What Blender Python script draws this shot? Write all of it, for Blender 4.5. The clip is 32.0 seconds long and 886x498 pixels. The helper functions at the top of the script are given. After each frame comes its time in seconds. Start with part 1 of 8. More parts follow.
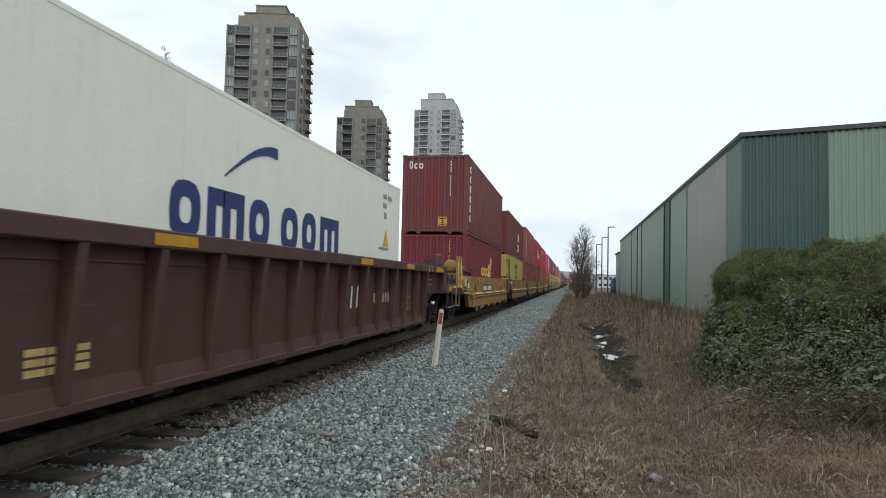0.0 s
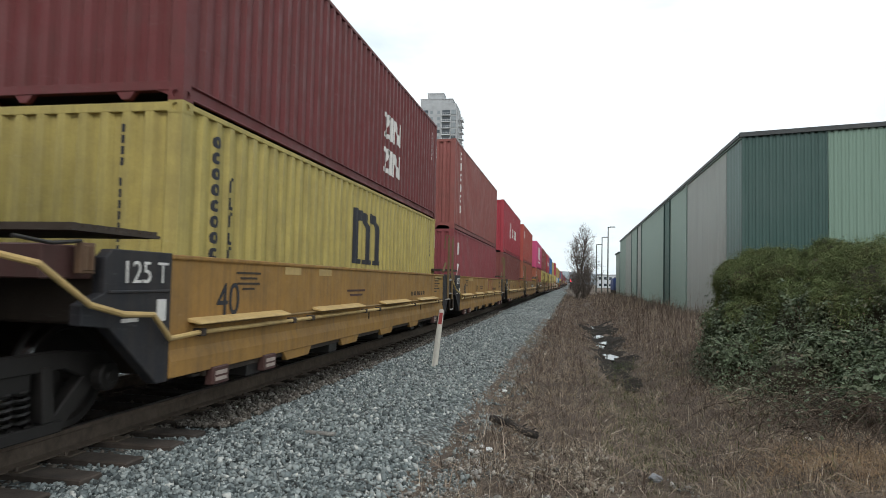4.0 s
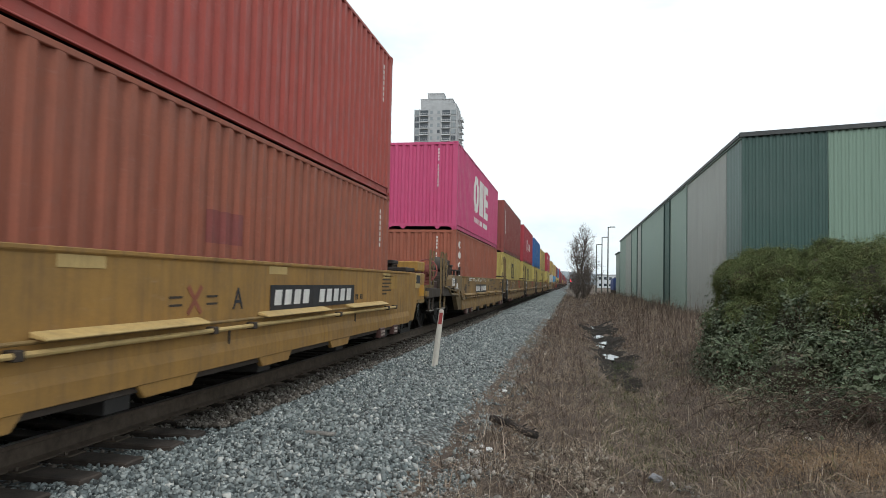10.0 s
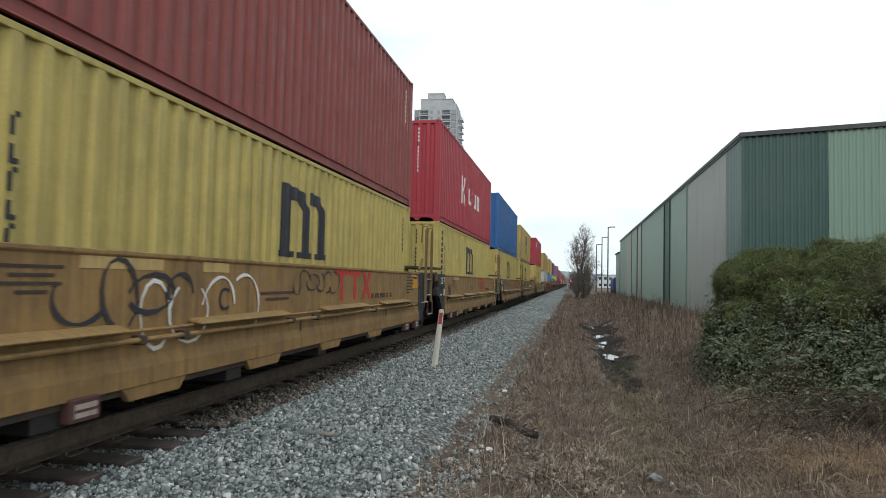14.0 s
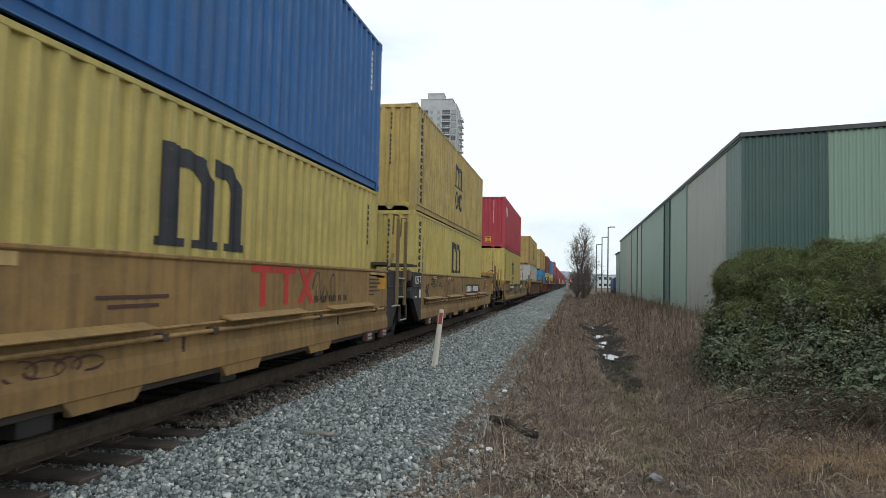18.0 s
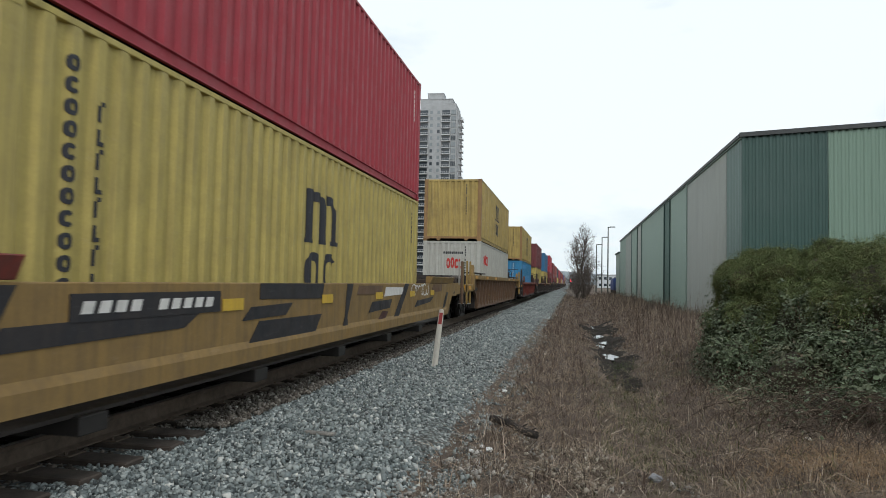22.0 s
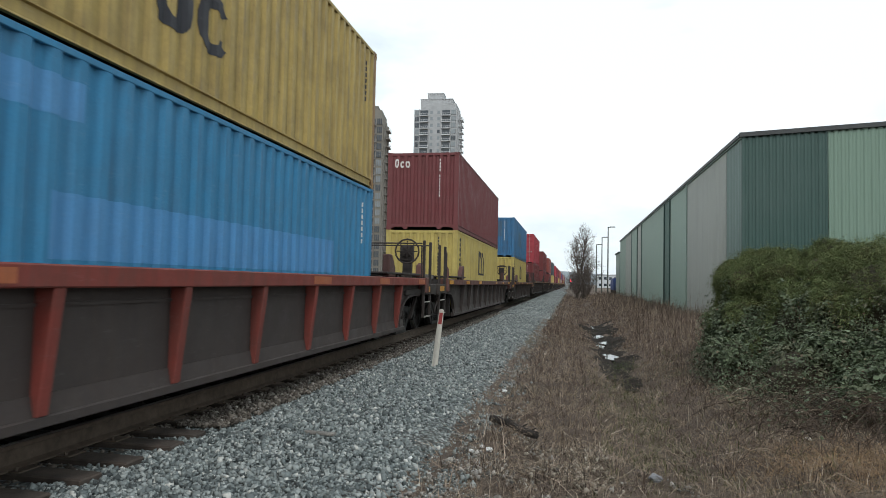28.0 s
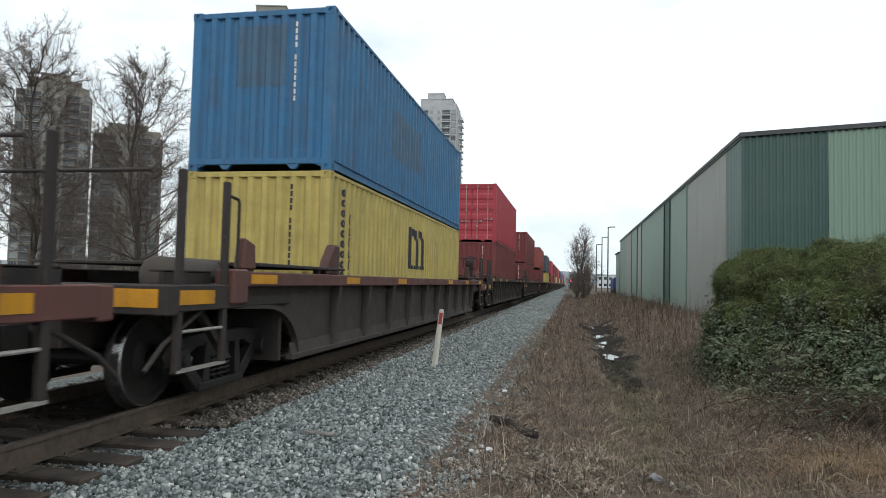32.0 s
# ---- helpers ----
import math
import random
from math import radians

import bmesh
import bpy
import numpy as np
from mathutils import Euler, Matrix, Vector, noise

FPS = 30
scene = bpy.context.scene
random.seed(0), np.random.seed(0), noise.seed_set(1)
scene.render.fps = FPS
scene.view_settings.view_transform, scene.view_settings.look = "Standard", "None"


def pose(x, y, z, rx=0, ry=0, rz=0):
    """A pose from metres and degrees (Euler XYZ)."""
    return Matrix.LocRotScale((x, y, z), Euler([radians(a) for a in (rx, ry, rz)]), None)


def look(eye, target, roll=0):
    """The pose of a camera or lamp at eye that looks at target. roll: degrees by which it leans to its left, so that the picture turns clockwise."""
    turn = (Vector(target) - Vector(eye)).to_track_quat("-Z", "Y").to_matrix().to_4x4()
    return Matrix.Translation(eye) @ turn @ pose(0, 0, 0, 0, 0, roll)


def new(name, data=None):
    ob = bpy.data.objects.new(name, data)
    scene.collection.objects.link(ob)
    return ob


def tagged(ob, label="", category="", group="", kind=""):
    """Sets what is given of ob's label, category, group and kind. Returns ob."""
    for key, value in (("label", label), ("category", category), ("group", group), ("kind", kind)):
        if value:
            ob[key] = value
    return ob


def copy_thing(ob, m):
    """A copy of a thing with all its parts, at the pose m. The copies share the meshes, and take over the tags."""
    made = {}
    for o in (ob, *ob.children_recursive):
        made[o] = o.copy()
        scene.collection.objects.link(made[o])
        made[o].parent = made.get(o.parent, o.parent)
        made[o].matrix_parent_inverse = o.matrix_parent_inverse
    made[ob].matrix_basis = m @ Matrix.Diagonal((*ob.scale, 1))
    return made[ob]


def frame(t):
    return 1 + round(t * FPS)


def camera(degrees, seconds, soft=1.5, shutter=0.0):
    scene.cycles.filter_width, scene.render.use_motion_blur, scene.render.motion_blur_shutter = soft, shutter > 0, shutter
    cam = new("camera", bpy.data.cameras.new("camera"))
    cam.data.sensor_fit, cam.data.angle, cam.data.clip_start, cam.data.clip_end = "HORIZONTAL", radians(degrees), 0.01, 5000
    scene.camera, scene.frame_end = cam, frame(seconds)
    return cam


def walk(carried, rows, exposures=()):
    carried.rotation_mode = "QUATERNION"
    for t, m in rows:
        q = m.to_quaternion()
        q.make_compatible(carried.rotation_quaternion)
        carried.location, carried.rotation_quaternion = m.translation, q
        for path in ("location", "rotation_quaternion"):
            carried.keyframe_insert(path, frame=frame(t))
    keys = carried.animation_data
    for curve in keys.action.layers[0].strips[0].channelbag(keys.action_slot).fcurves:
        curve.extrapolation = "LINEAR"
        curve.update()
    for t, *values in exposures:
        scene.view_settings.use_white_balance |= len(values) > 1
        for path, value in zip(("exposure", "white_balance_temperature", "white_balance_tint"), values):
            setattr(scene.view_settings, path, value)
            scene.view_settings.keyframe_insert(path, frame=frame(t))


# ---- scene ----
# ---- camera ----
cam = camera(67.0, 32.0, soft=0.75, shutter=0.14)
EYE = Vector((0.0, 0.0, 1.30))
PITCH, YAW, ROLL = 0.048227, 0.189934, 1.2427
AIM = EYE + 10 * Vector((-math.sin(YAW) * math.cos(PITCH), math.cos(YAW) * math.cos(PITCH), math.sin(PITCH)))
walk(cam, [(0.0, look(EYE, AIM, ROLL)), (32.0, look(EYE, AIM, ROLL))], exposures=[(0.0, -0.11), (1.5, -0.11), (3.0, 0.03), (13.0, 0.03), (18.0, -0.05), (20.0, -0.07), (23.0, -0.11), (25.0, -0.07), (28.0, 0.0), (32.0, 0.0)])

# ---- light: a bright overcast sky with a veiled sun ----
world = bpy.data.worlds.new("overcast_sky")
scene.world = world
world.use_nodes = True
wn, wl = world.node_tree.nodes, world.node_tree.links
wn.clear()
w_out = wn.new("ShaderNodeOutputWorld")
w_bg = wn.new("ShaderNodeBackground")
w_sky = wn.new("ShaderNodeTexSky")
w_sky.sky_type, w_sky.sun_disc = "NISHITA", False
w_sky.sun_elevation, w_sky.sun_rotation = radians(41), radians(167)
w_sky.air_density, w_sky.dust_density = 1.0, 3.0
w_sc = wn.new("ShaderNodeMix")
w_sc.data_type, w_sc.blend_type = "RGBA", "MULTIPLY"
w_sc.inputs[0].default_value = 1.0
w_sc.inputs[7].default_value = (0.10, 0.10, 0.10, 1)
w_tc = wn.new("ShaderNodeTexCoord")
w_map = wn.new("ShaderNodeMapping")
w_map.inputs["Scale"].default_value = (1.3, 1.3, 3.6)
w_noise = wn.new("ShaderNodeTexNoise")
w_noise.inputs["Scale"].default_value = 1.7
w_noise.inputs["Detail"].default_value = 7
w_noise.inputs["Roughness"].default_value = 0.55
w_ramp = wn.new("ShaderNodeValToRGB")
w_ramp.color_ramp.elements[0].position, w_ramp.color_ramp.elements[0].color = 0.27, (0.70, 0.85, 0.96, 1)
w_ramp.color_ramp.elements[1].position, w_ramp.color_ramp.elements[1].color = 0.47, (1.11, 1.20, 1.225, 1)
w_mix = wn.new("ShaderNodeMix")
w_mix.data_type = "RGBA"
w_mix.inputs[0].default_value = 0.88
wl.new(w_tc.outputs["Generated"], w_map.inputs["Vector"])
wl.new(w_map.outputs["Vector"], w_noise.inputs["Vector"])
wl.new(w_noise.outputs["Fac"], w_ramp.inputs["Fac"])
wl.new(w_sky.outputs["Color"], w_sc.inputs[6])
wl.new(w_sc.outputs[2], w_mix.inputs[6])
wl.new(w_ramp.outputs["Color"], w_mix.inputs[7])
wl.new(w_mix.outputs[2], w_bg.inputs["Color"])
w_bg.inputs["Strength"].default_value = 1.0
wl.new(w_bg.outputs["Background"], w_out.inputs["Surface"])

sun_data = bpy.data.lights.new("veiled_sun", "SUN")
sun_data.energy, sun_data.angle, sun_data.color = 1.0, radians(14), (1.0, 0.98, 0.95)
sun = new("veiled_sun", sun_data)
sun.matrix_world = look((7, -30, 27), (0, 0, 0))

# ---- building tools ----
TRACK_X = -4.902          # centre of the track; the rail heads lie at z = 0


class Geo:
    """Vertices and faces, gathered shape by shape."""

    def __init__(self):
        self.v, self.f = [], []

    def add(self, vs, fs):
        n = len(self.v)
        self.v += [tuple(p) for p in vs]
        self.f += [tuple(i + n for i in f) for f in fs]
        return self

    def box(self, x0, x1, y0, y1, z0, z1):
        vs = [(x, y, z) for z in (z0, z1) for y in (y0, y1) for x in (x0, x1)]
        return self.add(vs, [(0, 2, 3, 1), (4, 5, 7, 6), (0, 1, 5, 4), (2, 6, 7, 3), (0, 4, 6, 2), (1, 3, 7, 5)])

    def prism(self, axis, pts, a, b):
        """A polygon across an axis, drawn out from a to b. pts: (y, z) for x, (x, z) for y, (x, y) for z."""
        def at(p, d):
            return {"x": (d, p[0], p[1]), "y": (p[0], d, p[1]), "z": (p[0], p[1], d)}[axis]
        n = len(pts)
        vs = [at(p, a) for p in pts] + [at(p, b) for p in pts]
        fs = [tuple(range(n))[::-1], tuple(range(n, 2 * n))] + [(i, (i + 1) % n, n + (i + 1) % n, n + i) for i in range(n)]
        return self.add(vs, fs)

    def sheet(self, axis, pts, a, b):
        """An open strip drawn out along an axis."""
        def at(p, d):
            return {"x": (d, p[0], p[1]), "y": (p[0], d, p[1]), "z": (p[0], p[1], d)}[axis]
        n = len(pts)
        vs = [at(p, a) for p in pts] + [at(p, b) for p in pts]
        return self.add(vs, [(i, i + 1, n + i + 1, n + i) for i in range(n - 1)])

    def cyl(self, p0, p1, r0, r1=None, n=12, caps=True):
        p0, p1 = Vector(p0), Vector(p1)
        r1 = r0 if r1 is None else r1
        d = (p1 - p0).normalized()
        a = d.orthogonal().normalized()
        b = d.cross(a)
        ring = [(math.cos(2 * math.pi * i / n), math.sin(2 * math.pi * i / n)) for i in range(n)]
        vs = [p0 + r0 * (c * a + s * b) for c, s in ring] + [p1 + r1 * (c * a + s * b) for c, s in ring]
        fs = [(i, (i + 1) % n, n + (i + 1) % n, n + i) for i in range(n)]
        if caps:
            fs += [tuple(range(n))[::-1], tuple(range(n, 2 * n))]
        return self.add(vs, fs)

    def tube(self, path, r, n=8):
        """One pipe along a path, mitred at the bends and capped."""
        path = [Vector(p) for p in path]
        k = len(path)
        d = [(path[min(i + 1, k - 1)] - path[max(i - 1, 0)]).normalized() for i in range(k)]
        a = d[0].orthogonal().normalized()
        vs = []
        for i in range(k):
            a = (a - d[i] * a.dot(d[i])).normalized()
            b = d[i].cross(a)
            vs += [path[i] + r * (math.cos(2 * math.pi * q / n) * a + math.sin(2 * math.pi * q / n) * b) for q in range(n)]
        fs = [(i * n + q, i * n + (q + 1) % n, (i + 1) * n + (q + 1) % n, (i + 1) * n + q) for i in range(k - 1) for q in range(n)]
        return self.add(vs, fs + [tuple(range(n))[::-1], tuple(range((k - 1) * n, k * n))])

    def ball(self, c, r, n=8, m=5, sx=1, sy=1, sz=1):
        vs, fs = [], []
        for j in range(1, m):
            for i in range(n):
                t, p = math.pi * j / m, 2 * math.pi * i / n
                vs.append((c[0] + sx * r * math.sin(t) * math.cos(p), c[1] + sy * r * math.sin(t) * math.sin(p), c[2] + sz * r * math.cos(t)))
        top, bot = len(vs), len(vs) + 1
        vs += [(c[0], c[1], c[2] + sz * r), (c[0], c[1], c[2] - sz * r)]
        for j in range(m - 2):
            for i in range(n):
                fs.append((j * n + i, (j + 1) * n + i, (j + 1) * n + (i + 1) % n, j * n + (i + 1) % n))
        for i in range(n):
            fs.append((top, i, (i + 1) % n))
            fs.append((bot, (m - 2) * n + (i + 1) % n, (m - 2) * n + i))
        return self.add(vs, fs)

    def lathe(self, axis_pts, n=24, along="x"):
        """A ring profile of (distance along the axis, radius), turned about x."""
        k = len(axis_pts)
        vs = [(d, r * math.cos(2 * math.pi * i / n), r * math.sin(2 * math.pi * i / n)) for i in range(n) for d, r in axis_pts]
        fs = [(i * k + j, i * k + j + 1, ((i + 1) % n) * k + j + 1, ((i + 1) % n) * k + j) for i in range(n) for j in range(k - 1)]
        return self.add(vs, fs)

    def mesh(self, name, bevel=0.0, smooth=False):
        me = bpy.data.meshes.new(name)
        me.from_pydata(self.v, [], self.f)
        bm = bmesh.new()
        bm.from_mesh(me)
        bmesh.ops.recalc_face_normals(bm, faces=bm.faces)
        if bevel:
            es = [e for e in bm.edges if len(e.link_faces) == 2 and e.calc_face_angle(0) > 0.5]
            bmesh.ops.bevel(bm, geom=es, offset=bevel, segments=1, affect="EDGES", clamp_overlap=True)
        bm.to_mesh(me)
        bm.free()
        if smooth:
            me.polygons.foreach_set("use_smooth", [True] * len(me.polygons))
        me.materials.append(None)
        return me


def dress(ob, material):
    if not ob.data.materials:
        ob.data.materials.append(None)
    ob.material_slots[0].link = "OBJECT"
    ob.material_slots[0].material = material
    return ob


def part(name, shape, material, parent, label="", m=None, bevel=0.0, smooth=False):
    """Links a shape (Geo or mesh) as one mesh object under a thing or a part."""
    me = shape.mesh(name, bevel, smooth) if isinstance(shape, Geo) else shape
    ob = new(name, me)
    dress(ob, material)
    ob.parent = parent
    if m is not None:
        ob.matrix_basis = m
    return tagged(ob, label)


def thing(name, label, category, group="", kind="", m=None):
    ob = new(name)
    ob.empty_display_size = 0.3
    if m is not None:
        ob.matrix_basis = m
    return tagged(ob, label, category, group, kind)


def solid(name, shape, material, label="", category="", group="", kind="", bevel=0.0, smooth=False):
    me = shape.mesh(name, bevel, smooth) if isinstance(shape, Geo) else shape
    ob = new(name, me)
    dress(ob, material)
    return tagged(ob, label, category, group, kind)


def array_mesh(name, verts, faces, smooth=False):
    """A mesh from numpy arrays: verts (n, 3), faces (m, 3 or 4)."""
    me = bpy.data.meshes.new(name)
    verts, faces = np.asarray(verts, np.float32), np.asarray(faces, np.int32)
    k = faces.shape[1]
    me.vertices.add(len(verts))
    me.vertices.foreach_set("co", verts.ravel())
    me.loops.add(faces.size)
    me.loops.foreach_set("vertex_index", faces.ravel())
    me.polygons.add(len(faces))
    me.polygons.foreach_set("loop_start", np.arange(0, faces.size, k, dtype=np.int32))
    me.update(calc_edges=True)
    me.validate()
    if smooth:
        me.polygons.foreach_set("use_smooth", [True] * len(me.polygons))
    me.materials.append(None)
    return me


def wave(lo, hi, pitch, depth, flat=0.27):
    """The corrugated line from lo to hi: pairs of place and depth."""
    n = max(1, round((hi - lo) / pitch))
    p = (hi - lo) / n
    pts = [(lo, 0.0)]
    for i in range(n):
        a = lo + i * p
        pts += [(a + 0.17 * p, 0.0), (a + 0.35 * p, depth), (a + 0.65 * p, depth), (a + 0.83 * p, 0.0)]
    return pts + [(hi, 0.0)]


# ---- materials ----
def shader(name):
    m = bpy.data.materials.new(name)
    m.use_nodes = True
    nt = m.node_tree
    return m, nt, nt.nodes["Principled BSDF"]


def link(nt, a, b):
    nt.links.new(a, b)


def coords(nt, sx=1.0, sy=1.0, sz=1.0, shuffle=True):
    """Object coordinates in metres, shifted for each object."""
    tc = nt.nodes.new("ShaderNodeTexCoord")
    mp = nt.nodes.new("ShaderNodeMapping")
    mp.inputs["Scale"].default_value = (sx, sy, sz)
    link(nt, tc.outputs["Object"], mp.inputs["Vector"])
    if shuffle:
        oi = nt.nodes.new("ShaderNodeObjectInfo")
        mu = nt.nodes.new("ShaderNodeMath")
        mu.operation = "MULTIPLY"
        mu.inputs[1].default_value = 37.0
        link(nt, oi.outputs["Random"], mu.inputs[0])
        link(nt, mu.outputs[0], mp.inputs["Location"])
    return mp.outputs["Vector"]


def noise_tex(nt, vec, scale, detail=4.0, rough=0.6):
    n = nt.nodes.new("ShaderNodeTexNoise")
    n.inputs["Scale"].default_value, n.inputs["Detail"].default_value, n.inputs["Roughness"].default_value = scale, detail, rough
    link(nt, vec, n.inputs["Vector"])
    return n.outputs["Fac"]


def ramp(nt, fac, p0, p1, c0=(0, 0, 0), c1=(1, 1, 1)):
    r = nt.nodes.new("ShaderNodeValToRGB")
    e = r.color_ramp.elements
    e[0].position, e[0].color = p0, (*c0, 1)
    e[1].position, e[1].color = p1, (*c1, 1)
    link(nt, fac, r.inputs["Fac"])
    return r.outputs["Color"]


def mix(nt, fac, a, b, mode="MIX"):
    n = nt.nodes.new("ShaderNodeMix")
    n.data_type, n.blend_type = "RGBA", mode
    for i, v in ((0, fac), (6, a), (7, b)):
        if isinstance(v, (int, float)):
            n.inputs[i].default_value = v
        elif isinstance(v, tuple):
            n.inputs[i].default_value = (*v, 1)
        else:
            link(nt, v, n.inputs[i])
    return n.outputs[2]


def times(nt, a, k):
    n = nt.nodes.new("ShaderNodeMath")
    n.operation = "MULTIPLY"
    link(nt, a, n.inputs[0])
    if isinstance(k, (int, float)):
        n.inputs[1].default_value = k
    else:
        link(nt, k, n.inputs[1])
    return n.outputs[0]


def bump(nt, bsdf, height, strength=0.3, dist=0.01):
    b = nt.nodes.new("ShaderNodeBump")
    b.inputs["Strength"].default_value, b.inputs["Distance"].default_value = strength, dist
    link(nt, height, b.inputs["Height"])
    link(nt, b.outputs["Normal"], bsdf.inputs["Normal"])


def painted(name, rgb, rough=0.6, dirt=0.30, rust=0.25, fade=0.25, grime=(0.070, 0.052, 0.042)):
    """Weathered paint on steel: fading, grime streaks that run down, rust spots."""
    m, nt, b = shader(name)
    b.inputs["Specular IOR Level"].default_value = 0.32
    v = coords(nt)
    col = mix(nt, times(nt, noise_tex(nt, v, 0.7, 5), fade), rgb, tuple(min(1, 0.78 * c + 0.085) for c in rgb))
    streak = ramp(nt, noise_tex(nt, coords(nt, 7.0, 7.0, 0.30), 1.5, 8, 0.75), 0.46, 0.70)
    col = mix(nt, times(nt, streak, dirt), col, grime)
    blot = ramp(nt, noise_tex(nt, v, 1.6, 9, 0.75), 0.42, 0.68)
    col = mix(nt, times(nt, blot, dirt * 0.8), col, grime)
    scuff = ramp(nt, noise_tex(nt, coords(nt, 1.0, 1.0, 5.0), 3.5, 9, 0.8), 0.58, 0.68)
    col = mix(nt, times(nt, scuff, 0.16), col, tuple(min(1, 0.6 * c + 0.25) for c in rgb))
    grit = ramp(nt, noise_tex(nt, v, 46.0, 5, 0.8), 0.40, 0.66)
    col = mix(nt, times(nt, grit, 0.22), col, tuple(0.45 * c for c in rgb))
    spots = ramp(nt, noise_tex(nt, v, 7.0, 9, 0.8), 0.63, 0.70)
    col = mix(nt, times(nt, spots, rust), col, (0.11, 0.042, 0.02))
    link(nt, col, b.inputs["Base Color"])
    link(nt, ramp(nt, noise_tex(nt, v, 3.0, 6), 0.3, 0.8, (rough - 0.12,) * 3, (min(1, rough + 0.22),) * 3), b.inputs["Roughness"])
    bump(nt, b, noise_tex(nt, v, 22.0, 6, 0.7), 0.12, 0.004)
    return m


def plain(name, rgb, rough=0.6, metal=0.0, vary=0.25, scale=6.0, relief=0.15, dist=0.005):
    """One substance with grain at two scales."""
    m, nt, b = shader(name)
    v = coords(nt)
    dark = tuple(c * (1 - vary) for c in rgb)
    lite = tuple(min(1, c * (1 + vary)) for c in rgb)
    col = mix(nt, ramp(nt, noise_tex(nt, v, scale, 6), 0.3, 0.7), dark, lite)
    col = mix(nt, times(nt, ramp(nt, noise_tex(nt, v, scale * 7, 5), 0.45, 0.75), 0.35), col, tuple(c * 0.6 for c in rgb))
    link(nt, col, b.inputs["Base Color"])
    b.inputs["Roughness"].default_value, b.inputs["Metallic"].default_value = rough, metal
    bump(nt, b, noise_tex(nt, v, scale * 5, 6, 0.7), relief, dist)
    return m


def islands(name, stops, rough=0.9, spec=0.3, patches=()):
    """Many small pieces in one mesh, each with a tone of its own. stops: (position, colour)."""
    m, nt, b = shader(name)
    g = nt.nodes.new("ShaderNodeNewGeometry")
    r = nt.nodes.new("ShaderNodeValToRGB")
    el = r.color_ramp.elements
    while len(el) < len(stops):
        el.new(0.5)
    for e, (p, c) in zip(el, stops):
        e.position, e.color = p, (*c, 1)
    link(nt, g.outputs["Random Per Island"], r.inputs["Fac"])
    col = r.outputs["Color"]
    tc = nt.nodes.new("ShaderNodeTexCoord")
    col = mix(nt, times(nt, ramp(nt, noise_tex(nt, tc.outputs["Object"], 35.0, 3), 0.4, 0.7), 0.25), col, (0.06, 0.055, 0.05))
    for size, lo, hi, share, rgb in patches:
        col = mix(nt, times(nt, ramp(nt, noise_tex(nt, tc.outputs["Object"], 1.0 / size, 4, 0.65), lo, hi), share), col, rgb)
    link(nt, col, b.inputs["Base Color"])
    b.inputs["Roughness"].default_value = rough
    b.inputs["Specular IOR Level"].default_value = spec
    return m


RUSTY = (0.10, 0.055, 0.035)
M = {
    "steel_dark": plain("dark_oily_steel", (0.016, 0.0135, 0.0125), 0.6, 0.0, 0.4, 5),
    "tread": plain("polished_tread", (0.55, 0.55, 0.55), 0.25, 1.0, 0.1, 4),
    "rail_top": plain("worn_rail_head", (0.20, 0.18, 0.16), 0.4, 0.7, 0.3, 3),
    "rail": plain("rusted_rail", (0.098, 0.072, 0.054), 0.8, 0.0, 0.4, 8),
    "wood": plain("weathered_sleeper", (0.055, 0.042, 0.034), 0.9, 0.0, 0.45, 5, 0.5, 0.01),
    "black": plain("black_void", (0.012, 0.012, 0.012), 0.8, 0.0, 0.3, 5),
    "galv": plain("galvanised_bar", (0.30, 0.285, 0.26), 0.5, 0.2, 0.2, 9),
    "white": painted("white_marking", (0.75, 0.73, 0.70), 0.6, 0.25, 0.1, 0.1),
    "dk_mark": painted("dark_marking", (0.025, 0.027, 0.035), 0.6, 0.1, 0.05, 0.1),
    "yellow_mark": painted("yellow_marking", (0.65, 0.42, 0.05), 0.6, 0.25, 0.1, 0.1),
    "amber": painted("amber_reflector", (0.60, 0.28, 0.02), 0.4, 0.3, 0.1, 0.1),
    "red_mark": painted("red_marking", (0.50, 0.035, 0.03), 0.6, 0.2, 0.1, 0.1),
    "grey_mark": painted("grey_marking", (0.34, 0.33, 0.29), 0.6, 0.2, 0.1, 0.2),
    "faded_red_mark": painted("faded_red_marking", (0.29, 0.085, 0.045), 0.6, 0.3, 0.1, 0.2),
    "blue_mark": painted("blue_marking", (0.02, 0.04, 0.16), 0.6, 0.15, 0.05, 0.1),
}

# ---- ground ----
RNG = np.random.default_rng(7)


def fbm(x, y, seed, size):
    """Smooth random heights over the plane, in about -1 to 1; x and y are arrays."""
    r = np.random.default_rng(seed)
    out = np.zeros_like(np.asarray(x, float))
    for k in range(8):
        a, f, p = r.uniform(0, 6.283), (1.0 + 0.35 * k) * 6.283 / size, r.uniform(0, 6.283)
        out += np.sin((np.cos(a) * x + np.sin(a) * y) * f + p) / 8 * 2.2
    return out


PROFILE_X = np.array([-4000, -60, -30, -12, -9.6, -8.2, -6.6, -3.2, -2.2, -1.3, -0.6, 0.3, 0.85, 1.2, 1.6, 2.3, 3.4, 6.0, 9.0, 40, 4000])
PROFILE_Z = np.array([-1.0, -1.0, -0.8, -0.7, -0.7, -0.45, -0.24, -0.24, -0.29, -0.42, -0.50, -0.68, -0.93, -1.00, -0.94, -0.66, -0.52, -0.45, -0.5, -0.6, -0.8])


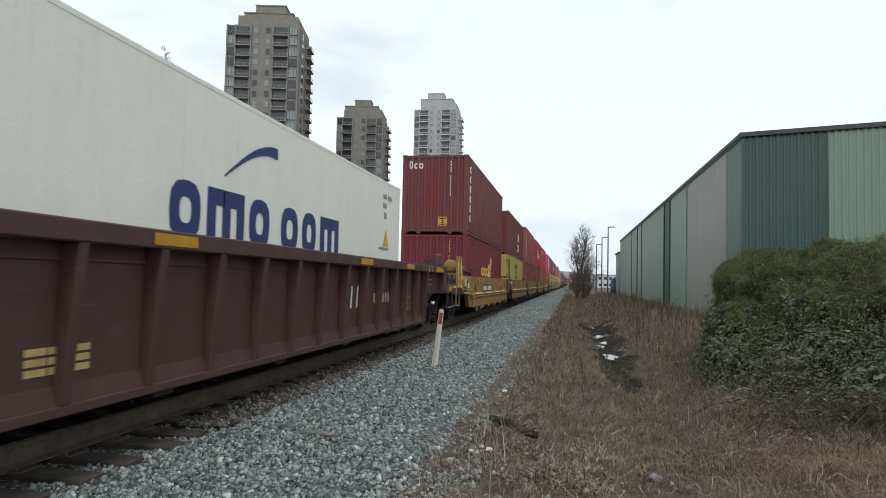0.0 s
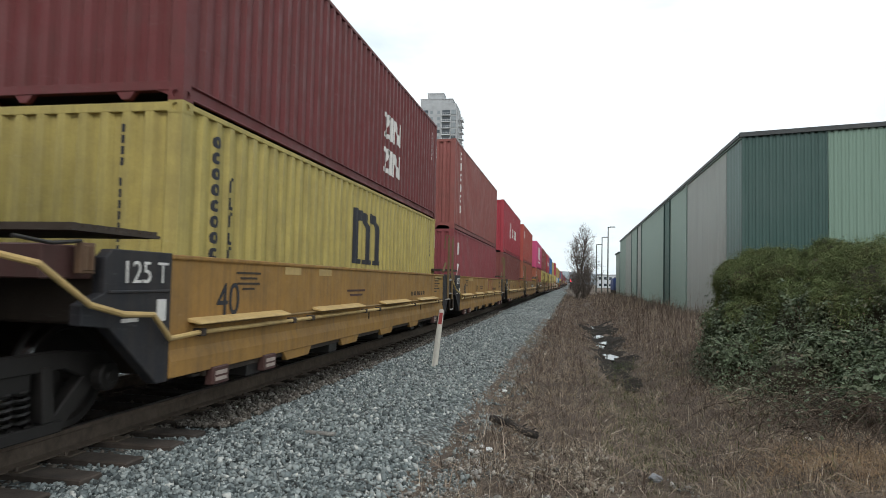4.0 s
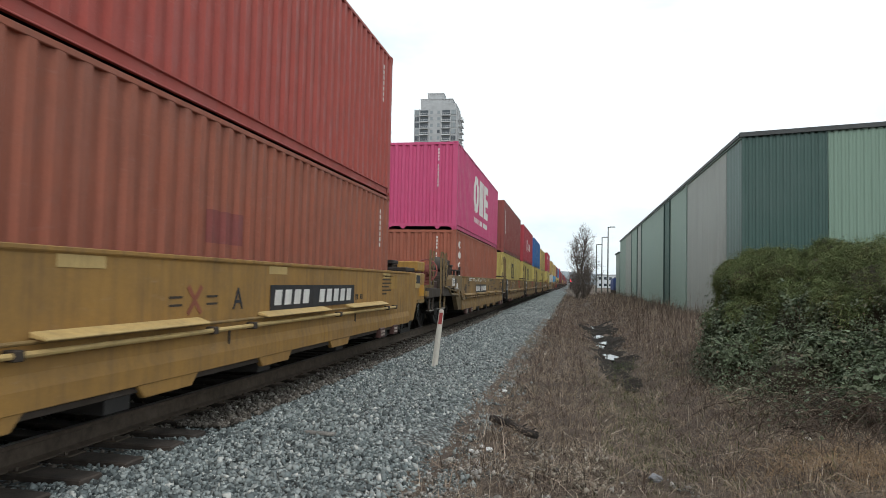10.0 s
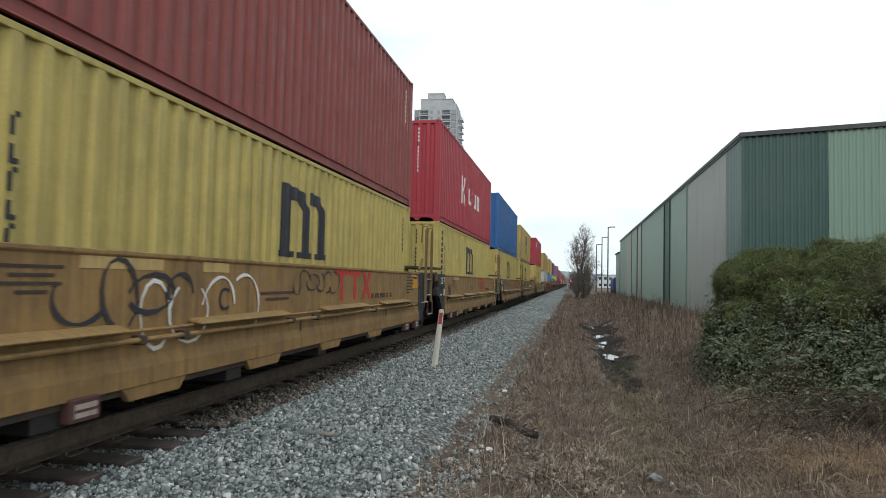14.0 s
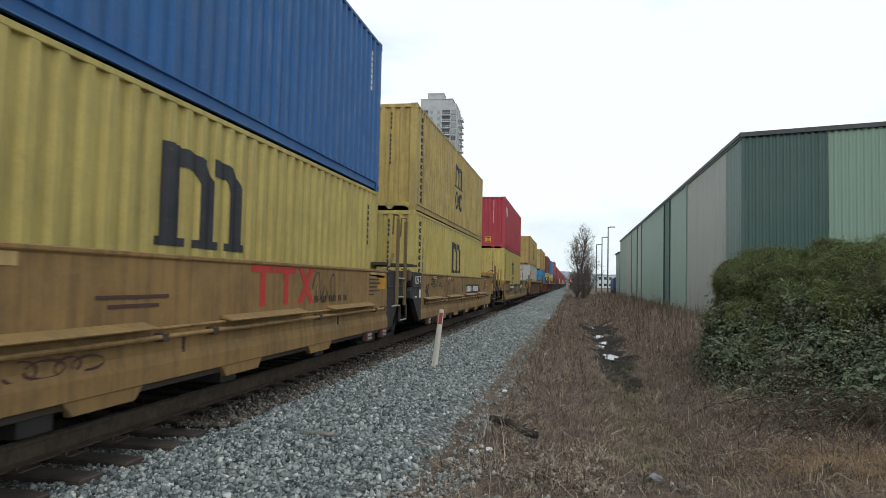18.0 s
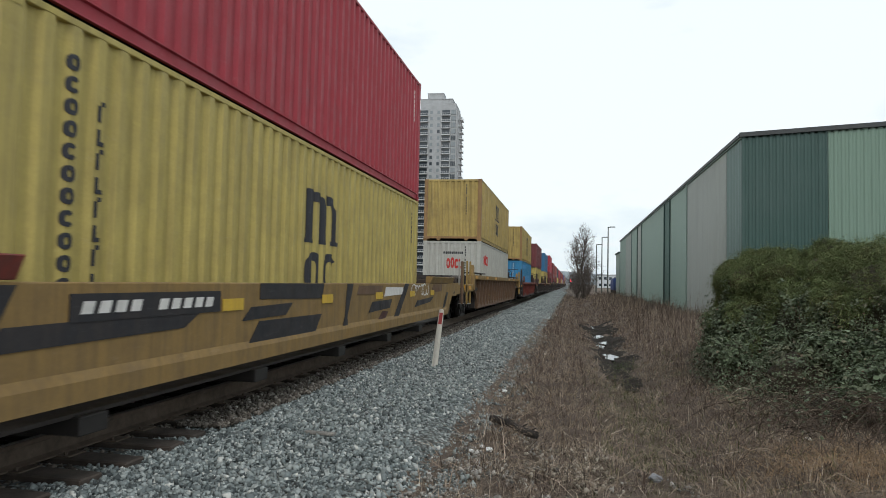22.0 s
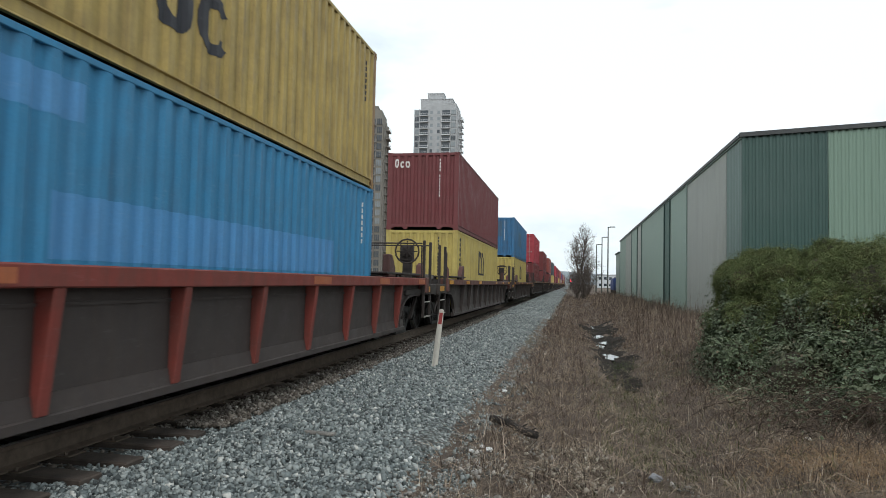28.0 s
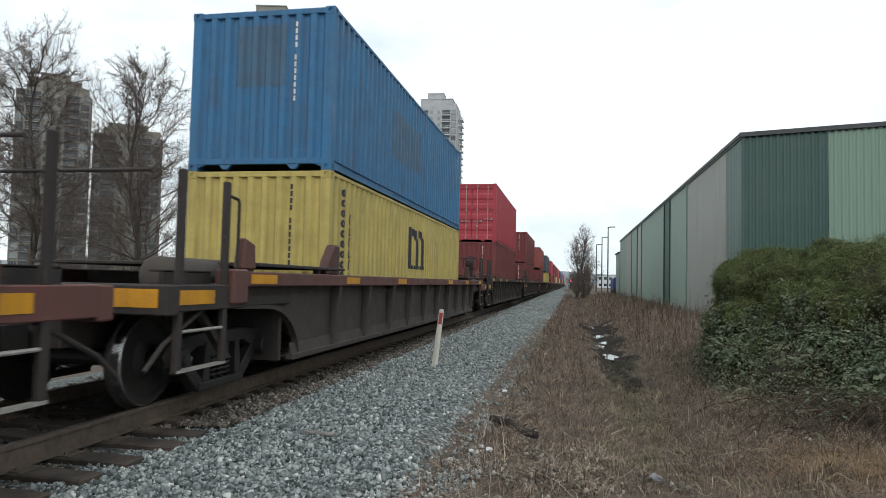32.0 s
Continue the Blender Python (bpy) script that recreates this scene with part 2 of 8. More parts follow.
def ground_z(x, y):
    x, y = np.asarray(x, float), np.asarray(y, float)
    z = np.interp(x, PROFILE_X, PROFILE_Z)
    rough = np.clip((x + 1.4) / 1.0, 0, 1)
    return z + rough * (0.05 * fbm(x, y, 3, 1.6) + 0.06 * fbm(x, y, 4, 5.0))


gx = np.unique(np.concatenate([[-4000, -1500, -600, -250, -120, -60, -40], np.arange(-30, -9, 3.0), np.arange(-9, -2, 0.5), np.arange(-2, 8, 0.16), np.arange(8, 20, 1.0), [25, 40, 80, 160, 400, 1200, 4000]]))
gy = np.unique(np.concatenate([[-600, -200, -60, -20], np.arange(-8, 30, 0.22), np.arange(30, 70, 1.0), np.arange(70, 200, 8.0), [240, 300, 400, 600, 1000, 2000, 4500]]))
GX, GY = np.meshgrid(gx, gy)
GZ = ground_z(GX, GY)
GZ[np.abs(GX) > 100] -= 0.0
nx, ny = len(gx), len(gy)
idx = np.arange(nx * ny).reshape(ny, nx)
quads = np.stack([idx[:-1, :-1], idx[:-1, 1:], idx[1:, 1:], idx[1:, :-1]], -1).reshape(-1, 4)


def soil_material():
    m, nt, b = shader("dry_grass_soil")
    v = coords(nt, shuffle=False)
    c = mix(nt, ramp(nt, noise_tex(nt, v, 0.9, 8, 0.7), 0.35, 0.65), (0.078, 0.056, 0.042), (0.160, 0.118, 0.090))
    c = mix(nt, ramp(nt, noise_tex(nt, v, 7.0, 8, 0.75), 0.45, 0.7), c, (0.050, 0.041, 0.033))
    c = mix(nt, times(nt, ramp(nt, noise_tex(nt, v, 0.33, 5), 0.55, 0.7), 0.5), c, (0.075, 0.085, 0.035))
    c = mix(nt, times(nt, ramp(nt, noise_tex(nt, v, 30.0, 4), 0.62, 0.72), 0.6), c, (0.34, 0.29, 0.23))
    link(nt, c, b.inputs["Base Color"])
    b.inputs["Roughness"].default_value = 0.95
    bump(nt, b, noise_tex(nt, v, 14.0, 8, 0.75), 0.9, 0.05)
    return m


def ballast_material():
    m, nt, b = shader("crushed_rock_bed")
    v = coords(nt, shuffle=False)
    vo = nt.nodes.new("ShaderNodeTexVoronoi")
    vo.inputs["Scale"].default_value = 24.0
    link(nt, v, vo.inputs["Vector"])
    r = nt.nodes.new("ShaderNodeSeparateColor")
    link(nt, vo.outputs["Color"], r.inputs["Color"])
    c = mix(nt, r.outputs[0], (0.07, 0.084, 0.086), (0.30, 0.335, 0.33))
    # near-black between cells: the shade in gaps between stones, put into the colour
    c = mix(nt, ramp(nt, vo.outputs["Distance"], 0.25, 0.75), c, (0.015, 0.016, 0.016))
    c = mix(nt, times(nt, ramp(nt, noise_tex(nt, v, 0.8, 6), 0.45, 0.75), 0.30), c, (0.15, 0.135, 0.11))
    link(nt, c, b.inputs["Base Color"])
    b.inputs["Roughness"].default_value = 0.9
    bump(nt, b, vo.outputs["Distance"], -1.0, 0.05)
    return m


SOIL, BED = soil_material(), ballast_material()
ground = solid("ground", array_mesh("ground", np.stack([GX.ravel(), GY.ravel(), GZ.ravel()], 1), quads, True), SOIL,
               "winter ground with dry grass falling to a ditch beside the track", "ground", kind="structure")

# crushed rock bed of the track, a low bank on the ground
by = np.unique(np.concatenate([np.arange(-12, 40, 1.0), np.arange(40, 120, 8.0), np.arange(120, 900, 60.0)]))
bx = np.array([-9.4, -8.3, -6.9, -5.6, -4.2, -3.3, -2.6, -2.1, -1.6, -1.15])
bz = np.array([-0.72, -0.46, -0.225, -0.235, -0.235, -0.235, -0.25, -0.29, -0.35, -0.47])
BX, BY = np.meshgrid(bx, by)
BX[:, -3:] += 0.12 * fbm(BX[:, -3:], BY[:, -3:], 9, 3.0)
BZ = np.tile(bz, (len(by), 1)) + 0.006 * fbm(BX, BY, 5, 2.0)
bi = np.arange(len(bx) * len(by)).reshape(len(by), len(bx))
solid("ballast_bed", array_mesh("ballast_bed", np.stack([BX.ravel(), BY.ravel(), BZ.ravel()], 1), np.stack([bi[:-1, :-1], bi[:-1, 1:], bi[1:, 1:], bi[1:, :-1]], -1).reshape(-1, 4), True), BED,
      "grey crushed-rock ballast bed under the railway track", "ballast", kind="structure")


def bed_z(x):
    return np.interp(x, bx, bz)


ROCK_V = np.array([[-1, -1, -0.8], [1, -0.9, -0.8], [0.9, 1, -0.8], [-1, 0.9, -0.8], [-0.8, -0.6, 0.8], [0.7, -0.9, 0.9], [0.5, 0.7, 0.6], [-0.9, 0.4, 1.0]]) * 0.72
ROCK_F = np.array([[0, 3, 2], [0, 2, 1], [4, 5, 6], [4, 6, 7], [0, 1, 5], [0, 5, 4], [1, 2, 6], [1, 6, 5], [2, 3, 7], [2, 7, 6], [3, 0, 4], [3, 4, 7]])


def turns(n, rng):
    q = rng.normal(size=(n, 4))
    q /= np.linalg.norm(q, axis=1)[:, None]
    w, x, y, z = q.T
    return np.stack([np.stack([1 - 2 * (y * y + z * z), 2 * (x * y - z * w), 2 * (x * z + y * w)], -1), np.stack([2 * (x * y + z * w), 1 - 2 * (x * x + z * z), 2 * (y * z - x * w)], -1),
                     np.stack([2 * (x * z - y * w), 2 * (y * z + x * w), 1 - 2 * (x * x + y * y)], -1)], 1)


def rocks(name, x, y, z, size, material, label, rng):
    n = len(x)
    v = ROCK_V[None] * rng.uniform(0.72, 1.15, (n, 8, 1)) * (np.clip(size, 0, 0.042 + 0.4 * np.median(size))[:, None, None] * rng.uniform(0.50, 1.05, (n, 1, 3)))
    v = np.einsum("nij,nkj->nki", turns(n, rng), v)
    v += np.stack([x, y, z], 1)[:, None]
    f = (ROCK_F[None] + 8 * np.arange(n)[:, None, None]).reshape(-1, 3)
    return solid(name, array_mesh(name, v.reshape(-1, 3), f), material, label, "stones", kind="stuff")


STONE = islands("crushed_rock", [(0.0, (0.050, 0.060, 0.062)), (0.30, (0.150, 0.176, 0.178)), (0.68, (0.262, 0.296, 0.292)), (0.93, (0.38, 0.41, 0.40)), (1.0, (0.60, 0.60, 0.57))], 0.85)


OILY_STONE = islands("oil_stained_rock", [(0.0, (0.035, 0.030, 0.026)), (0.5, (0.105, 0.088, 0.072)), (1.0, (0.22, 0.195, 0.17))], 0.85)
DUSTY_STONE = islands("dusty_brown_rock", [(0.0, (0.05, 0.042, 0.035)), (0.5, (0.13, 0.112, 0.094)), (0.9, (0.21, 0.19, 0.165)), (1.0, (0.36, 0.34, 0.31))], 0.9)


def scatter(n, x0, x1, y0, y1, power, rng):
    """Places in a strip, thinning out along y."""
    return rng.uniform(x0, x1, n), y0 + (y1 - y0) * rng.uniform(0, 1, n) ** power


sx_, sy_ = scatter(105000, -3.75, -0.6, 2.6, 34.0, 2.0, RNG)
keep = RNG.uniform(0, 1, len(sx_)) < np.clip((-0.85 - sx_ + 0.30 * fbm(sx_, sy_, 11, 2.0)) / 0.6, 0.05, 1)
sx_, sy_ = sx_[keep], sy_[keep]
sz_ = np.where(sx_ < -1.15, bed_z(sx_), ground_z(sx_, sy_)) + RNG.uniform(-0.018, 0.018, len(sx_))
open_ties = (np.abs(((sy_ - 4.44) / 0.495 + 0.5) % 1.0 - 0.5) < 0.27) & (sx_ < -3.42) & (sy_ < 6.3)
sx_, sy_, sz_ = sx_[~open_ties], sy_[~open_ties], sz_[~open_ties]
rocks("ballast_stones", sx_, sy_, sz_, RNG.gamma(5.0, 0.0038, len(sx_)) + 0.006, STONE, "loose grey angular crushed rock beside the track", RNG)
fx_, fy_ = scatter(46000, -3.6, -0.75, 33.0, 150.0, 2.2, RNG)
keep = RNG.uniform(0, 1, len(fx_)) < np.clip((-0.85 - fx_ + 0.35 * fbm(fx_, fy_, 11, 2.0)) / 0.5, 0.0, 1)
fx_, fy_ = fx_[keep], fy_[keep]
rocks("ballast_stones", fx_, fy_, np.where(fx_ < -1.15, bed_z(fx_), ground_z(fx_, fy_)) + RNG.uniform(-0.02, 0.03, len(fx_)), (RNG.gamma(5.0, 0.0055, len(fx_)) + 0.012) * np.clip(fy_ / 40, 1, 2.2), STONE, "loose grey angular crushed rock down the line", RNG)
vx_, vy_ = RNG.uniform(-3.6, -1.0, 16000), RNG.uniform(-7.0, 2.65, 16000)
rocks("ballast_stones", vx_, vy_, np.where(vx_ < -1.15, bed_z(vx_), ground_z(vx_, vy_)) + RNG.uniform(-0.018, 0.018, 16000), RNG.gamma(5.0, 0.0048, 16000) + 0.006, STONE, "loose grey angular crushed rock beside the track", RNG)
tx_, ty_ = scatter(14000, -6.9, -3.7, 2.0, 22.0, 1.6, RNG)
clear = (np.abs(((ty_ - 4.44) / 0.495 + 0.5) % 1.0 - 0.5) > 0.27)
tx_, ty_ = tx_[clear], ty_[clear]
rocks("ballast_stones", tx_, ty_, bed_z(tx_) + RNG.uniform(-0.012, 0.004, len(tx_)), RNG.gamma(6.0, 0.004, len(tx_)) + 0.006, OILY_STONE, "grey crushed rock between the sleepers", RNG)

ux_, uy_ = scatter(8000, -4.06, -3.35, 6.2, 34.0, 1.6, RNG)
rocks("ballast_stones", ux_, uy_, -0.188 + RNG.uniform(-0.02, 0.012, len(ux_)) - 0.06 * (ux_ < -3.9), RNG.gamma(6.0, 0.0034, len(ux_)) + 0.005, DUSTY_STONE, "grey crushed rock lying over the sleeper ends", RNG)

# wet dark mud along the bottom of the ditch
my = np.arange(15.0, 38.0, 0.2)
mw = 0.30 + 0.14 * fbm(my, my * 0, 61, 5.0) + 0.06 * fbm(my, my * 0, 62, 1.4)
mc = np.interp(my, [6, 8, 11, 14, 18, 60], [0.82, 0.95, 1.10, 1.22, 1.30, 1.34]) + 0.10 * fbm(my, my * 0, 63, 7.0)
mw = np.clip(mw, 0.14, 0.45) * np.interp(my, [15, 16.5, 20, 27, 38], [0.2, 1.2, 1.8, 2.6, 2.8])
mk = np.linspace(-1, 1, 13)
MX = mc[:, None] + mw[:, None] * mk[None]
MY = np.repeat(my[:, None], 13, 1)
MZ = ground_z(MX, MY) + 0.05 - 0.08 * mk[None] ** 4
mi = np.arange(MX.size).reshape(MX.shape)
MUD = plain("wet_mud", (0.030, 0.026, 0.022), 0.9, 0, 0.5, 4.0, 1.0, 0.06)
MUD.node_tree.nodes["Principled BSDF"].inputs["Specular IOR Level"].default_value = 0.12
solid("ditch_mud", array_mesh("ditch_mud", np.stack([MX.ravel(), MY.ravel(), MZ.ravel()], 1), np.stack([mi[:-1, :-1], mi[:-1, 1:], mi[1:, 1:], mi[1:, :-1]], -1).reshape(-1, 4), True),
      MUD, "wet dark mud along the bottom of the ditch", "mud", kind="structure")

# ---- track ----
track = thing("railway_track", "single railway track with rusty rails on worn wooden sleepers", "railway track", kind="structure")
RAILP = [(-0.070, -0.185), (0.070, -0.185), (0.070, -0.172), (0.016, -0.150), (0.010, -0.045), (0.036, -0.034), (0.036, -0.006), (0.028, 0.0), (-0.028, 0.0), (-0.036, -0.006), (-0.036, -0.034), (-0.010, -0.045), (-0.016, -0.150), (-0.070, -0.172)]
for sx in (1, -1):
    rl = part("rail", Geo().prism("y", [(TRACK_X + sx * 0.754 + x, z) for x, z in RAILP], -12, 900), M["rail"], track)
    part("running_band", Geo().box(TRACK_X + sx * 0.754 - 0.026, TRACK_X + sx * 0.754 + 0.026, -12, 900, -0.001, 0.002), M["rail_top"], rl, "bright worn running band")
TIE = Geo().box(-1.40, 1.47, -0.115, 0.115, -0.36, -0.188).mesh("sleeper", 0.012)
PLATE = Geo().box(-0.18, 0.18, -0.10, 0.10, -0.190, -0.178).cyl((-0.12, 0.06, -0.18), (-0.12, 0.06, -0.155), 0.012, n=6).cyl((0.12, -0.06, -0.18), (0.12, -0.06, -0.155), 0.012, n=6).mesh("tie_plate")
ties = random.Random(3)
for k in range(120):
    y = 4.44 + (k - 18) * 0.495
    t = part("sleeper", TIE, M["wood"], track, m=pose(TRACK_X + ties.uniform(-0.03, 0.03), y + ties.uniform(-0.02, 0.02), ties.uniform(-0.006, 0.004), 0, 0, ties.uniform(-0.8, 0.8)))
    if 0 < y < 18:
        for sx in (1, -1):
            part("tie_plate", PLATE, M["rail"], t, m=pose(sx * 0.754, 0, 0))
far_ties = Geo()
for k in range(120, 900):
    y = 4.44 + (k - 18) * 0.495
    far_ties.box(TRACK_X - 1.38, TRACK_X + 1.38, y - 0.115, y + 0.115, -0.3, -0.188)
tagged(part("far_sleepers", far_ties, M["wood"], track), kind="stuff")

# bare stony earth thrown up beside the ditch
ex_, ey_ = RNG.normal(0.10, 0.24, 1500), RNG.normal(7.2, 0.55, 1500)
rocks("stony_earth", ex_, ey_, ground_z(ex_, ey_) + RNG.uniform(0.0, 0.045, 1500), RNG.gamma(3.0, 0.0045, 1500) + 0.005, islands("earth_clods", [(0.0, (0.06, 0.048, 0.036)), (0.6, (0.20, 0.17, 0.13)), (0.92, (0.42, 0.38, 0.31)), (1.0, (0.62, 0.58, 0.50))], 0.95), "bare stony earth and clods beside the ditch", RNG)

# ---- green warehouse ----
WX, WY0, WY1, EAVE = 7.6, 32.2, 109.0, 8.18


def cladding(name, rgb):
    m, nt, b = shader(name)
    v = coords(nt, shuffle=False)
    c = mix(nt, times(nt, noise_tex(nt, v, 0.25, 6), 0.6), rgb, tuple(0.75 * q + 0.08 for q in rgb))
    c = mix(nt, times(nt, ramp(nt, noise_tex(nt, coords(nt, 3, 3, 0.12, False), 1.0, 6, 0.7), 0.5, 0.8), 0.35), c, tuple(0.55 * q for q in rgb))
    link(nt, c, b.inputs["Base Color"])
    b.inputs["Roughness"].default_value = 0.55
    bump(nt, b, noise_tex(nt, v, 2.0, 4), 0.1, 0.01)
    return m


W_PALE, W_DARK, W_MID, W_GREY = cladding("pale_green_cladding", (0.148, 0.238, 0.182)), cladding("dark_green_cladding", (0.010, 0.056, 0.046)), cladding("grey_green_cladding", (0.285, 0.375, 0.318)), cladding("blue_green_cladding", (0.155, 0.225, 0.205))
W_FADED, W_BAND = cladding("faded_grey_cladding", (0.360, 0.378, 0.345)), cladding("green_band_cladding", (0.085, 0.150, 0.128))
FLASHING = plain("dark_roof_flashing", (0.035, 0.040, 0.042), 0.5, 0.0, 0.25, 3)
shed = thing("warehouse", "long green metal-clad warehouse with a low-pitched roof and dark trim", "warehouse")
part("core_wall", Geo().prism("y", [(WX + 0.06, -0.6), (WX + 40, -0.6), (WX + 40, EAVE), (WX + 20, EAVE + 1.08), (WX + 0.06, EAVE - 0.02)], WY0 + 0.06, WY1), W_MID, shed)


def clad(y0, y1, z1, material, along="y", x0=None, x1=None, slope=0.0):
    g = Geo()
    if along == "y":
        g.sheet("z", [(WX + d - 0.035, y) for y, d in wave(y0, y1, 0.30, 0.035)], -0.5, z1)
    else:
        pts = wave(x0, x1, 0.30, 0.035)
        vs = [(x, WY0 + d - 0.035, -0.5) for x, d in pts] + [(x, WY0 + d - 0.035, z1 + 0.02 + slope * (x - WX)) for x, d in pts]
        n = len(pts)
        g.add(vs, [(i, i + 1, n + i + 1, n + i) for i in range(n - 1)])
    return part("cladding_panel", g, material, shed)


seams = [32.2, 35.3, 46.9, 54.6, 57.8, 76.0, 80.8, 88.2, 98.0, 109.0]
tones = [W_GREY, W_FADED, W_MID, W_BAND, W_MID, W_FADED, W_MID, W_FADED, W_MID]
for a, b_, tn in zip(seams, seams[1:], tones):
    clad(a + 0.02, b_ - 0.02, EAVE, tn)
for a, wide, tn in ((46.8, 0.14, W_MID), (54.5, 0.12, W_DARK), (57.7, 0.16, W_DARK), (75.9, 0.12, W_BAND), (80.7, 0.18, W_DARK), (88.1, 0.12, W_BAND)):
    dp = part("downpipe", Geo().box(WX - 0.13, WX - 0.04, a, a + wide, -0.5, EAVE - 0.1), tn, shed, "square metal downpipe", bevel=0.01)
    for z in (1.5, 4.0, 6.5):
        part("pipe_strap", Geo().box(WX - 0.135, WX - 0.03, a - 0.03, a + wide + 0.03, z, z + 0.05), tn, dp)
clad(0, 0, EAVE, W_DARK, "x", WX + 0.02, WX + 3.52, 0.062)
clad(0, 0, EAVE, W_PALE, "x", WX + 3.56, WX + 19, 0.062)
part("corner_trim", Geo().box(WX - 0.05, WX + 0.05, WY0 - 0.05, WY0 + 0.05, -0.5, EAVE + 0.02), W_DARK, shed)
part("eave_trim", Geo().box(WX - 0.16, WX + 0.02, WY0 - 0.1, WY1 + 0.1, EAVE - 0.02, EAVE + 0.14), FLASHING, shed, "dark eave gutter")
part("verge_trim", Geo().prism("y", [(WX - 0.16, EAVE - 0.04), (WX + 20, EAVE + 1.20), (WX + 20, EAVE + 1.40), (WX - 0.16, EAVE + 0.16)], WY0 - 0.14, WY0 - 0.04), FLASHING, shed, "dark verge trim")
part("roof", Geo().prism("y", [(WX - 0.1, EAVE + 0.05), (WX + 20, EAVE + 1.28), (WX + 40, EAVE + 0.05), (WX + 40, EAVE - 0.1), (WX + 20, EAVE + 1.13), (WX - 0.1, EAVE - 0.1)], WY0, WY1), W_GREY, shed)
annex = thing("annex", "small pale green metal lean-to at the warehouse's far end", "building")
part("wall", Geo().box(WX - 0.1, WX + 8, 109.5, 118.0, -0.6, 6.4), W_MID, annex)
part("roof", Geo().box(WX - 0.3, WX + 8.2, 109.3, 118.2, 6.4, 6.6), W_DARK, annex)

# ---- towers, far things, lamps ----
CONCRETE = plain("tower_concrete", (0.215, 0.203, 0.180), 0.85, 0, 0.15, 0.5, 0.1, 0.02)
CONCRETE2 = plain("tower_concrete_grey", (0.38, 0.39, 0.40), 0.85, 0, 0.15, 0.5, 0.1, 0.02)
SLAB = plain("balcony_slab", (0.25, 0.225, 0.21), 0.8, 0, 0.2, 0.6, 0.1, 0.02)
PALE_SLAB = plain("pale_balcony_slab", (0.62, 0.63, 0.64), 0.7, 0, 0.1, 0.6, 0.1, 0.02)


def glass_material(name, rgb):
    m, nt, b = shader(name)
    link(nt, mix(nt, noise_tex(nt, coords(nt), 0.8, 3), tuple(0.6 * c for c in rgb), rgb), b.inputs["Base Color"])
    b.inputs["Roughness"].default_value, b.inputs["IOR"].default_value = 0.08, 1.6
    return m


# second glass: panes that mirror the sky, the reflection put into a pale base colour
GLASS, GLASS_SKY = glass_material("dark_window_glass", (0.05, 0.065, 0.08)), glass_material("sky_tinted_glass", (0.30, 0.34, 0.36))


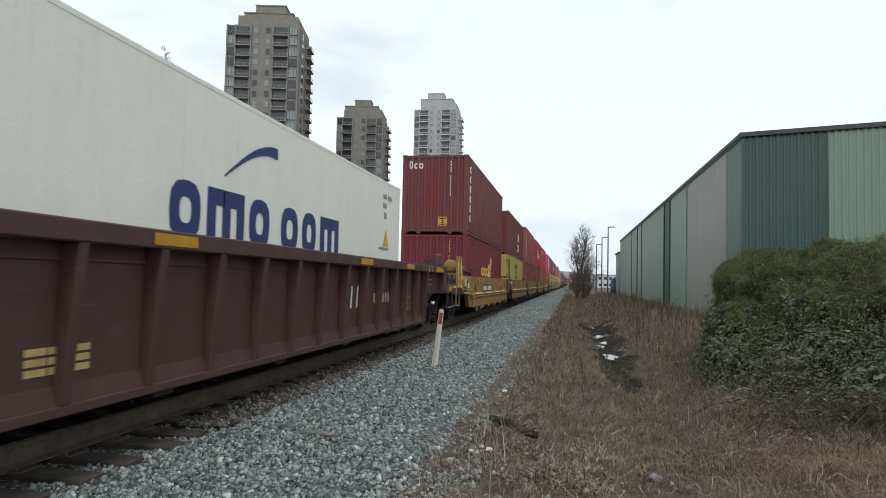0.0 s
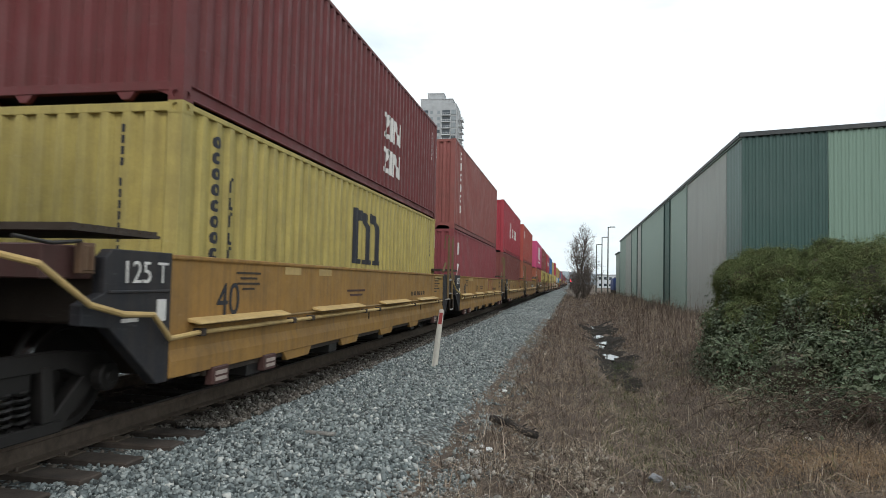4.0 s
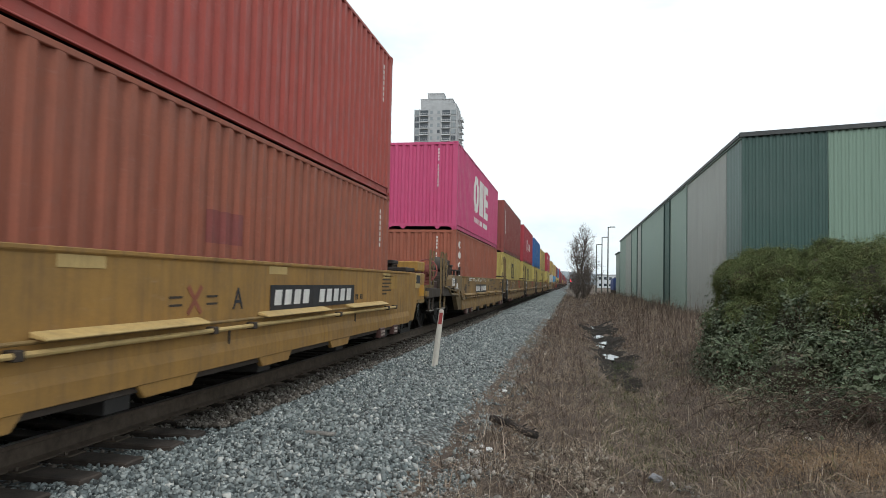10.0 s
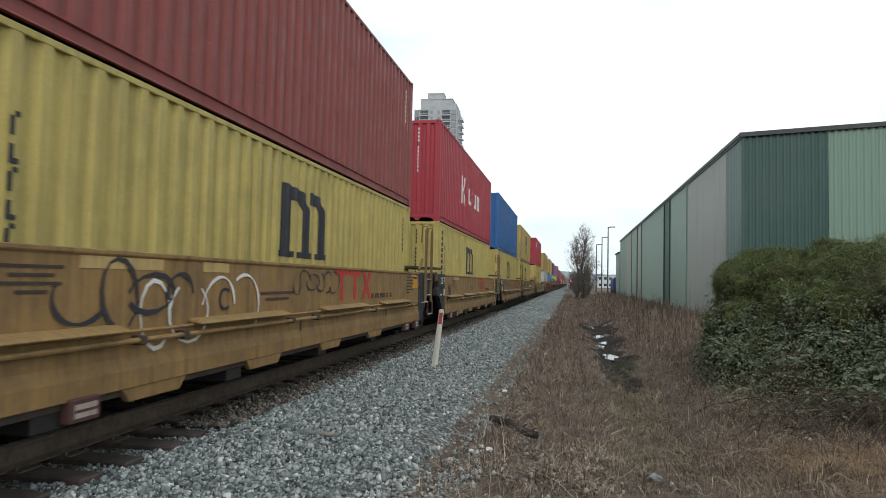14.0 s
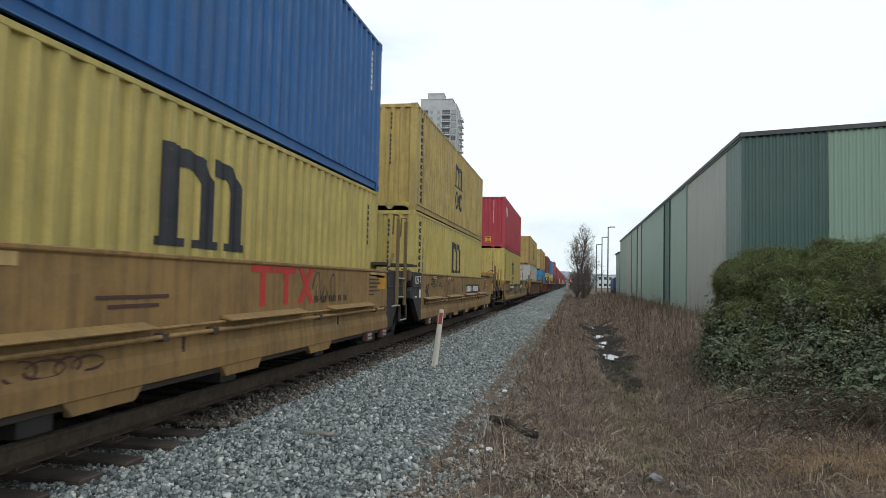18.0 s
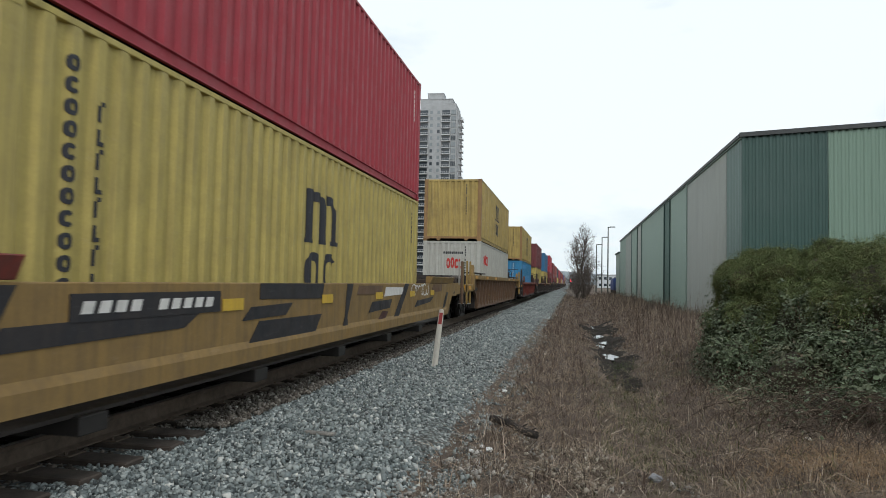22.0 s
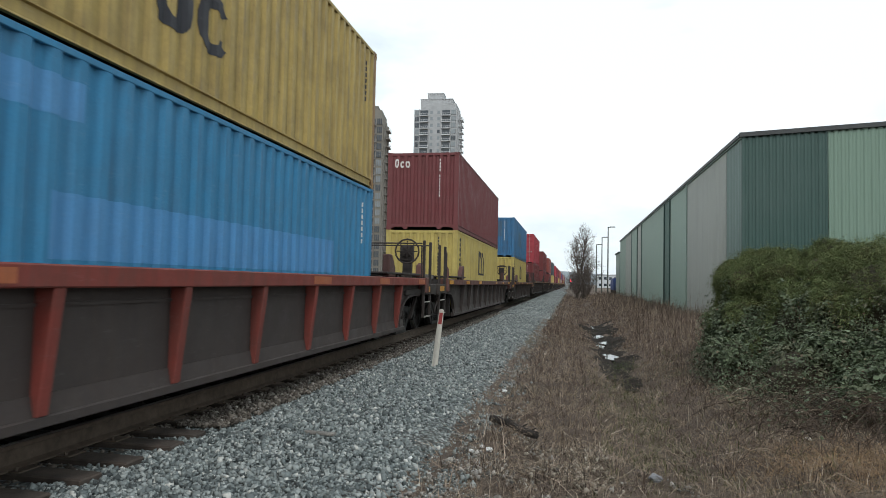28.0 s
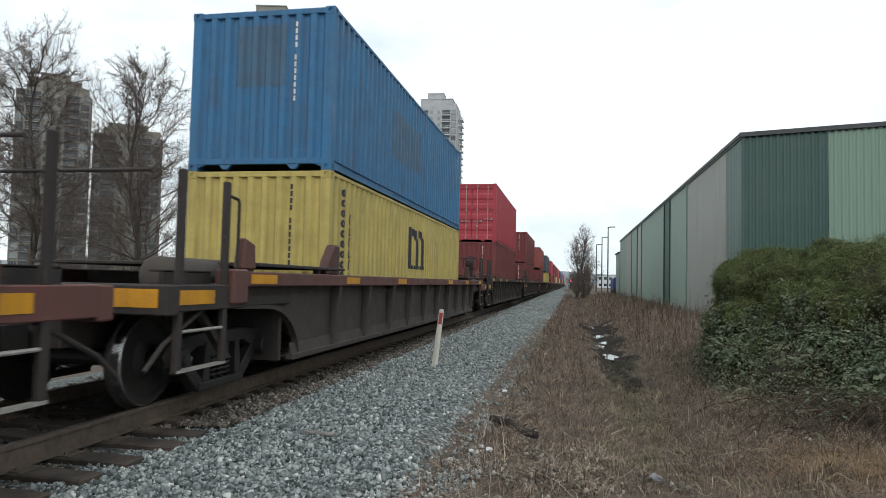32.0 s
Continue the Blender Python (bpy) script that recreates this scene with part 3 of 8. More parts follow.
def tower(name_label, x, y, turn, w, d, floors, fh, base, body, slab, crown, pale=False, plain_sides=False):
    """A point tower: glazed corner bays, two stacks of balconies, a solid middle with narrow windows, stepped crown."""
    t = thing("apartment_tower", name_label, "tower", "apartment towers", m=pose(x, y, base, 0, 0, turn))
    H = floors * fh
    part("core", Geo().box(-w / 2, w / 2, -d / 2, d / 2, 0, H - fh).box(-w * 0.36, w / 2 - 0.6, -d / 2 + 0.6, d / 2 - 0.6, H - fh, H), body, t)
    for k, (cw, ch, c0) in enumerate(crown):
        z0 = H + sum(q[1] for q in crown[:k])
        part("crown", Geo().box(-cw / 2 + c0, cw / 2 + c0, -d * cw / w / 2, d * cw / w / 2, z0, z0 + ch).box(-cw / 2 + c0 - 0.15, cw / 2 + c0 + 0.15, -d * cw / w / 2 - 0.15, d * cw / w / 2 + 0.15, z0 + ch - 0.35, z0 + ch - 0.05), body, t)
    rail = 0.95 if pale else 0.85
    bay = Geo()
    for k in range(3):
        u0 = -0.055 * w + 0.0367 * w * k
        bay.box(u0 + 0.06, u0 + 0.0367 * w - 0.06, -0.22, 0.05, 0.55, fh - 0.30)
    bay = bay.mesh("window")
    bw = 0.20 * w / 2
    bal = Geo().box(-bw, bw, -1.3, 0.1, -0.14, 0.14).box(-bw, bw, -1.3, -1.26, rail - 0.10, rail)
    for k in range(5):
        v = -bw + 0.03 + k * (2 * bw - 0.06) / 4
        bal.box(v - 0.04, v + 0.04, -1.3, -1.26, 0.14, rail)
    bal = bal.mesh("balcony")
    void = Geo().box(-bw + 0.15, bw - 0.15, -0.06, 0.05, 0.15, fh - 0.35).mesh("glazed_recess")
    slim = Geo().box(-0.55, 0.55, -0.10, 0.05, 0.85, fh - 0.55).box(-0.04, 0.04, -0.14, -0.10, 0.85, fh - 0.55).mesh("window")
    side = Geo().box(-0.05, 0.10, -1.5, -0.05, 0.6, fh - 0.35).box(-0.05, 0.10, 0.05, 1.5, 0.6, fh - 0.35).mesh("window")
    bal2 = Geo().box(-0.1, 1.5, -2.6, 2.6, -0.14, 0.14).box(1.44, 1.5, -2.6, 2.6, rail - 0.12, rail).box(1.44, 1.5, -2.6, -2.5, 0.14, rail).box(1.44, 1.5, 2.5, 2.6, 0.14, rail).mesh("balcony")
    pier = Geo().box(-0.20, 0.20, -0.45, 0.0, 0, H - fh).mesh("pier")
    for u in (-0.49, -0.375, -0.165, 0.145, 0.35, 0.49):
        part("pier", pier, body, t, m=pose(u * w, -d / 2, 0))
    for v in (-0.40, 0.02, 0.40):
        part("pier", pier, body, t, m=pose(w / 2, v * d, 0, 0, 0, 90))
    rnd = random.Random(int(x * 7 + y))

    def pane(share):
        return GLASS_SKY if rnd.random() < (0.75 if pale else share) else GLASS

    for f in range(floors - 1):
        z = f * fh
        for u in (-0.27, 0.247):
            bb = part("balcony", bal, slab, t, m=pose(u * w, -d / 2, z))
            part("glazed_recess", void, GLASS, bb)
        for u in (-0.432, 0.42):
            part("window", bay, pane(0.4), t, m=pose(u * w, -d / 2, z))
        for u in (-0.095, 0.07):
            part("window", slim, pane(0.5), t, m=pose(u * w, -d / 2, z))
        if not plain_sides:
            part("window", side, pane(0.4), t, m=pose(w / 2, -0.26 * d, z))
            part("balcony", bal2, slab, t, m=pose(w / 2, 0.14 * d, z))
    return t


tower("tall grey-brown apartment tower with stacked balconies and a stepped top", -83.4, 172.0, 12, 19.3, 17.5, 26, 2.86, -3.0, CONCRETE, SLAB, [(13.2, 1.9, 0.6), (8.2, 3.0, 0.6)])
tower("grey-brown apartment tower with stacked balconies and a stepped top", -73.2, 226.0, 9, 16.0, 15.0, 22, 2.86, -3.0, CONCRETE, SLAB, [(11.5, 1.8, 0), (5.6, 2.8, 0)])
tower("white and grey apartment tower with pale balcony bands", -58.6, 288.0, 2, 18.6, 16.0, 29, 2.8, -3.0, CONCRETE2, PALE_SLAB, [(14, 2.4, 0), (7.0, 3.4, -1)], True)
tower("grey-brown apartment tower seen through bare trees", -182.0, 206.0, 40, 22.5, 19.0, 25, 2.77, -3.0, CONCRETE, SLAB, [(16, 2.6, 0), (9, 2.6, 0)], plain_sides=True)
tower("grey apartment tower seen through bare trees", -174.0, 236.0, 36, 24.0, 18.0, 22, 2.75, -3.0, CONCRETE, SLAB, [(14, 2.6, 0)], plain_sides=True)
tower("pale grey apartment tower far behind the trees", -200.0, 338.0, 30, 15.0, 16.0, 32, 2.8, -3.0, CONCRETE2, CONCRETE2, [(10, 3.0, -1)], True, True)

LAMP_POLE = plain("lamp_pole_steel", (0.06, 0.07, 0.06), 0.5, 0.2, 0.2, 6)
for x, y, top in ((4.95, 95.0, 9.3), (4.75, 109.0, 8.85), (4.15, 116.0, 8.1)):
    lp = thing("lamp_post", "tall thin dark steel lamp post with a flat head", "lamp post", "lamp posts", m=pose(x, y, -0.6))
    h = top + 0.6
    part("pole", Geo().cyl((0, 0, 0), (0, 0, h), 0.11, 0.07, 10), LAMP_POLE, lp)
    part("arm", Geo().cyl((0, 0, h - 0.05), (0.9, 0, h), 0.04, n=8), LAMP_POLE, lp)
    part("lamp_head", Geo().box(0.15, 0.95, -0.16, 0.16, h - 0.06, h + 0.06), LAMP_POLE, lp, bevel=0.02)
    part("base", Geo().cyl((0, 0, 0), (0, 0, 0.5), 0.22, n=10), CONCRETE2, lp)

# marker post by the track
mp_ = thing("marker_post", "leaning white wooden marker post with a red band near its top", "marker post", m=pose(-2.44, 12.1, -0.28, 0, 6.0, 8))
part("post", Geo().prism("y", [(-0.055, 0.0), (0.055, 0.0), (0.044, 1.05), (0.030, 1.07), (-0.030, 1.07), (-0.044, 1.05)], -0.018, 0.018), painted("post_white", (0.60, 0.58, 0.52), 0.7, 0.5, 0.1, 0.1), mp_, bevel=0.005)
part("red_band", Geo().box(-0.030, 0.032, -0.021, -0.018, 0.80, 1.01), painted("post_red", (0.33, 0.04, 0.04), 0.6, 0.3, 0.1, 0.1), mp_)

# utility pole behind the track
up_ = thing("utility_pole", "weathered wooden utility pole with two crossarms", "utility pole", m=pose(-35.9, 88.0, -0.8))
part("pole", Geo().cyl((0, 0, 0), (0, 0, 9.45), 0.22, 0.17, 10), M["wood"], up_)
for z in (9.1, 8.2):
    arm = part("crossarm", Geo().box(-0.5, 2.5, -0.08, 0.08, z - 0.09, z + 0.09), M["wood"], up_, bevel=0.01)
    for x in (-0.4, 0.6, 1.4, 2.3):
        part("insulator", Geo().cyl((x, 0, z + 0.07), (x, 0, z + 0.28), 0.06, 0.04, 8), M["steel_dark"], arm)
    part("strut", Geo().cyl((0.0, 0.08, z - 0.8), (1.0, 0.08, z - 0.05), 0.03, n=6), M["steel_dark"], up_)

# signal down the line, blue trailer, low buildings beyond
sg = thing("rail_signal", "railway signal mast with a lit red lamp", "signal", m=pose(-0.2, 230.0, -0.5))
part("mast", Geo().cyl((0, 0, 0), (0, 0, 4.6), 0.09, n=8), M["steel_dark"], sg)
part("target", Geo().box(-0.35, 0.35, -0.08, 0.02, 2.2, 3.6), M["steel_dark"], sg, bevel=0.03)
m_red, nt_r, b_r = shader("red_signal_light")
b_r.inputs["Base Color"].default_value = (0.8, 0.02, 0.03, 1)
b_r.inputs["Emission Color"].default_value = (1.0, 0.04, 0.06, 1)
b_r.inputs["Emission Strength"].default_value = 8.0
part("lamp", Geo().cyl((0, -0.09, 2.7), (0, -0.2, 2.7), 0.20, n=16).cyl((0, -0.09, 3.2), (0, -0.2, 3.2), 0.16, n=16), m_red, sg, "lit red lamp")
tr_ = thing("trailer", "blue truck trailer parked beyond the warehouse", "trailer", m=pose(8.15, 123.0, -0.5))
part("box", Geo().box(-0.75, 1.9, 0, 9, 0.9, 3.0), painted("trailer_blue", (0.02, 0.06, 0.22)), tr_, bevel=0.03)
part("frame", Geo().box(-0.5, 1.7, 0.2, 8.8, 0.55, 0.9), M["steel_dark"], tr_)
for y in (1.2, 7.4):
    part("wheel", Geo().cyl((-0.72, y, 0.45), (1.85, y, 0.45), 0.45, n=16), M["black"], tr_)
# wall colour lightened to stand for the haze in front of these buildings
hz = plain("haze_tinted_wall", (0.58, 0.61, 0.64), 0.9, 0, 0.08, 0.1, 0.0)
for bx_, by_, bw, bh in ((16.0, 420.0, 14.0, 8.0), (33.0, 460.0, 12.0, 11.0), (26.0, 380.0, 16.0, 6.0)):
    fb = thing("far_building", "low building far beyond the warehouse, tinted pale for haze", "building", "far buildings", m=pose(bx_, by_, -1.0))
    part("wall", Geo().box(0, bw, 0, 12, 0, bh), hz, fb)
    part("roof", Geo().box(-0.4, bw + 0.4, -0.4, 12.4, bh, bh + 0.5), CONCRETE2, fb)
    for i in range(int(bw // 3)):
        for j in range(int(bh // 4)):
            part("window", Geo().box(0.7 + 3 * i, 2.3 + 3 * i, -0.05, 0.05, 1.4 + 4 * j, 3.0 + 4 * j), GLASS, fb)
# far hills: distance haze is put into their pale blue-grey colour
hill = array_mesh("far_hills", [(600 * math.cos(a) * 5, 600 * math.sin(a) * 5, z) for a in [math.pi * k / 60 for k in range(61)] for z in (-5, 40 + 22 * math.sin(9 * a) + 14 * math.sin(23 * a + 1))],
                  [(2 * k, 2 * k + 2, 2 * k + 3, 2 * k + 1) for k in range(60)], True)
solid("backdrop", hill, plain("haze_tinted_hills", (0.36, 0.42, 0.46), 1.0, 0, 0.06, 0.004, 0.0), "wooded hills on the horizon, tinted pale for haze", "hills", kind="structure")

# ---- dry grass, weeds, hedge, trees ----
def blades(name, x, y, z, h, w, lean, material, label, rng, category="grass"):
    """Thin bent blades: a strip of three triangles each."""
    n = len(x)
    a, b = rng.uniform(0, 2 * np.pi, n), rng.uniform(0, 2 * np.pi, n)
    side = np.stack([np.cos(a), np.sin(a), np.zeros(n)], 1) * (w / 2)[:, None]
    out = np.stack([np.cos(b), np.sin(b), np.zeros(n)], 1) * (lean * h)[:, None]
    p = np.stack([x, y, z], 1)
    up = np.array([0, 0, 1.0])[None] * h[:, None]
    k = np.clip(1 - lean, 0.25, 1)[:, None]
    mid = p + 0.30 * out + 0.55 * up * np.sqrt(k)
    tip = p + out + up * k
    v = np.stack([p - side, p + side, mid + 0.7 * side, mid - 0.7 * side, tip], 1).reshape(-1, 3)
    f = (np.array([[0, 1, 2], [0, 2, 3], [3, 2, 4]])[None] + 5 * np.arange(n)[:, None, None]).reshape(-1, 3)
    return solid(name, array_mesh(name, v, f), material, label, category, kind="stuff")


STRAW = islands("dead_grass", [(0.0, (0.034, 0.027, 0.021)), (0.38, (0.155, 0.115, 0.086)), (0.70, (0.32, 0.245, 0.182)), (0.92, (0.53, 0.43, 0.33)), (1.0, (0.70, 0.62, 0.51))], 0.9)
BRUSH = islands("dead_weeds", [(0.0, (0.040, 0.030, 0.025)), (0.5, (0.135, 0.098, 0.076)), (0.85, (0.26, 0.20, 0.15)), (1.0, (0.46, 0.38, 0.29))], 0.95)
GREENS = islands("green_grass", [(0.0, (0.05, 0.060, 0.022)), (0.5, (0.10, 0.115, 0.042)), (1.0, (0.20, 0.19, 0.085))], 0.85)


def clumped(n, x0, x1, y0, y1, power, size, cut, seed, rng):
    x, y = scatter(n, x0, x1, y0, y1, power, rng)
    c = fbm(x, y, seed, size) + rng.uniform(-0.5, 0.5, n)
    k = c > cut
    return x[k], y[k]


pr = np.random.default_rng(21)
CANE = islands("bramble_cane", [(0.0, (0.030, 0.021, 0.016)), (0.6, (0.080, 0.056, 0.040)), (1.0, (0.15, 0.11, 0.08))], 0.95)
STRAW_RED = islands("reddish_dead_grass", [(0.0, (0.045, 0.033, 0.027)), (0.5, (0.155, 0.112, 0.088)), (0.9, (0.30, 0.23, 0.18)), (1.0, (0.52, 0.45, 0.36))], 0.95)
STRAW_TAN = islands("tan_dead_grass", [(0.0, (0.10, 0.062, 0.034)), (0.5, (0.27, 0.165, 0.088)), (1.0, (0.48, 0.34, 0.20))], 0.95)


def off_furrow(x, y, rng, share=0.85):
    """True away from the bottom of the ditch, and for a few inside it."""
    return (np.abs(x - np.interp(y, my, mc)) > np.interp(y, my, mw, left=0.0, right=0.0) * (0.95 + 0.35 * fbm(x, y, 64, 0.7))) | (rng.uniform(0, 1, len(x)) > share)


x, y = clumped(190000, -1.25, 5.2, 3.2, 24.0, 1.7, 0.55, -0.35, 31, pr)
k = (pr.uniform(0, 1, len(x)) < np.clip((x + 1.30) / 0.55, 0.03, 1)) & off_furrow(x, y, pr)
x, y = x[k], y[k]
rusty = fbm(x, y, 32, 3.2) + 0.5 * np.clip((y - 9) / 6, -1, 1) + pr.uniform(-0.5, 0.5, len(x)) > 0.15
for sel, mat, lab in ((~rusty, STRAW, "matted dry tan and grey winter grass"), (rusty, STRAW_RED, "matted reddish-brown winter grass")):
    x_, y_ = x[sel], y[sel]
    n_ = len(x_)
    blades("dead_grass", x_, y_, ground_z(x_, y_) - 0.01, (pr.gamma(3, 0.050, n_) + 0.04) * (1 + 0.5 * fbm(x_, y_, 30, 1.1)), pr.uniform(0.003, 0.008, n_), pr.gamma(2.2, 0.55, n_) + 0.1, mat, lab, pr)
x, y = pr.uniform(-1.2, 5.5, 26000), pr.uniform(-7.0, 3.3, 26000)
blades("dead_grass", x, y, ground_z(x, y) - 0.01, pr.gamma(3, 0.050, 26000) + 0.04, pr.uniform(0.003, 0.008, 26000), pr.gamma(2.2, 0.55, 26000) + 0.1, STRAW, "matted dry winter grass by the track", pr)
x, y = pr.normal(3.1, 0.55, 4200), pr.normal(7.9, 0.45, 4200)
blades("dead_grass", x, y, ground_z(x, y), pr.gamma(3, 0.05, 4200) + 0.04, pr.uniform(0.003, 0.008, 4200), pr.gamma(2.2, 0.7, 4200) + 0.3, STRAW_TAN, "flattened tan grass in front of the hedge", pr)
x, y = clumped(60000, -1.0, 2.6, 24.0, 110.0, 1.8, 1.5, -0.5, 33, pr)
k = off_furrow(x, y, pr, 0.97)
x, y = x[k], y[k]
blades("dead_grass", x, y, ground_z(x, y) - 0.01, pr.gamma(3, 0.05, len(x)) + 0.05, pr.uniform(0.012, 0.03, len(x)), pr.uniform(0.2, 1.4, len(x)), STRAW_RED, "dry brown winter grass along the ditch", pr)
# brown weeds on the banks, rising towards the warehouse
x, y = clumped(100000, -0.9, 4.2, 6.0, 34.0, 1.3, 1.0, 0.10, 35, pr)
k = off_furrow(x, y, pr, 0.98)
x, y = x[k], y[k]
away = np.clip((np.abs(x - np.interp(y, my, mc)) - 0.3) / 0.7, 0.12, 1)
blades("dead_weeds", x, y, ground_z(x, y) - 0.02, pr.gamma(3, 0.075, len(x)) * (1 + 0.5 * fbm(x, y, 36, 0.9)) * np.clip(y / 13, 0.5, 1.2) * away, pr.uniform(0.003, 0.010, len(x)), pr.gamma(2.0, 0.45, len(x)), BRUSH, "brown dead weeds on the banks of the ditch", pr)
x, y = clumped(170000, 2.0, 7.3, 14.0, 112.0, 1.7, 0.9, -0.05, 37, pr)
hh = (pr.gamma(3, 0.15, len(x)) + 0.08) * np.clip((x - 1.2) / 2.2, 0.2, 1.3) * np.clip((y - 11) / 14, 0.25, 1) * (0.9 + 0.6 * fbm(x, y, 38, 1.8))
blades("dead_weeds", x, y, ground_z(x, y) - 0.03, np.maximum(hh, 0.05), pr.uniform(0.005, 0.020, len(x)) * (0.6 + y / 90), pr.gamma(2.0, 0.45, len(x)), BRUSH, "tangled brown dead weeds in front of the warehouse", pr)
x, y = clumped(22000, 0.4, 3.2, 7.0, 20.0, 1.2, 1.2, 0.60, 39, pr)
blades("green_grass", x, y, ground_z(x, y) - 0.01, pr.gamma(4, 0.035, len(x)) + 0.05, pr.uniform(0.004, 0.01, len(x)), pr.uniform(0.2, 1.2, len(x)), GREENS, "patches of green grass by the ditch", pr)
x, y = pr.normal(1.0, 0.30, 3200), pr.normal(12.0, 2.6, 3200)
k = (fbm(x, y, 42, 1.0) > -0.1) & off_furrow(x, y, pr, 0.7)
x, y = x[k], y[k]
blades("green_grass", x, y, ground_z(x, y) - 0.01, pr.gamma(4, 0.045, len(x)) + 0.05, pr.uniform(0.004, 0.009, len(x)), pr.uniform(0.2, 1.4, len(x)), GREENS, "yellow-green grass along the ditch bank", pr)

# strewn stems, twigs and debris
x, y = scatter(4200, -1.3, 5.0, 3.2, 18.0, 1.4, pr)
blades("loose_stems", x, y, ground_z(x, y) + 0.03, pr.gamma(3, 0.07, len(x)) + 0.06, pr.uniform(0.004, 0.011, len(x)), pr.uniform(0.8, 3.5, len(x)), STRAW, "bent dry stems and broken twigs", pr)
x, y = scatter(6500, -1.3, 1.4, 3.6, 8.5, 1.4, pr)
k = fbm(x, y, 41, 1.6) + 0.25 * (6 - y) > 0.05
rocks("stray_stones", x[k], y[k], ground_z(x[k], y[k]) + 0.015, pr.gamma(4, 0.0045, int(k.sum())) + 0.006, islands("stray_rock", [(0.0, (0.10, 0.10, 0.095)), (0.6, (0.27, 0.26, 0.24)), (1.0, (0.52, 0.50, 0.46))], 0.9), "stray pale stones among the grass", pr)


def canes(name, n, centre, spread, length, rng, material, label):
    """Long arching bramble canes as thin three-sided tubes."""
    vs, fs = [], []
    for i in range(n):
        p = Vector((rng.normal(centre[0], spread[0]), rng.normal(centre[1], spread[1]), 0))
        p.z = float(ground_z(p.x, p.y)) + rng.uniform(0, 0.3)
        a = rng.uniform(0, 6.283)
        L, up, r = length * rng.uniform(0.5, 1.2), rng.uniform(0.5, 1.3), rng.uniform(0.002, 0.005)
        last = None
        for j in range(7):
            t = j / 6
            q = p + Vector((math.cos(a) * L * t, math.sin(a) * L * t, up * L * (t - 1.15 * t * t)))
            ring = []
            for s in range(3):
                w = 2.094 * s
                ring.append(len(vs))
                vs.append((q.x - math.sin(a) * r * math.cos(w), q.y + math.cos(a) * r * math.cos(w), max(q.z, float(ground_z(q.x, q.y)) + 0.01) + r * math.sin(w)))
            if last:
                for s in range(3):
                    fs.append((last[s], last[(s + 1) % 3], ring[(s + 1) % 3], ring[s]))
            last = ring
    return solid(name, array_mesh(name, vs, fs), material, label, "brambles", kind="stuff")


canes("bramble_canes", 70, (4.2, 10.6), (1.0, 1.2), 0.6, pr, STRAW, "dry arching bramble canes at the foot of the hedge")
canes("bramble_canes", 700, (5.8, 9.6), (1.3, 0.6), 1.0, pr, CANE, "bare brown bramble stems under the hedge")
canes("bramble_canes", 520, (4.0, 9.7), (0.65, 0.6), 0.8, pr, CANE, "bare brown bramble stems under the hedge")
canes("bramble_canes", 260, (3.9, 11.6), (0.9, 1.2), 0.7, pr, CANE, "bare brown bramble stems under the hedge")
canes("bramble_canes", 60, (2.5, 15.0), (0.6, 4.0), 0.5, pr, STRAW, "dry arching bramble canes on the ditch bank")

# overgrown hedge: lumps with a dark core, feathery sprays above, bramble shoots below
LUMPS = [(5.10, 15.6, 0.50, 1.55, 1.9, 1.36), (4.50, 15.2, 0.95, 0.95, 1.2, 0.95), (5.6, 13.0, 0.55, 1.5, 1.6, 1.60), (6.6, 11.8, 0.62, 1.6, 1.5, 1.80), (8.4, 12.2, 1.0, 2.0, 2.0, 2.15), (7.5, 12.0, 1.88, 1.1, 1.0, 0.90), (6.2, 13.0, 1.6, 0.8, 0.8, 0.75), (3.35, 13.8, -0.42, 0.80, 1.0, 0.70),
         (4.0, 12.0, -0.30, 1.0, 1.0, 0.80), (5.0, 10.6, -0.28, 1.0, 0.95, 0.90), (6.1, 9.8, -0.15, 1.1, 1.0, 1.10), (6.5, 14.5, 0.5, 2.1, 2.2, 1.75), (5.3, 17.5, 0.35, 1.5, 1.8, 1.30), (4.5, 13.6, 0.35, 0.95, 1.0, 1.10), (3.7, 14.6, 0.15, 0.7, 0.8, 0.7), (4.1, 10.5, -0.48, 0.85, 0.9, 0.50), (4.9, 9.7, -0.45, 0.9, 0.8, 0.60)]
LUMPS += [(3.78, 15.4, z, 0.45, 0.5, 0.45) for z in (0.1, 0.5, 0.9, 1.22, 1.42)] + [(4.4, 15.3, 1.50, 0.55, 0.6, 0.40), (5.1, 14.6, 1.62, 0.65, 0.7, 0.45)]
lr = random.Random(4)
for cx, cy, cz, rx, ry, rz in LUMPS[:]:
    for k in range(7):
        a, e = lr.uniform(0, 6.283), lr.uniform(-0.2, 1.2)
        r = lr.uniform(0.20, 0.52)
        LUMPS.append((cx + 0.85 * rx * math.cos(a) * math.cos(e), cy + 0.85 * ry * math.sin(a) * math.cos(e), cz + 0.85 * rz * math.sin(e), r, r, r * 0.8))
hr = np.random.default_rng(5)


def lump_depth(p):
    """How deep points lie in the lumps: below 1 is inside."""
    d = np.full(len(p), 9.0)
    for cx, cy, cz, rx, ry, rz in LUMPS:
        d = np.minimum(d, np.sqrt(((p[:, 0] - cx) / rx) ** 2 + ((p[:, 1] - cy) / ry) ** 2 + ((p[:, 2] - cz) / rz) ** 2))
    return d


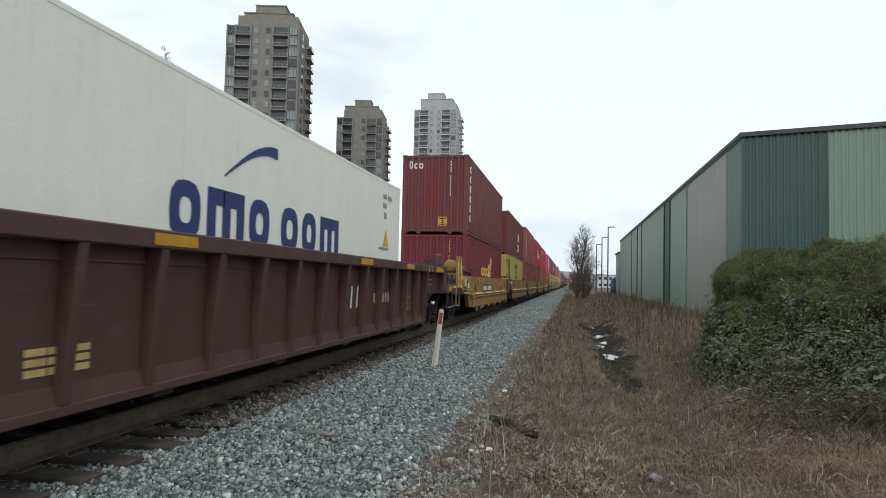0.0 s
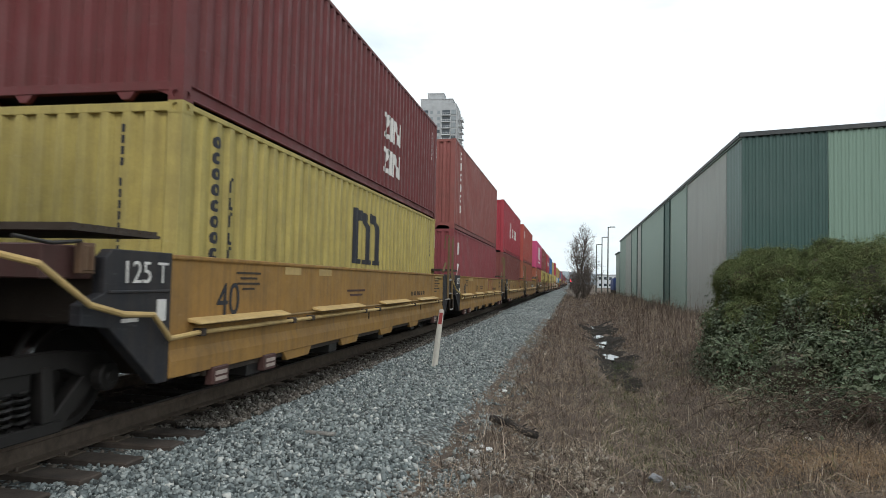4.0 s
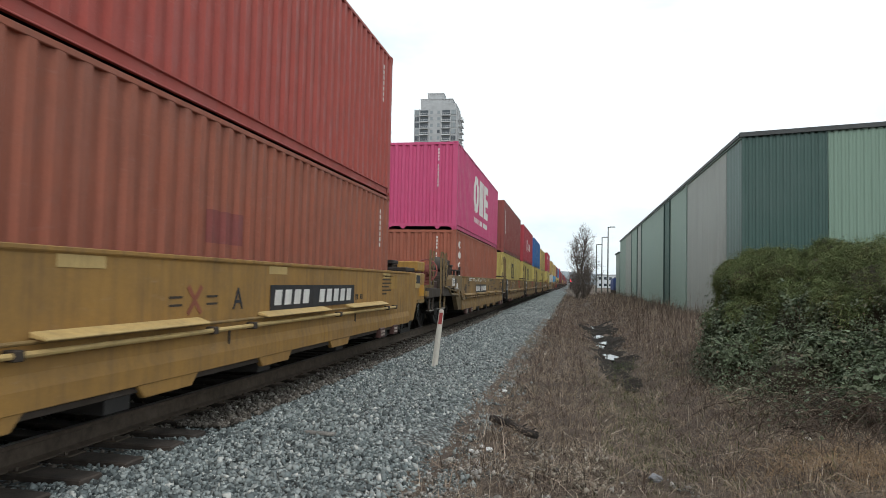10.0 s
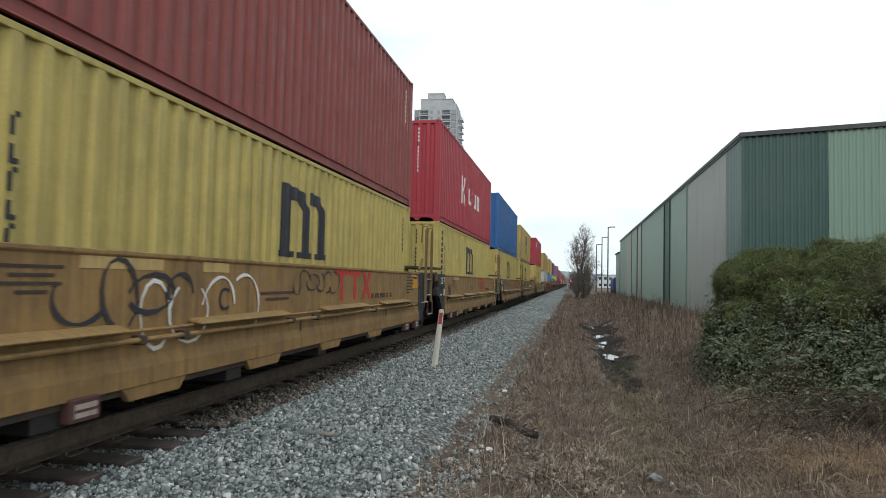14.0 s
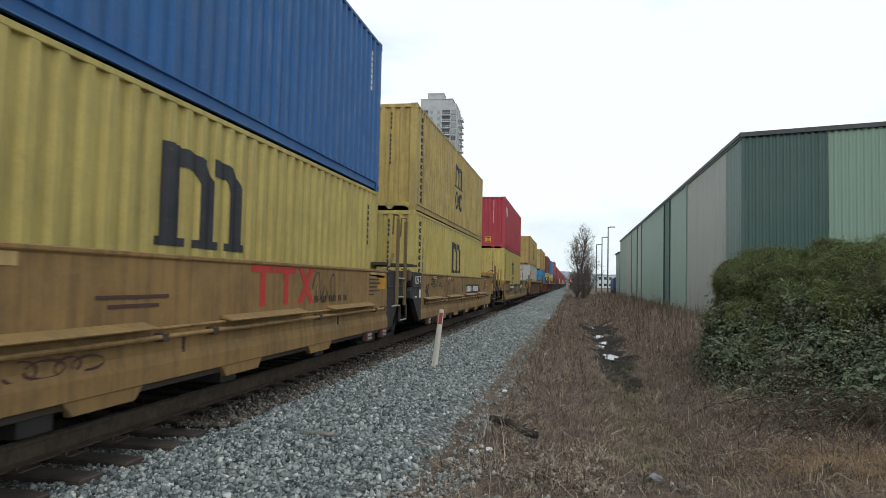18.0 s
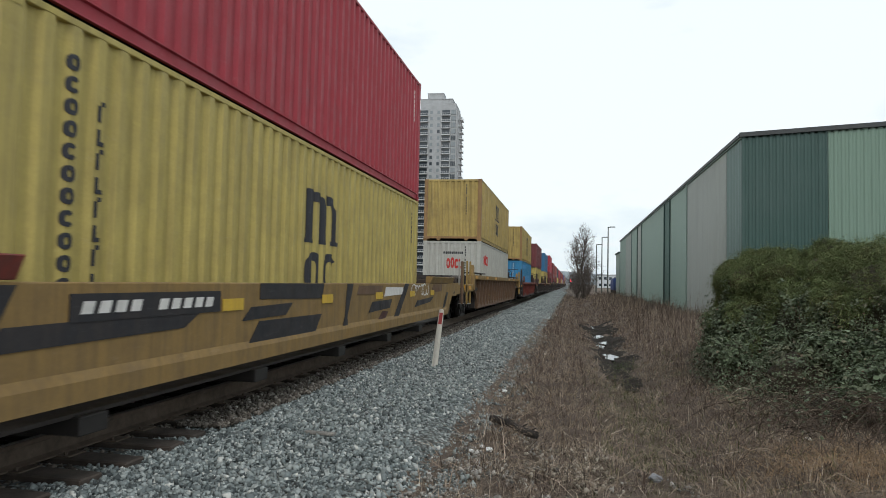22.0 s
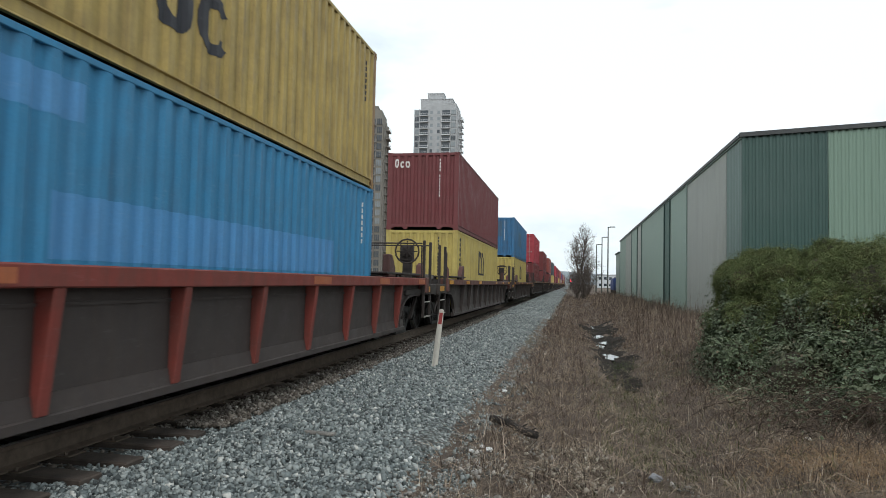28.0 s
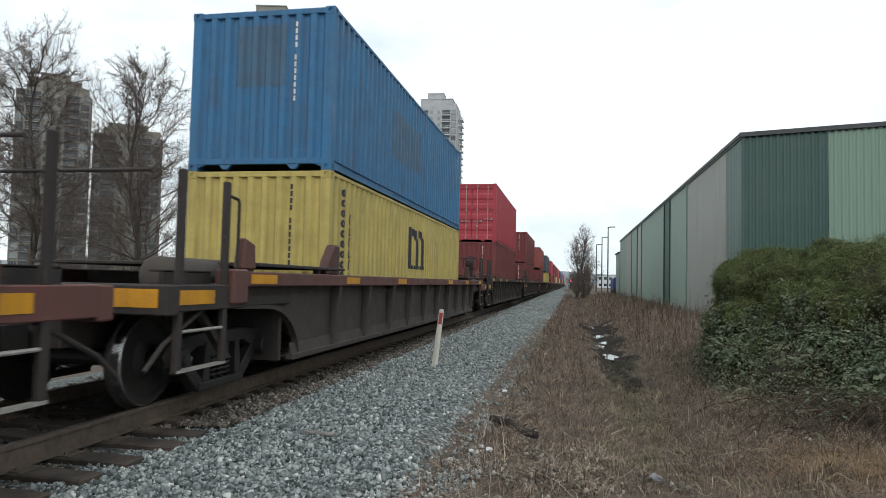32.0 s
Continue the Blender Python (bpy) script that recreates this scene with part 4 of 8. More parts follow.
def lump_points(n, lo, hi, rng):
    out, nor = [], []
    for cx, cy, cz, rx, ry, rz in LUMPS:
        m_ = int(n * (1.5 * rx * rz + 0.35))
        u = rng.normal(size=(m_, 3))
        u /= np.linalg.norm(u, axis=1)[:, None]
        s = rng.uniform(lo, hi, m_)[:, None] * (1 + 0.10 * np.sin(7 * u[:, :1] + 3 * cy) * np.cos(6 * u[:, 2:] + cx))
        p = np.array([cx, cy, cz]) + u * s * np.array([rx, ry, rz])
        k = (lump_depth(p) > 0.86) & (p[:, 2] > -0.5) & (p[:, 1] < cy + 0.75 * ry)
        thin = fbm(p[:, 0] + 0.7 * p[:, 2], p[:, 1] + 1.3 * p[:, 2], 57, 0.75) + 0.6 * fbm(p[:, 0] - p[:, 2], p[:, 1] + 0.6 * p[:, 2], 58, 0.28)
        k &= rng.uniform(0, 1, m_) < np.clip(0.85 + 0.9 * thin, 0.25, 1) * np.clip((p[:, 2] + 0.55) / 1.0, 0.12, 1)
        out.append(p[k])
        nor.append(u[k])
    return np.concatenate(out), np.concatenate(nor)


def leaves(name, p, nor, size, material, parent, label, rng, droop=0.5, wide=0.36, face=0.7):
    n = len(p)
    u = nor * face + np.array([0, 0, 0.8 * face]) + rng.normal(size=(n, 3)) * 0.45
    u /= np.linalg.norm(u, axis=1)[:, None]
    d = rng.normal(size=(n, 3)) * 0.7 + nor * 0.6 + np.array([0, 0, -droop])
    d -= u * np.sum(u * d, axis=1)[:, None]
    d /= np.linalg.norm(d, axis=1)[:, None] + 1e-9
    s = np.cross(d, u)
    L = size[:, None]
    v = np.stack([p, p + 0.45 * L * d + wide * L * s + 0.10 * L * u, p + L * d, p + 0.45 * L * d - wide * L * s + 0.10 * L * u], 1).reshape(-1, 3)
    f = (np.array([[0, 1, 2], [0, 2, 3]])[None] + 4 * np.arange(n)[:, None, None]).reshape(-1, 3)
    return tagged(part(name, array_mesh(name, v, f), material, parent, label), kind="stuff")


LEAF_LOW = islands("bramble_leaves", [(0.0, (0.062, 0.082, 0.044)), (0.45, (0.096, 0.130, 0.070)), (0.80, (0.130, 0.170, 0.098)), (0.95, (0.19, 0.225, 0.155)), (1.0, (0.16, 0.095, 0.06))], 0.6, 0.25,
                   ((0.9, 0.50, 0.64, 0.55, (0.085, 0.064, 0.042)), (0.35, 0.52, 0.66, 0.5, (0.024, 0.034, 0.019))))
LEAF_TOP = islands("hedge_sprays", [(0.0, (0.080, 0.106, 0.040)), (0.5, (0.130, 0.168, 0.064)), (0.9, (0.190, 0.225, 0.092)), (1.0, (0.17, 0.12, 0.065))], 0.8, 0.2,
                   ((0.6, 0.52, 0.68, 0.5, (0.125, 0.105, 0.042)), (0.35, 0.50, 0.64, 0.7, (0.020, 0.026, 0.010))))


def shoots(name, p, nor, count, length, size, material, parent, label, rng, sag, wide, spread=0.5):
    """Leafy shoots: each springs from a point, bows under its weight and carries leaves in pairs along it."""
    n = len(p)
    d = nor * 0.9 + rng.normal(size=(n, 3)) * spread + np.array([0, 0, 0.25])
    d /= np.linalg.norm(d, axis=1)[:, None]
    out_p, out_n, out_s = [], [], []
    tone = rng.uniform(0.7, 1.3, n)
    for k in range(count):
        w = (k + 0.5) / count
        q = p + d * (length * w)[:, None] + np.array([0, 0, -1.0]) * (sag * length * w * w)[:, None] + rng.normal(0, 0.012, (n, 3))
        out_p.append(q)
        out_n.append(d * 0.3 + nor * 0.5 + rng.normal(size=(n, 3)) * 0.35)
        out_s.append(size * (1.1 - 0.5 * w) * tone * rng.uniform(0.8, 1.2, n))
    return leaves(name, np.concatenate(out_p), np.concatenate(out_n), np.concatenate(out_s), material, parent, label, rng, 0.5, wide)


hedge = thing("hedge", "overgrown evergreen hedge of bramble and ivy in front of the warehouse", "hedge")
# dark balls stand in for the shaded inside and dead stems, closing see-through gaps
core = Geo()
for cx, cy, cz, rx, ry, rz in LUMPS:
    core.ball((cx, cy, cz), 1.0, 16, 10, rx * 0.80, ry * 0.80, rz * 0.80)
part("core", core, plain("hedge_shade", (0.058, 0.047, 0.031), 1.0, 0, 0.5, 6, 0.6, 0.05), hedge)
p, nn = lump_points(14000, 0.80, 1.10, hr)
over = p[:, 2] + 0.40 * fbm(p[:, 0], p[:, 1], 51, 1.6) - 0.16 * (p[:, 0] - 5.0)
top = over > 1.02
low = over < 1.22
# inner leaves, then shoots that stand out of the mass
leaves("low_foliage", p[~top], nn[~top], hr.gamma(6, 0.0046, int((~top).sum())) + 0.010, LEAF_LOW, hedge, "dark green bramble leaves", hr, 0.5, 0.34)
pick = low & (hr.uniform(0, 1, len(p)) < np.clip(0.10 + 0.16 * fbm(p[:, 0], p[:, 1] + 2 * p[:, 2], 71, 0.9), 0.01, 0.3) * np.clip((p[:, 2] + 0.45) / 0.8, 0.15, 1))
n_ = int(pick.sum())
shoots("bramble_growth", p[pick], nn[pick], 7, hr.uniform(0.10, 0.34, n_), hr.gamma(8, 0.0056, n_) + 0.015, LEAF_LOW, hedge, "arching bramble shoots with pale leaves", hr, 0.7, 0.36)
# feathery sprays that hang in tassels
n_ = int(top.sum())
tuft = np.repeat(np.arange(n_), 5)
tp_, tn_ = p[top][tuft] + hr.normal(0, 0.026, (5 * n_, 3)), nn[top][tuft]
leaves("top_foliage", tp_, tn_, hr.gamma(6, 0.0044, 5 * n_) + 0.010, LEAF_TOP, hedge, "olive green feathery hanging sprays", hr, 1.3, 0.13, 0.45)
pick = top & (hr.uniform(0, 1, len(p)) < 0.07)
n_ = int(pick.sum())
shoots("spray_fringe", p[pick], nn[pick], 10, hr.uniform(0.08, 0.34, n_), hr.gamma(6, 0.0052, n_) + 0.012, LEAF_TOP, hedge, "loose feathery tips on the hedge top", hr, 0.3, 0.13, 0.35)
# trailing bramble at the foot, thinning into the grass
q = np.stack([hr.uniform(2.4, 8.5, 60000), hr.uniform(7.8, 15.5, 60000), np.zeros(60000)], 1)
near = lump_depth(q + np.array([0, 0, 0.1]))
keep = (near < 2.6) & (fbm(q[:, 0], q[:, 1], 59, 0.8) + 0.5 * fbm(q[:, 0], q[:, 1], 60, 0.3) > 1.1 * (near - 1.35)) & (q[:, 0] > 2.2)
q = q[keep]
q[:, 2] = ground_z(q[:, 0], q[:, 1]) + hr.gamma(2.0, 0.11, len(q))
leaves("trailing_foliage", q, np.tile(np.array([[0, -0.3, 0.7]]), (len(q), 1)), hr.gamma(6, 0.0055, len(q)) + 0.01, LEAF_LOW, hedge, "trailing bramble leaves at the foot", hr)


def tube_net(segs, sides=4):
    """Tapered tubes from rows of (start, end, radius, radius)."""
    A, B = np.array([s[0] for s in segs]), np.array([s[1] for s in segs])
    r0, r1 = np.array([s[2] for s in segs]), np.array([s[3] for s in segs])
    d = B - A
    d /= np.linalg.norm(d, axis=1)[:, None] + 1e-9
    a = np.cross(d, np.where(np.abs(d[:, 2:]) > 0.9, np.array([[1.0, 0, 0]]), np.array([[0, 0, 1.0]])))
    a /= np.linalg.norm(a, axis=1)[:, None] + 1e-9
    b = np.cross(d, a)
    ring = []
    for P0, r in ((A, r0), (B, r1)):
        for k in range(sides):
            t = 2 * np.pi * k / sides
            ring.append(P0 + r[:, None] * (np.cos(t) * a + np.sin(t) * b))
    v = np.stack(ring, 1)
    f = np.array([[k, (k + 1) % sides, sides + (k + 1) % sides, sides + k] for k in range(sides)])
    return v.reshape(-1, 3), (f[None] + 2 * sides * np.arange(len(segs))[:, None, None]).reshape(-1, 4)


BARK = plain("grey_brown_bark", (0.075, 0.062, 0.052), 0.95, 0, 0.4, 4, 0.8, 0.03)
TWIG = islands("winter_twigs", [(0.0, (0.06, 0.048, 0.042)), (0.6, (0.125, 0.10, 0.088)), (1.0, (0.20, 0.165, 0.145))], 0.95)
CATKIN = islands("catkins", [(0.0, (0.055, 0.042, 0.034)), (0.6, (0.11, 0.082, 0.066)), (1.0, (0.19, 0.15, 0.11))], 0.95)


def bare_tree(height, crown, seed, label, group, lift=0.28, limbs=46, twigs=9, catkins=True, thick=1.0, rise=0.55):
    rng = np.random.default_rng(seed)
    t = thing("bare_tree", label, "tree", group)
    trunk, mids, fine, tips = [], [], [], []
    p, n = np.array([0.0, 0, -0.3]), 14
    for i in range(n):
        q = np.array([0.25 * math.sin(i * 0.7 + seed), 0.25 * math.cos(i * 0.5 + seed), height * (i + 1) / n - 0.2])
        r = lambda k: thick * max(0.018 * height * (1 - k / n) ** 0.9, 0.012)
        trunk.append((p, q, r(i), r(i + 1)))
        p = q
    def grow(a, d, L, r, store, steps, sag):
        for j in range(steps):
            d = d + rng.normal(0, 0.14, 3) + np.array([0, 0, sag])
            d /= np.linalg.norm(d)
            b = a + d * L / steps
            store.append((a, b, r * (1 - 0.7 * j / steps), r * (1 - 0.7 * (j + 1) / steps)))
            yield a, d, j / steps
            a = b
        yield a, d, 1.0
    for i in range(limbs):
        u = lift + (0.97 - lift) * (i + rng.uniform(0, 1)) / limbs
        at = trunk[min(n - 1, int(u * n))][0]
        ang = i * 2.4 + rng.uniform(-0.5, 0.5)
        up_ = (u - lift) / (1 - lift)
        L = crown * (0.34 + 0.86 * (1 - up_) ** 0.6 * min(1.0, 0.6 + 2.0 * up_)) * rng.uniform(0.7, 1.2)
        tilt = rise + 0.7 * up_
        d0 = np.array([math.cos(ang), math.sin(ang), tilt])
        for a, d, w in grow(at, d0 / np.linalg.norm(d0), L, thick * 0.0045 * height * (1.1 - 0.8 * u), mids, 5, 0.05):
            for _ in range(2 if w > 0.3 else 0):
                e = d + rng.normal(0, 0.6, 3)
                e /= np.linalg.norm(e)
                for a2, d2, w2 in grow(a, e, L * rng.uniform(0.25, 0.5), thick * 0.0022 * height * (1.2 - 0.8 * w), mids, 3, 0.06):
                    for _ in range(twigs // 3):
                        e2 = d2 + rng.normal(0, 0.55, 3)
                        e2 /= np.linalg.norm(e2)
                        end = a2 + e2 * L * rng.uniform(0.08, 0.22)
                        fine.append((a2, end, 0.007 * thick, 0.003 * thick))
                        tips.append(end)
                        tips.append(a2 + (end - a2) * rng.uniform(0.3, 0.8))
    v, f = tube_net(trunk, 9)
    part("trunk", array_mesh("trunk", v, f, True), BARK, t)
    v, f = tube_net(mids, 4)
    part("limb_frame", array_mesh("limb_frame", v, f, True), BARK, t)
    v, f = tube_net(fine, 3)
    tagged(part("twig_mass", array_mesh("twig_mass", v, f), TWIG, t), kind="stuff")
    if catkins:
        tp = np.array(tips)
        down = np.tile(np.array([[0, 0, -1.0]]), (len(tp), 1))
        leaves("catkin_mass", tp, down, rng.uniform(0.025, 0.085, len(tp)), CATKIN, t, "hanging catkins and old leaves", rng, 1.2)
    return t


TREES = "bare trees behind the track"
t1 = bare_tree(16.2, 4.6, 11, "tall bare winter tree with hanging catkins behind the track", TREES, 0.20, 62, 18, True, 0.9, 0.45)
t1.matrix_basis = pose(-32.6, 35.5, -0.8)
t2 = bare_tree(14.3, 4.0, 12, "bare winter tree with a straight leader behind the track", TREES, 0.18, 60, 18, True, 0.9, 0.45)
t2.matrix_basis = pose(-25.2, 35.0, -0.8)
copy_thing(t1, pose(-40.5, 37.0, -0.8, 0, 0, 130))
t3 = bare_tree(9.5, 4.0, 13, "low bare shrubby tree behind the track", TREES, 0.08, 26, 9, True, 0.6)
t3.matrix_basis = pose(-27.5, 40.0, -0.9)
for a in ((-34.0, 46.0, 40), (-38.0, 44.0, 300), (-43.0, 50.0, 20)):
    copy_thing(t3, pose(a[0], a[1], -0.9, 0, 0, a[2]))
t4 = bare_tree(10.6, 2.6, 14, "bare upright winter tree far beside the track", "bare trees beyond the ditch", 0.10, 56, 9, False, 1.0, 1.5)
t4.matrix_basis = pose(1.75, 104.0, -0.6)
copy_thing(t4, pose(1.0, 112.0, -1.8, 0, 0, 100))
copy_thing(t4, pose(2.9, 118.0, -3.2, 0, 0, 200))
t5 = bare_tree(3.6, 2.4, 15, "thicket of bare brown shrubs", "bare shrubs", 0.02, 34, 6, False, 0.9)
t5.matrix_basis = pose(-26.0, 60.0, -0.9)
shr = random.Random(8)
for k in range(26):
    copy_thing(t5, pose(-20 - shr.uniform(0, 34), 50 + shr.uniform(0, 60), -0.9, 0, 0, shr.uniform(0, 360)))
for k in range(4):
    copy_thing(t5, pose(-0.2 + shr.uniform(0, 4.5), 96 + shr.uniform(0, 40), -0.9, 0, 0, shr.uniform(0, 360)))

# puddles in the ditch
m_water, nt_w, b_w = shader("ditch_water")
b_w.inputs["Base Color"].default_value = (0.03, 0.03, 0.025, 1)
b_w.inputs["Roughness"].default_value = 0.04
bump(nt_w, b_w, noise_tex(nt_w, coords(nt_w, shuffle=False), 3.0, 3), 0.05, 0.01)


def puddle(cx, cy, rx, ry, seed):
    r = random.Random(seed)
    pts = []
    for i in range(28):
        a = 2 * math.pi * i / 28
        s = 1 + 0.22 * math.sin(3 * a + seed) + 0.15 * math.sin(5 * a + 2 * seed) + r.uniform(-0.08, 0.08)
        pts.append((cx + rx * s * math.cos(a), cy + ry * s * math.sin(a)))
    g = Geo().prism("z", pts, -1.06, -0.905)
    return solid("puddle", g, m_water, "shallow standing water in the ditch reflecting the sky", "puddle", "puddles in the ditch")


puddle(1.21, 21.3, 0.20, 0.8, 1)
puddle(0.98, 27.2, 0.34, 2.2, 2)
puddle(1.22, 29.3, 0.20, 0.9, 5)
puddle(1.06, 24.6, 0.13, 0.6, 6)
puddle(0.92, 35.5, 0.24, 1.5, 3)

# litter and a fallen branch
grey_litter = painted("grey_litter", (0.22, 0.23, 0.25), 0.6, 0.2, 0.0, 0.1)
log_r = random.Random(6)
litter = painted("pale_litter", (0.70, 0.72, 0.72), 0.6, 0.1, 0.0, 0.1)
for lx, ly, s, lab in ((-1.46, 6.22, 0.035, "white scrap"), (2.98, 9.34, 0.06, "white scrap"), (-0.82, 7.05, 0.055, "pale crushed scrap"), (-0.90, 7.12, 0.04, "pale crushed scrap"), (-0.97, 6.82, 0.04, "pale blue scrap"), (0.93, 7.75, 0.11, "grey plastic scrap"), (-3.68, 7.39, 0.045, "pale stone"), (-1.0, 10.6, 0.06, "pale scrap")):
    g = Geo().ball((0, 0, 0), s, 8, 5, 1.0, 0.7, 0.4)
    g.v = [tuple(q * log_r.uniform(0.55, 1.25) for q in v) for v in g.v]
    ob = solid("scrap", g, grey_litter if s > 0.1 else litter, lab + " lying on the ground by the track", "litter", "scraps of litter", bevel=0)
    ob.matrix_basis = pose(lx, ly, float(bed_z(lx)) + 0.02 if lx < -1.15 else float(ground_z(lx, ly)) + 0.05, 8, 5, 40 * lx)
br = Geo()
log_at = [Vector((-0.98 + 0.055 * k, 8.55 - 0.047 * k + log_r.uniform(-0.02, 0.02), -0.43 + 0.02 * math.sin(0.5 * k) - 0.004 * k + log_r.uniform(-0.012, 0.012))) for k in range(12)]
BARK_WET = plain("rotten_bark", (0.030, 0.025, 0.022), 1.0, 0, 0.5, 9, 1.0, 0.03)
log = solid("fallen_branch", br.tube(log_at, 0.046, 9), BARK_WET, "dark rotten branch lying in the dry grass", "branch", smooth=True)
for k in (3, 7, 9):
    part("twig", Geo().cyl(log_at[k], log_at[k] + Vector((0.10, -0.06, 0.07)), 0.012, 0.006, 5), BARK_WET, log)
x, y = pr.normal(1.32, 0.14, 500), pr.normal(18.9, 0.5, 500)
blades("green_tuft", x, y, ground_z(x, y) - 0.01, pr.gamma(5, 0.028, 500) + 0.04, pr.uniform(0.006, 0.012, 500), pr.uniform(0.3, 1.4, 500), islands("wet_grass", [(0.0, (0.035, 0.055, 0.016)), (1.0, (0.09, 0.13, 0.04))], 0.8), "bright green grass tuft beside the puddle", pr)
bd = Geo().box(-0.16, 0.16, -0.035, 0.035, 0.0, 0.025)
ob = solid("wood_scrap", bd, plain("grey_wood", (0.20, 0.19, 0.175), 0.9, 0, 0.5, 14, 0.6, 0.01), "weathered strip of wood on the ballast", "wood", bevel=0.004)
ob.matrix_basis = pose(-2.42, 6.35, -0.235, 0, 0, -4)

# ---- shipping containers ----
P = {k: painted("container_" + k, c, **o) for k, c, o in (
    ("maroon", (0.165, 0.014, 0.030), dict(dirt=0.2)), ("brown_red", (0.255, 0.058, 0.050), {}), ("rusty_yellow", (0.30, 0.17, 0.065), dict(dirt=0.5, rust=0.8)), ("dark_red", (0.155, 0.026, 0.028), {}),
    ("red", (0.365, 0.034, 0.052), dict(dirt=0.2)), ("plum", (0.155, 0.034, 0.038), dict(dirt=0.25)), ("umber_red", (0.205, 0.056, 0.050), {}), ("scraped_red", (0.20, 0.026, 0.026), {}), ("faded_red", (0.270, 0.080, 0.070), {}), ("rose_red", (0.255, 0.050, 0.060), {}), ("orange_red", (0.40, 0.072, 0.056), dict(dirt=0.22)), ("rust_orange", (0.335, 0.098, 0.056), {}),
    ("pink", (0.54, 0.070, 0.185), dict(dirt=0.12, rust=0.08)), ("yellow", (0.485, 0.388, 0.115), dict(dirt=0.36, rust=0.4)), ("old_yellow", (0.455, 0.335, 0.105), dict(dirt=0.55, rust=0.6)),
    ("blue", (0.018, 0.115, 0.325), dict(dirt=0.25)), ("sky_blue", (0.030, 0.215, 0.410), dict(dirt=0.25)), ("teal_blue", (0.03, 0.16, 0.33), dict(dirt=0.45)),
    ("grey", (0.44, 0.44, 0.40), dict(dirt=0.25)), ("white", (0.87, 0.86, 0.78), dict(dirt=0.07, rust=0.05)), ("slate", (0.06, 0.075, 0.09), {}), ("pale_blue", (0.07, 0.26, 0.52), dict(dirt=0.15)), ("dull_blue", (0.05, 0.13, 0.22), dict(dirt=0.4)))}
CL, CW = 12.192, 1.219
SHAPES = {}


def casting():
    """A corner casting with an oval hole in two faces; its outer corner looks to +x and -y."""
    g = Geo()
    x0, x1, y0, y1, z0, z1 = -0.162, 0.0, 0.0, 0.178, 0.0, 0.118
    g.box(x0, x1 - 0.02, y0 + 0.02, y1, z0, z1)
    for axis in ("y", "x"):
        lo, hi = (x0, x1) if axis == "y" else (y0, y1)
        cu, cv = (lo + hi) / 2, 0.059
        oval = [(cu + 0.034 * math.cos(a), cv + 0.040 * math.sin(a)) for a in [math.pi * k / 4 for k in range(8)]]
        rim = [(hi, cv), (hi, z1), (cu, z1), (lo, z1), (lo, cv), (lo, z0), (cu, z0), (hi, z0)]
        def at(p, d):
            return (p[0], d, p[1]) if axis == "y" else (-d, p[0], p[1])
        vs = [at(p, 0.0) for p in rim] + [at(p, 0.0) for p in oval] + [at(p, 0.018) for p in oval]
        g.add(vs, [(i, (i + 1) % 8, 8 + (i + 1) % 8, 8 + i) for i in range(8)] + [(8 + i, 8 + (i + 1) % 8, 16 + (i + 1) % 8, 16 + i) for i in range(8)])
    return g


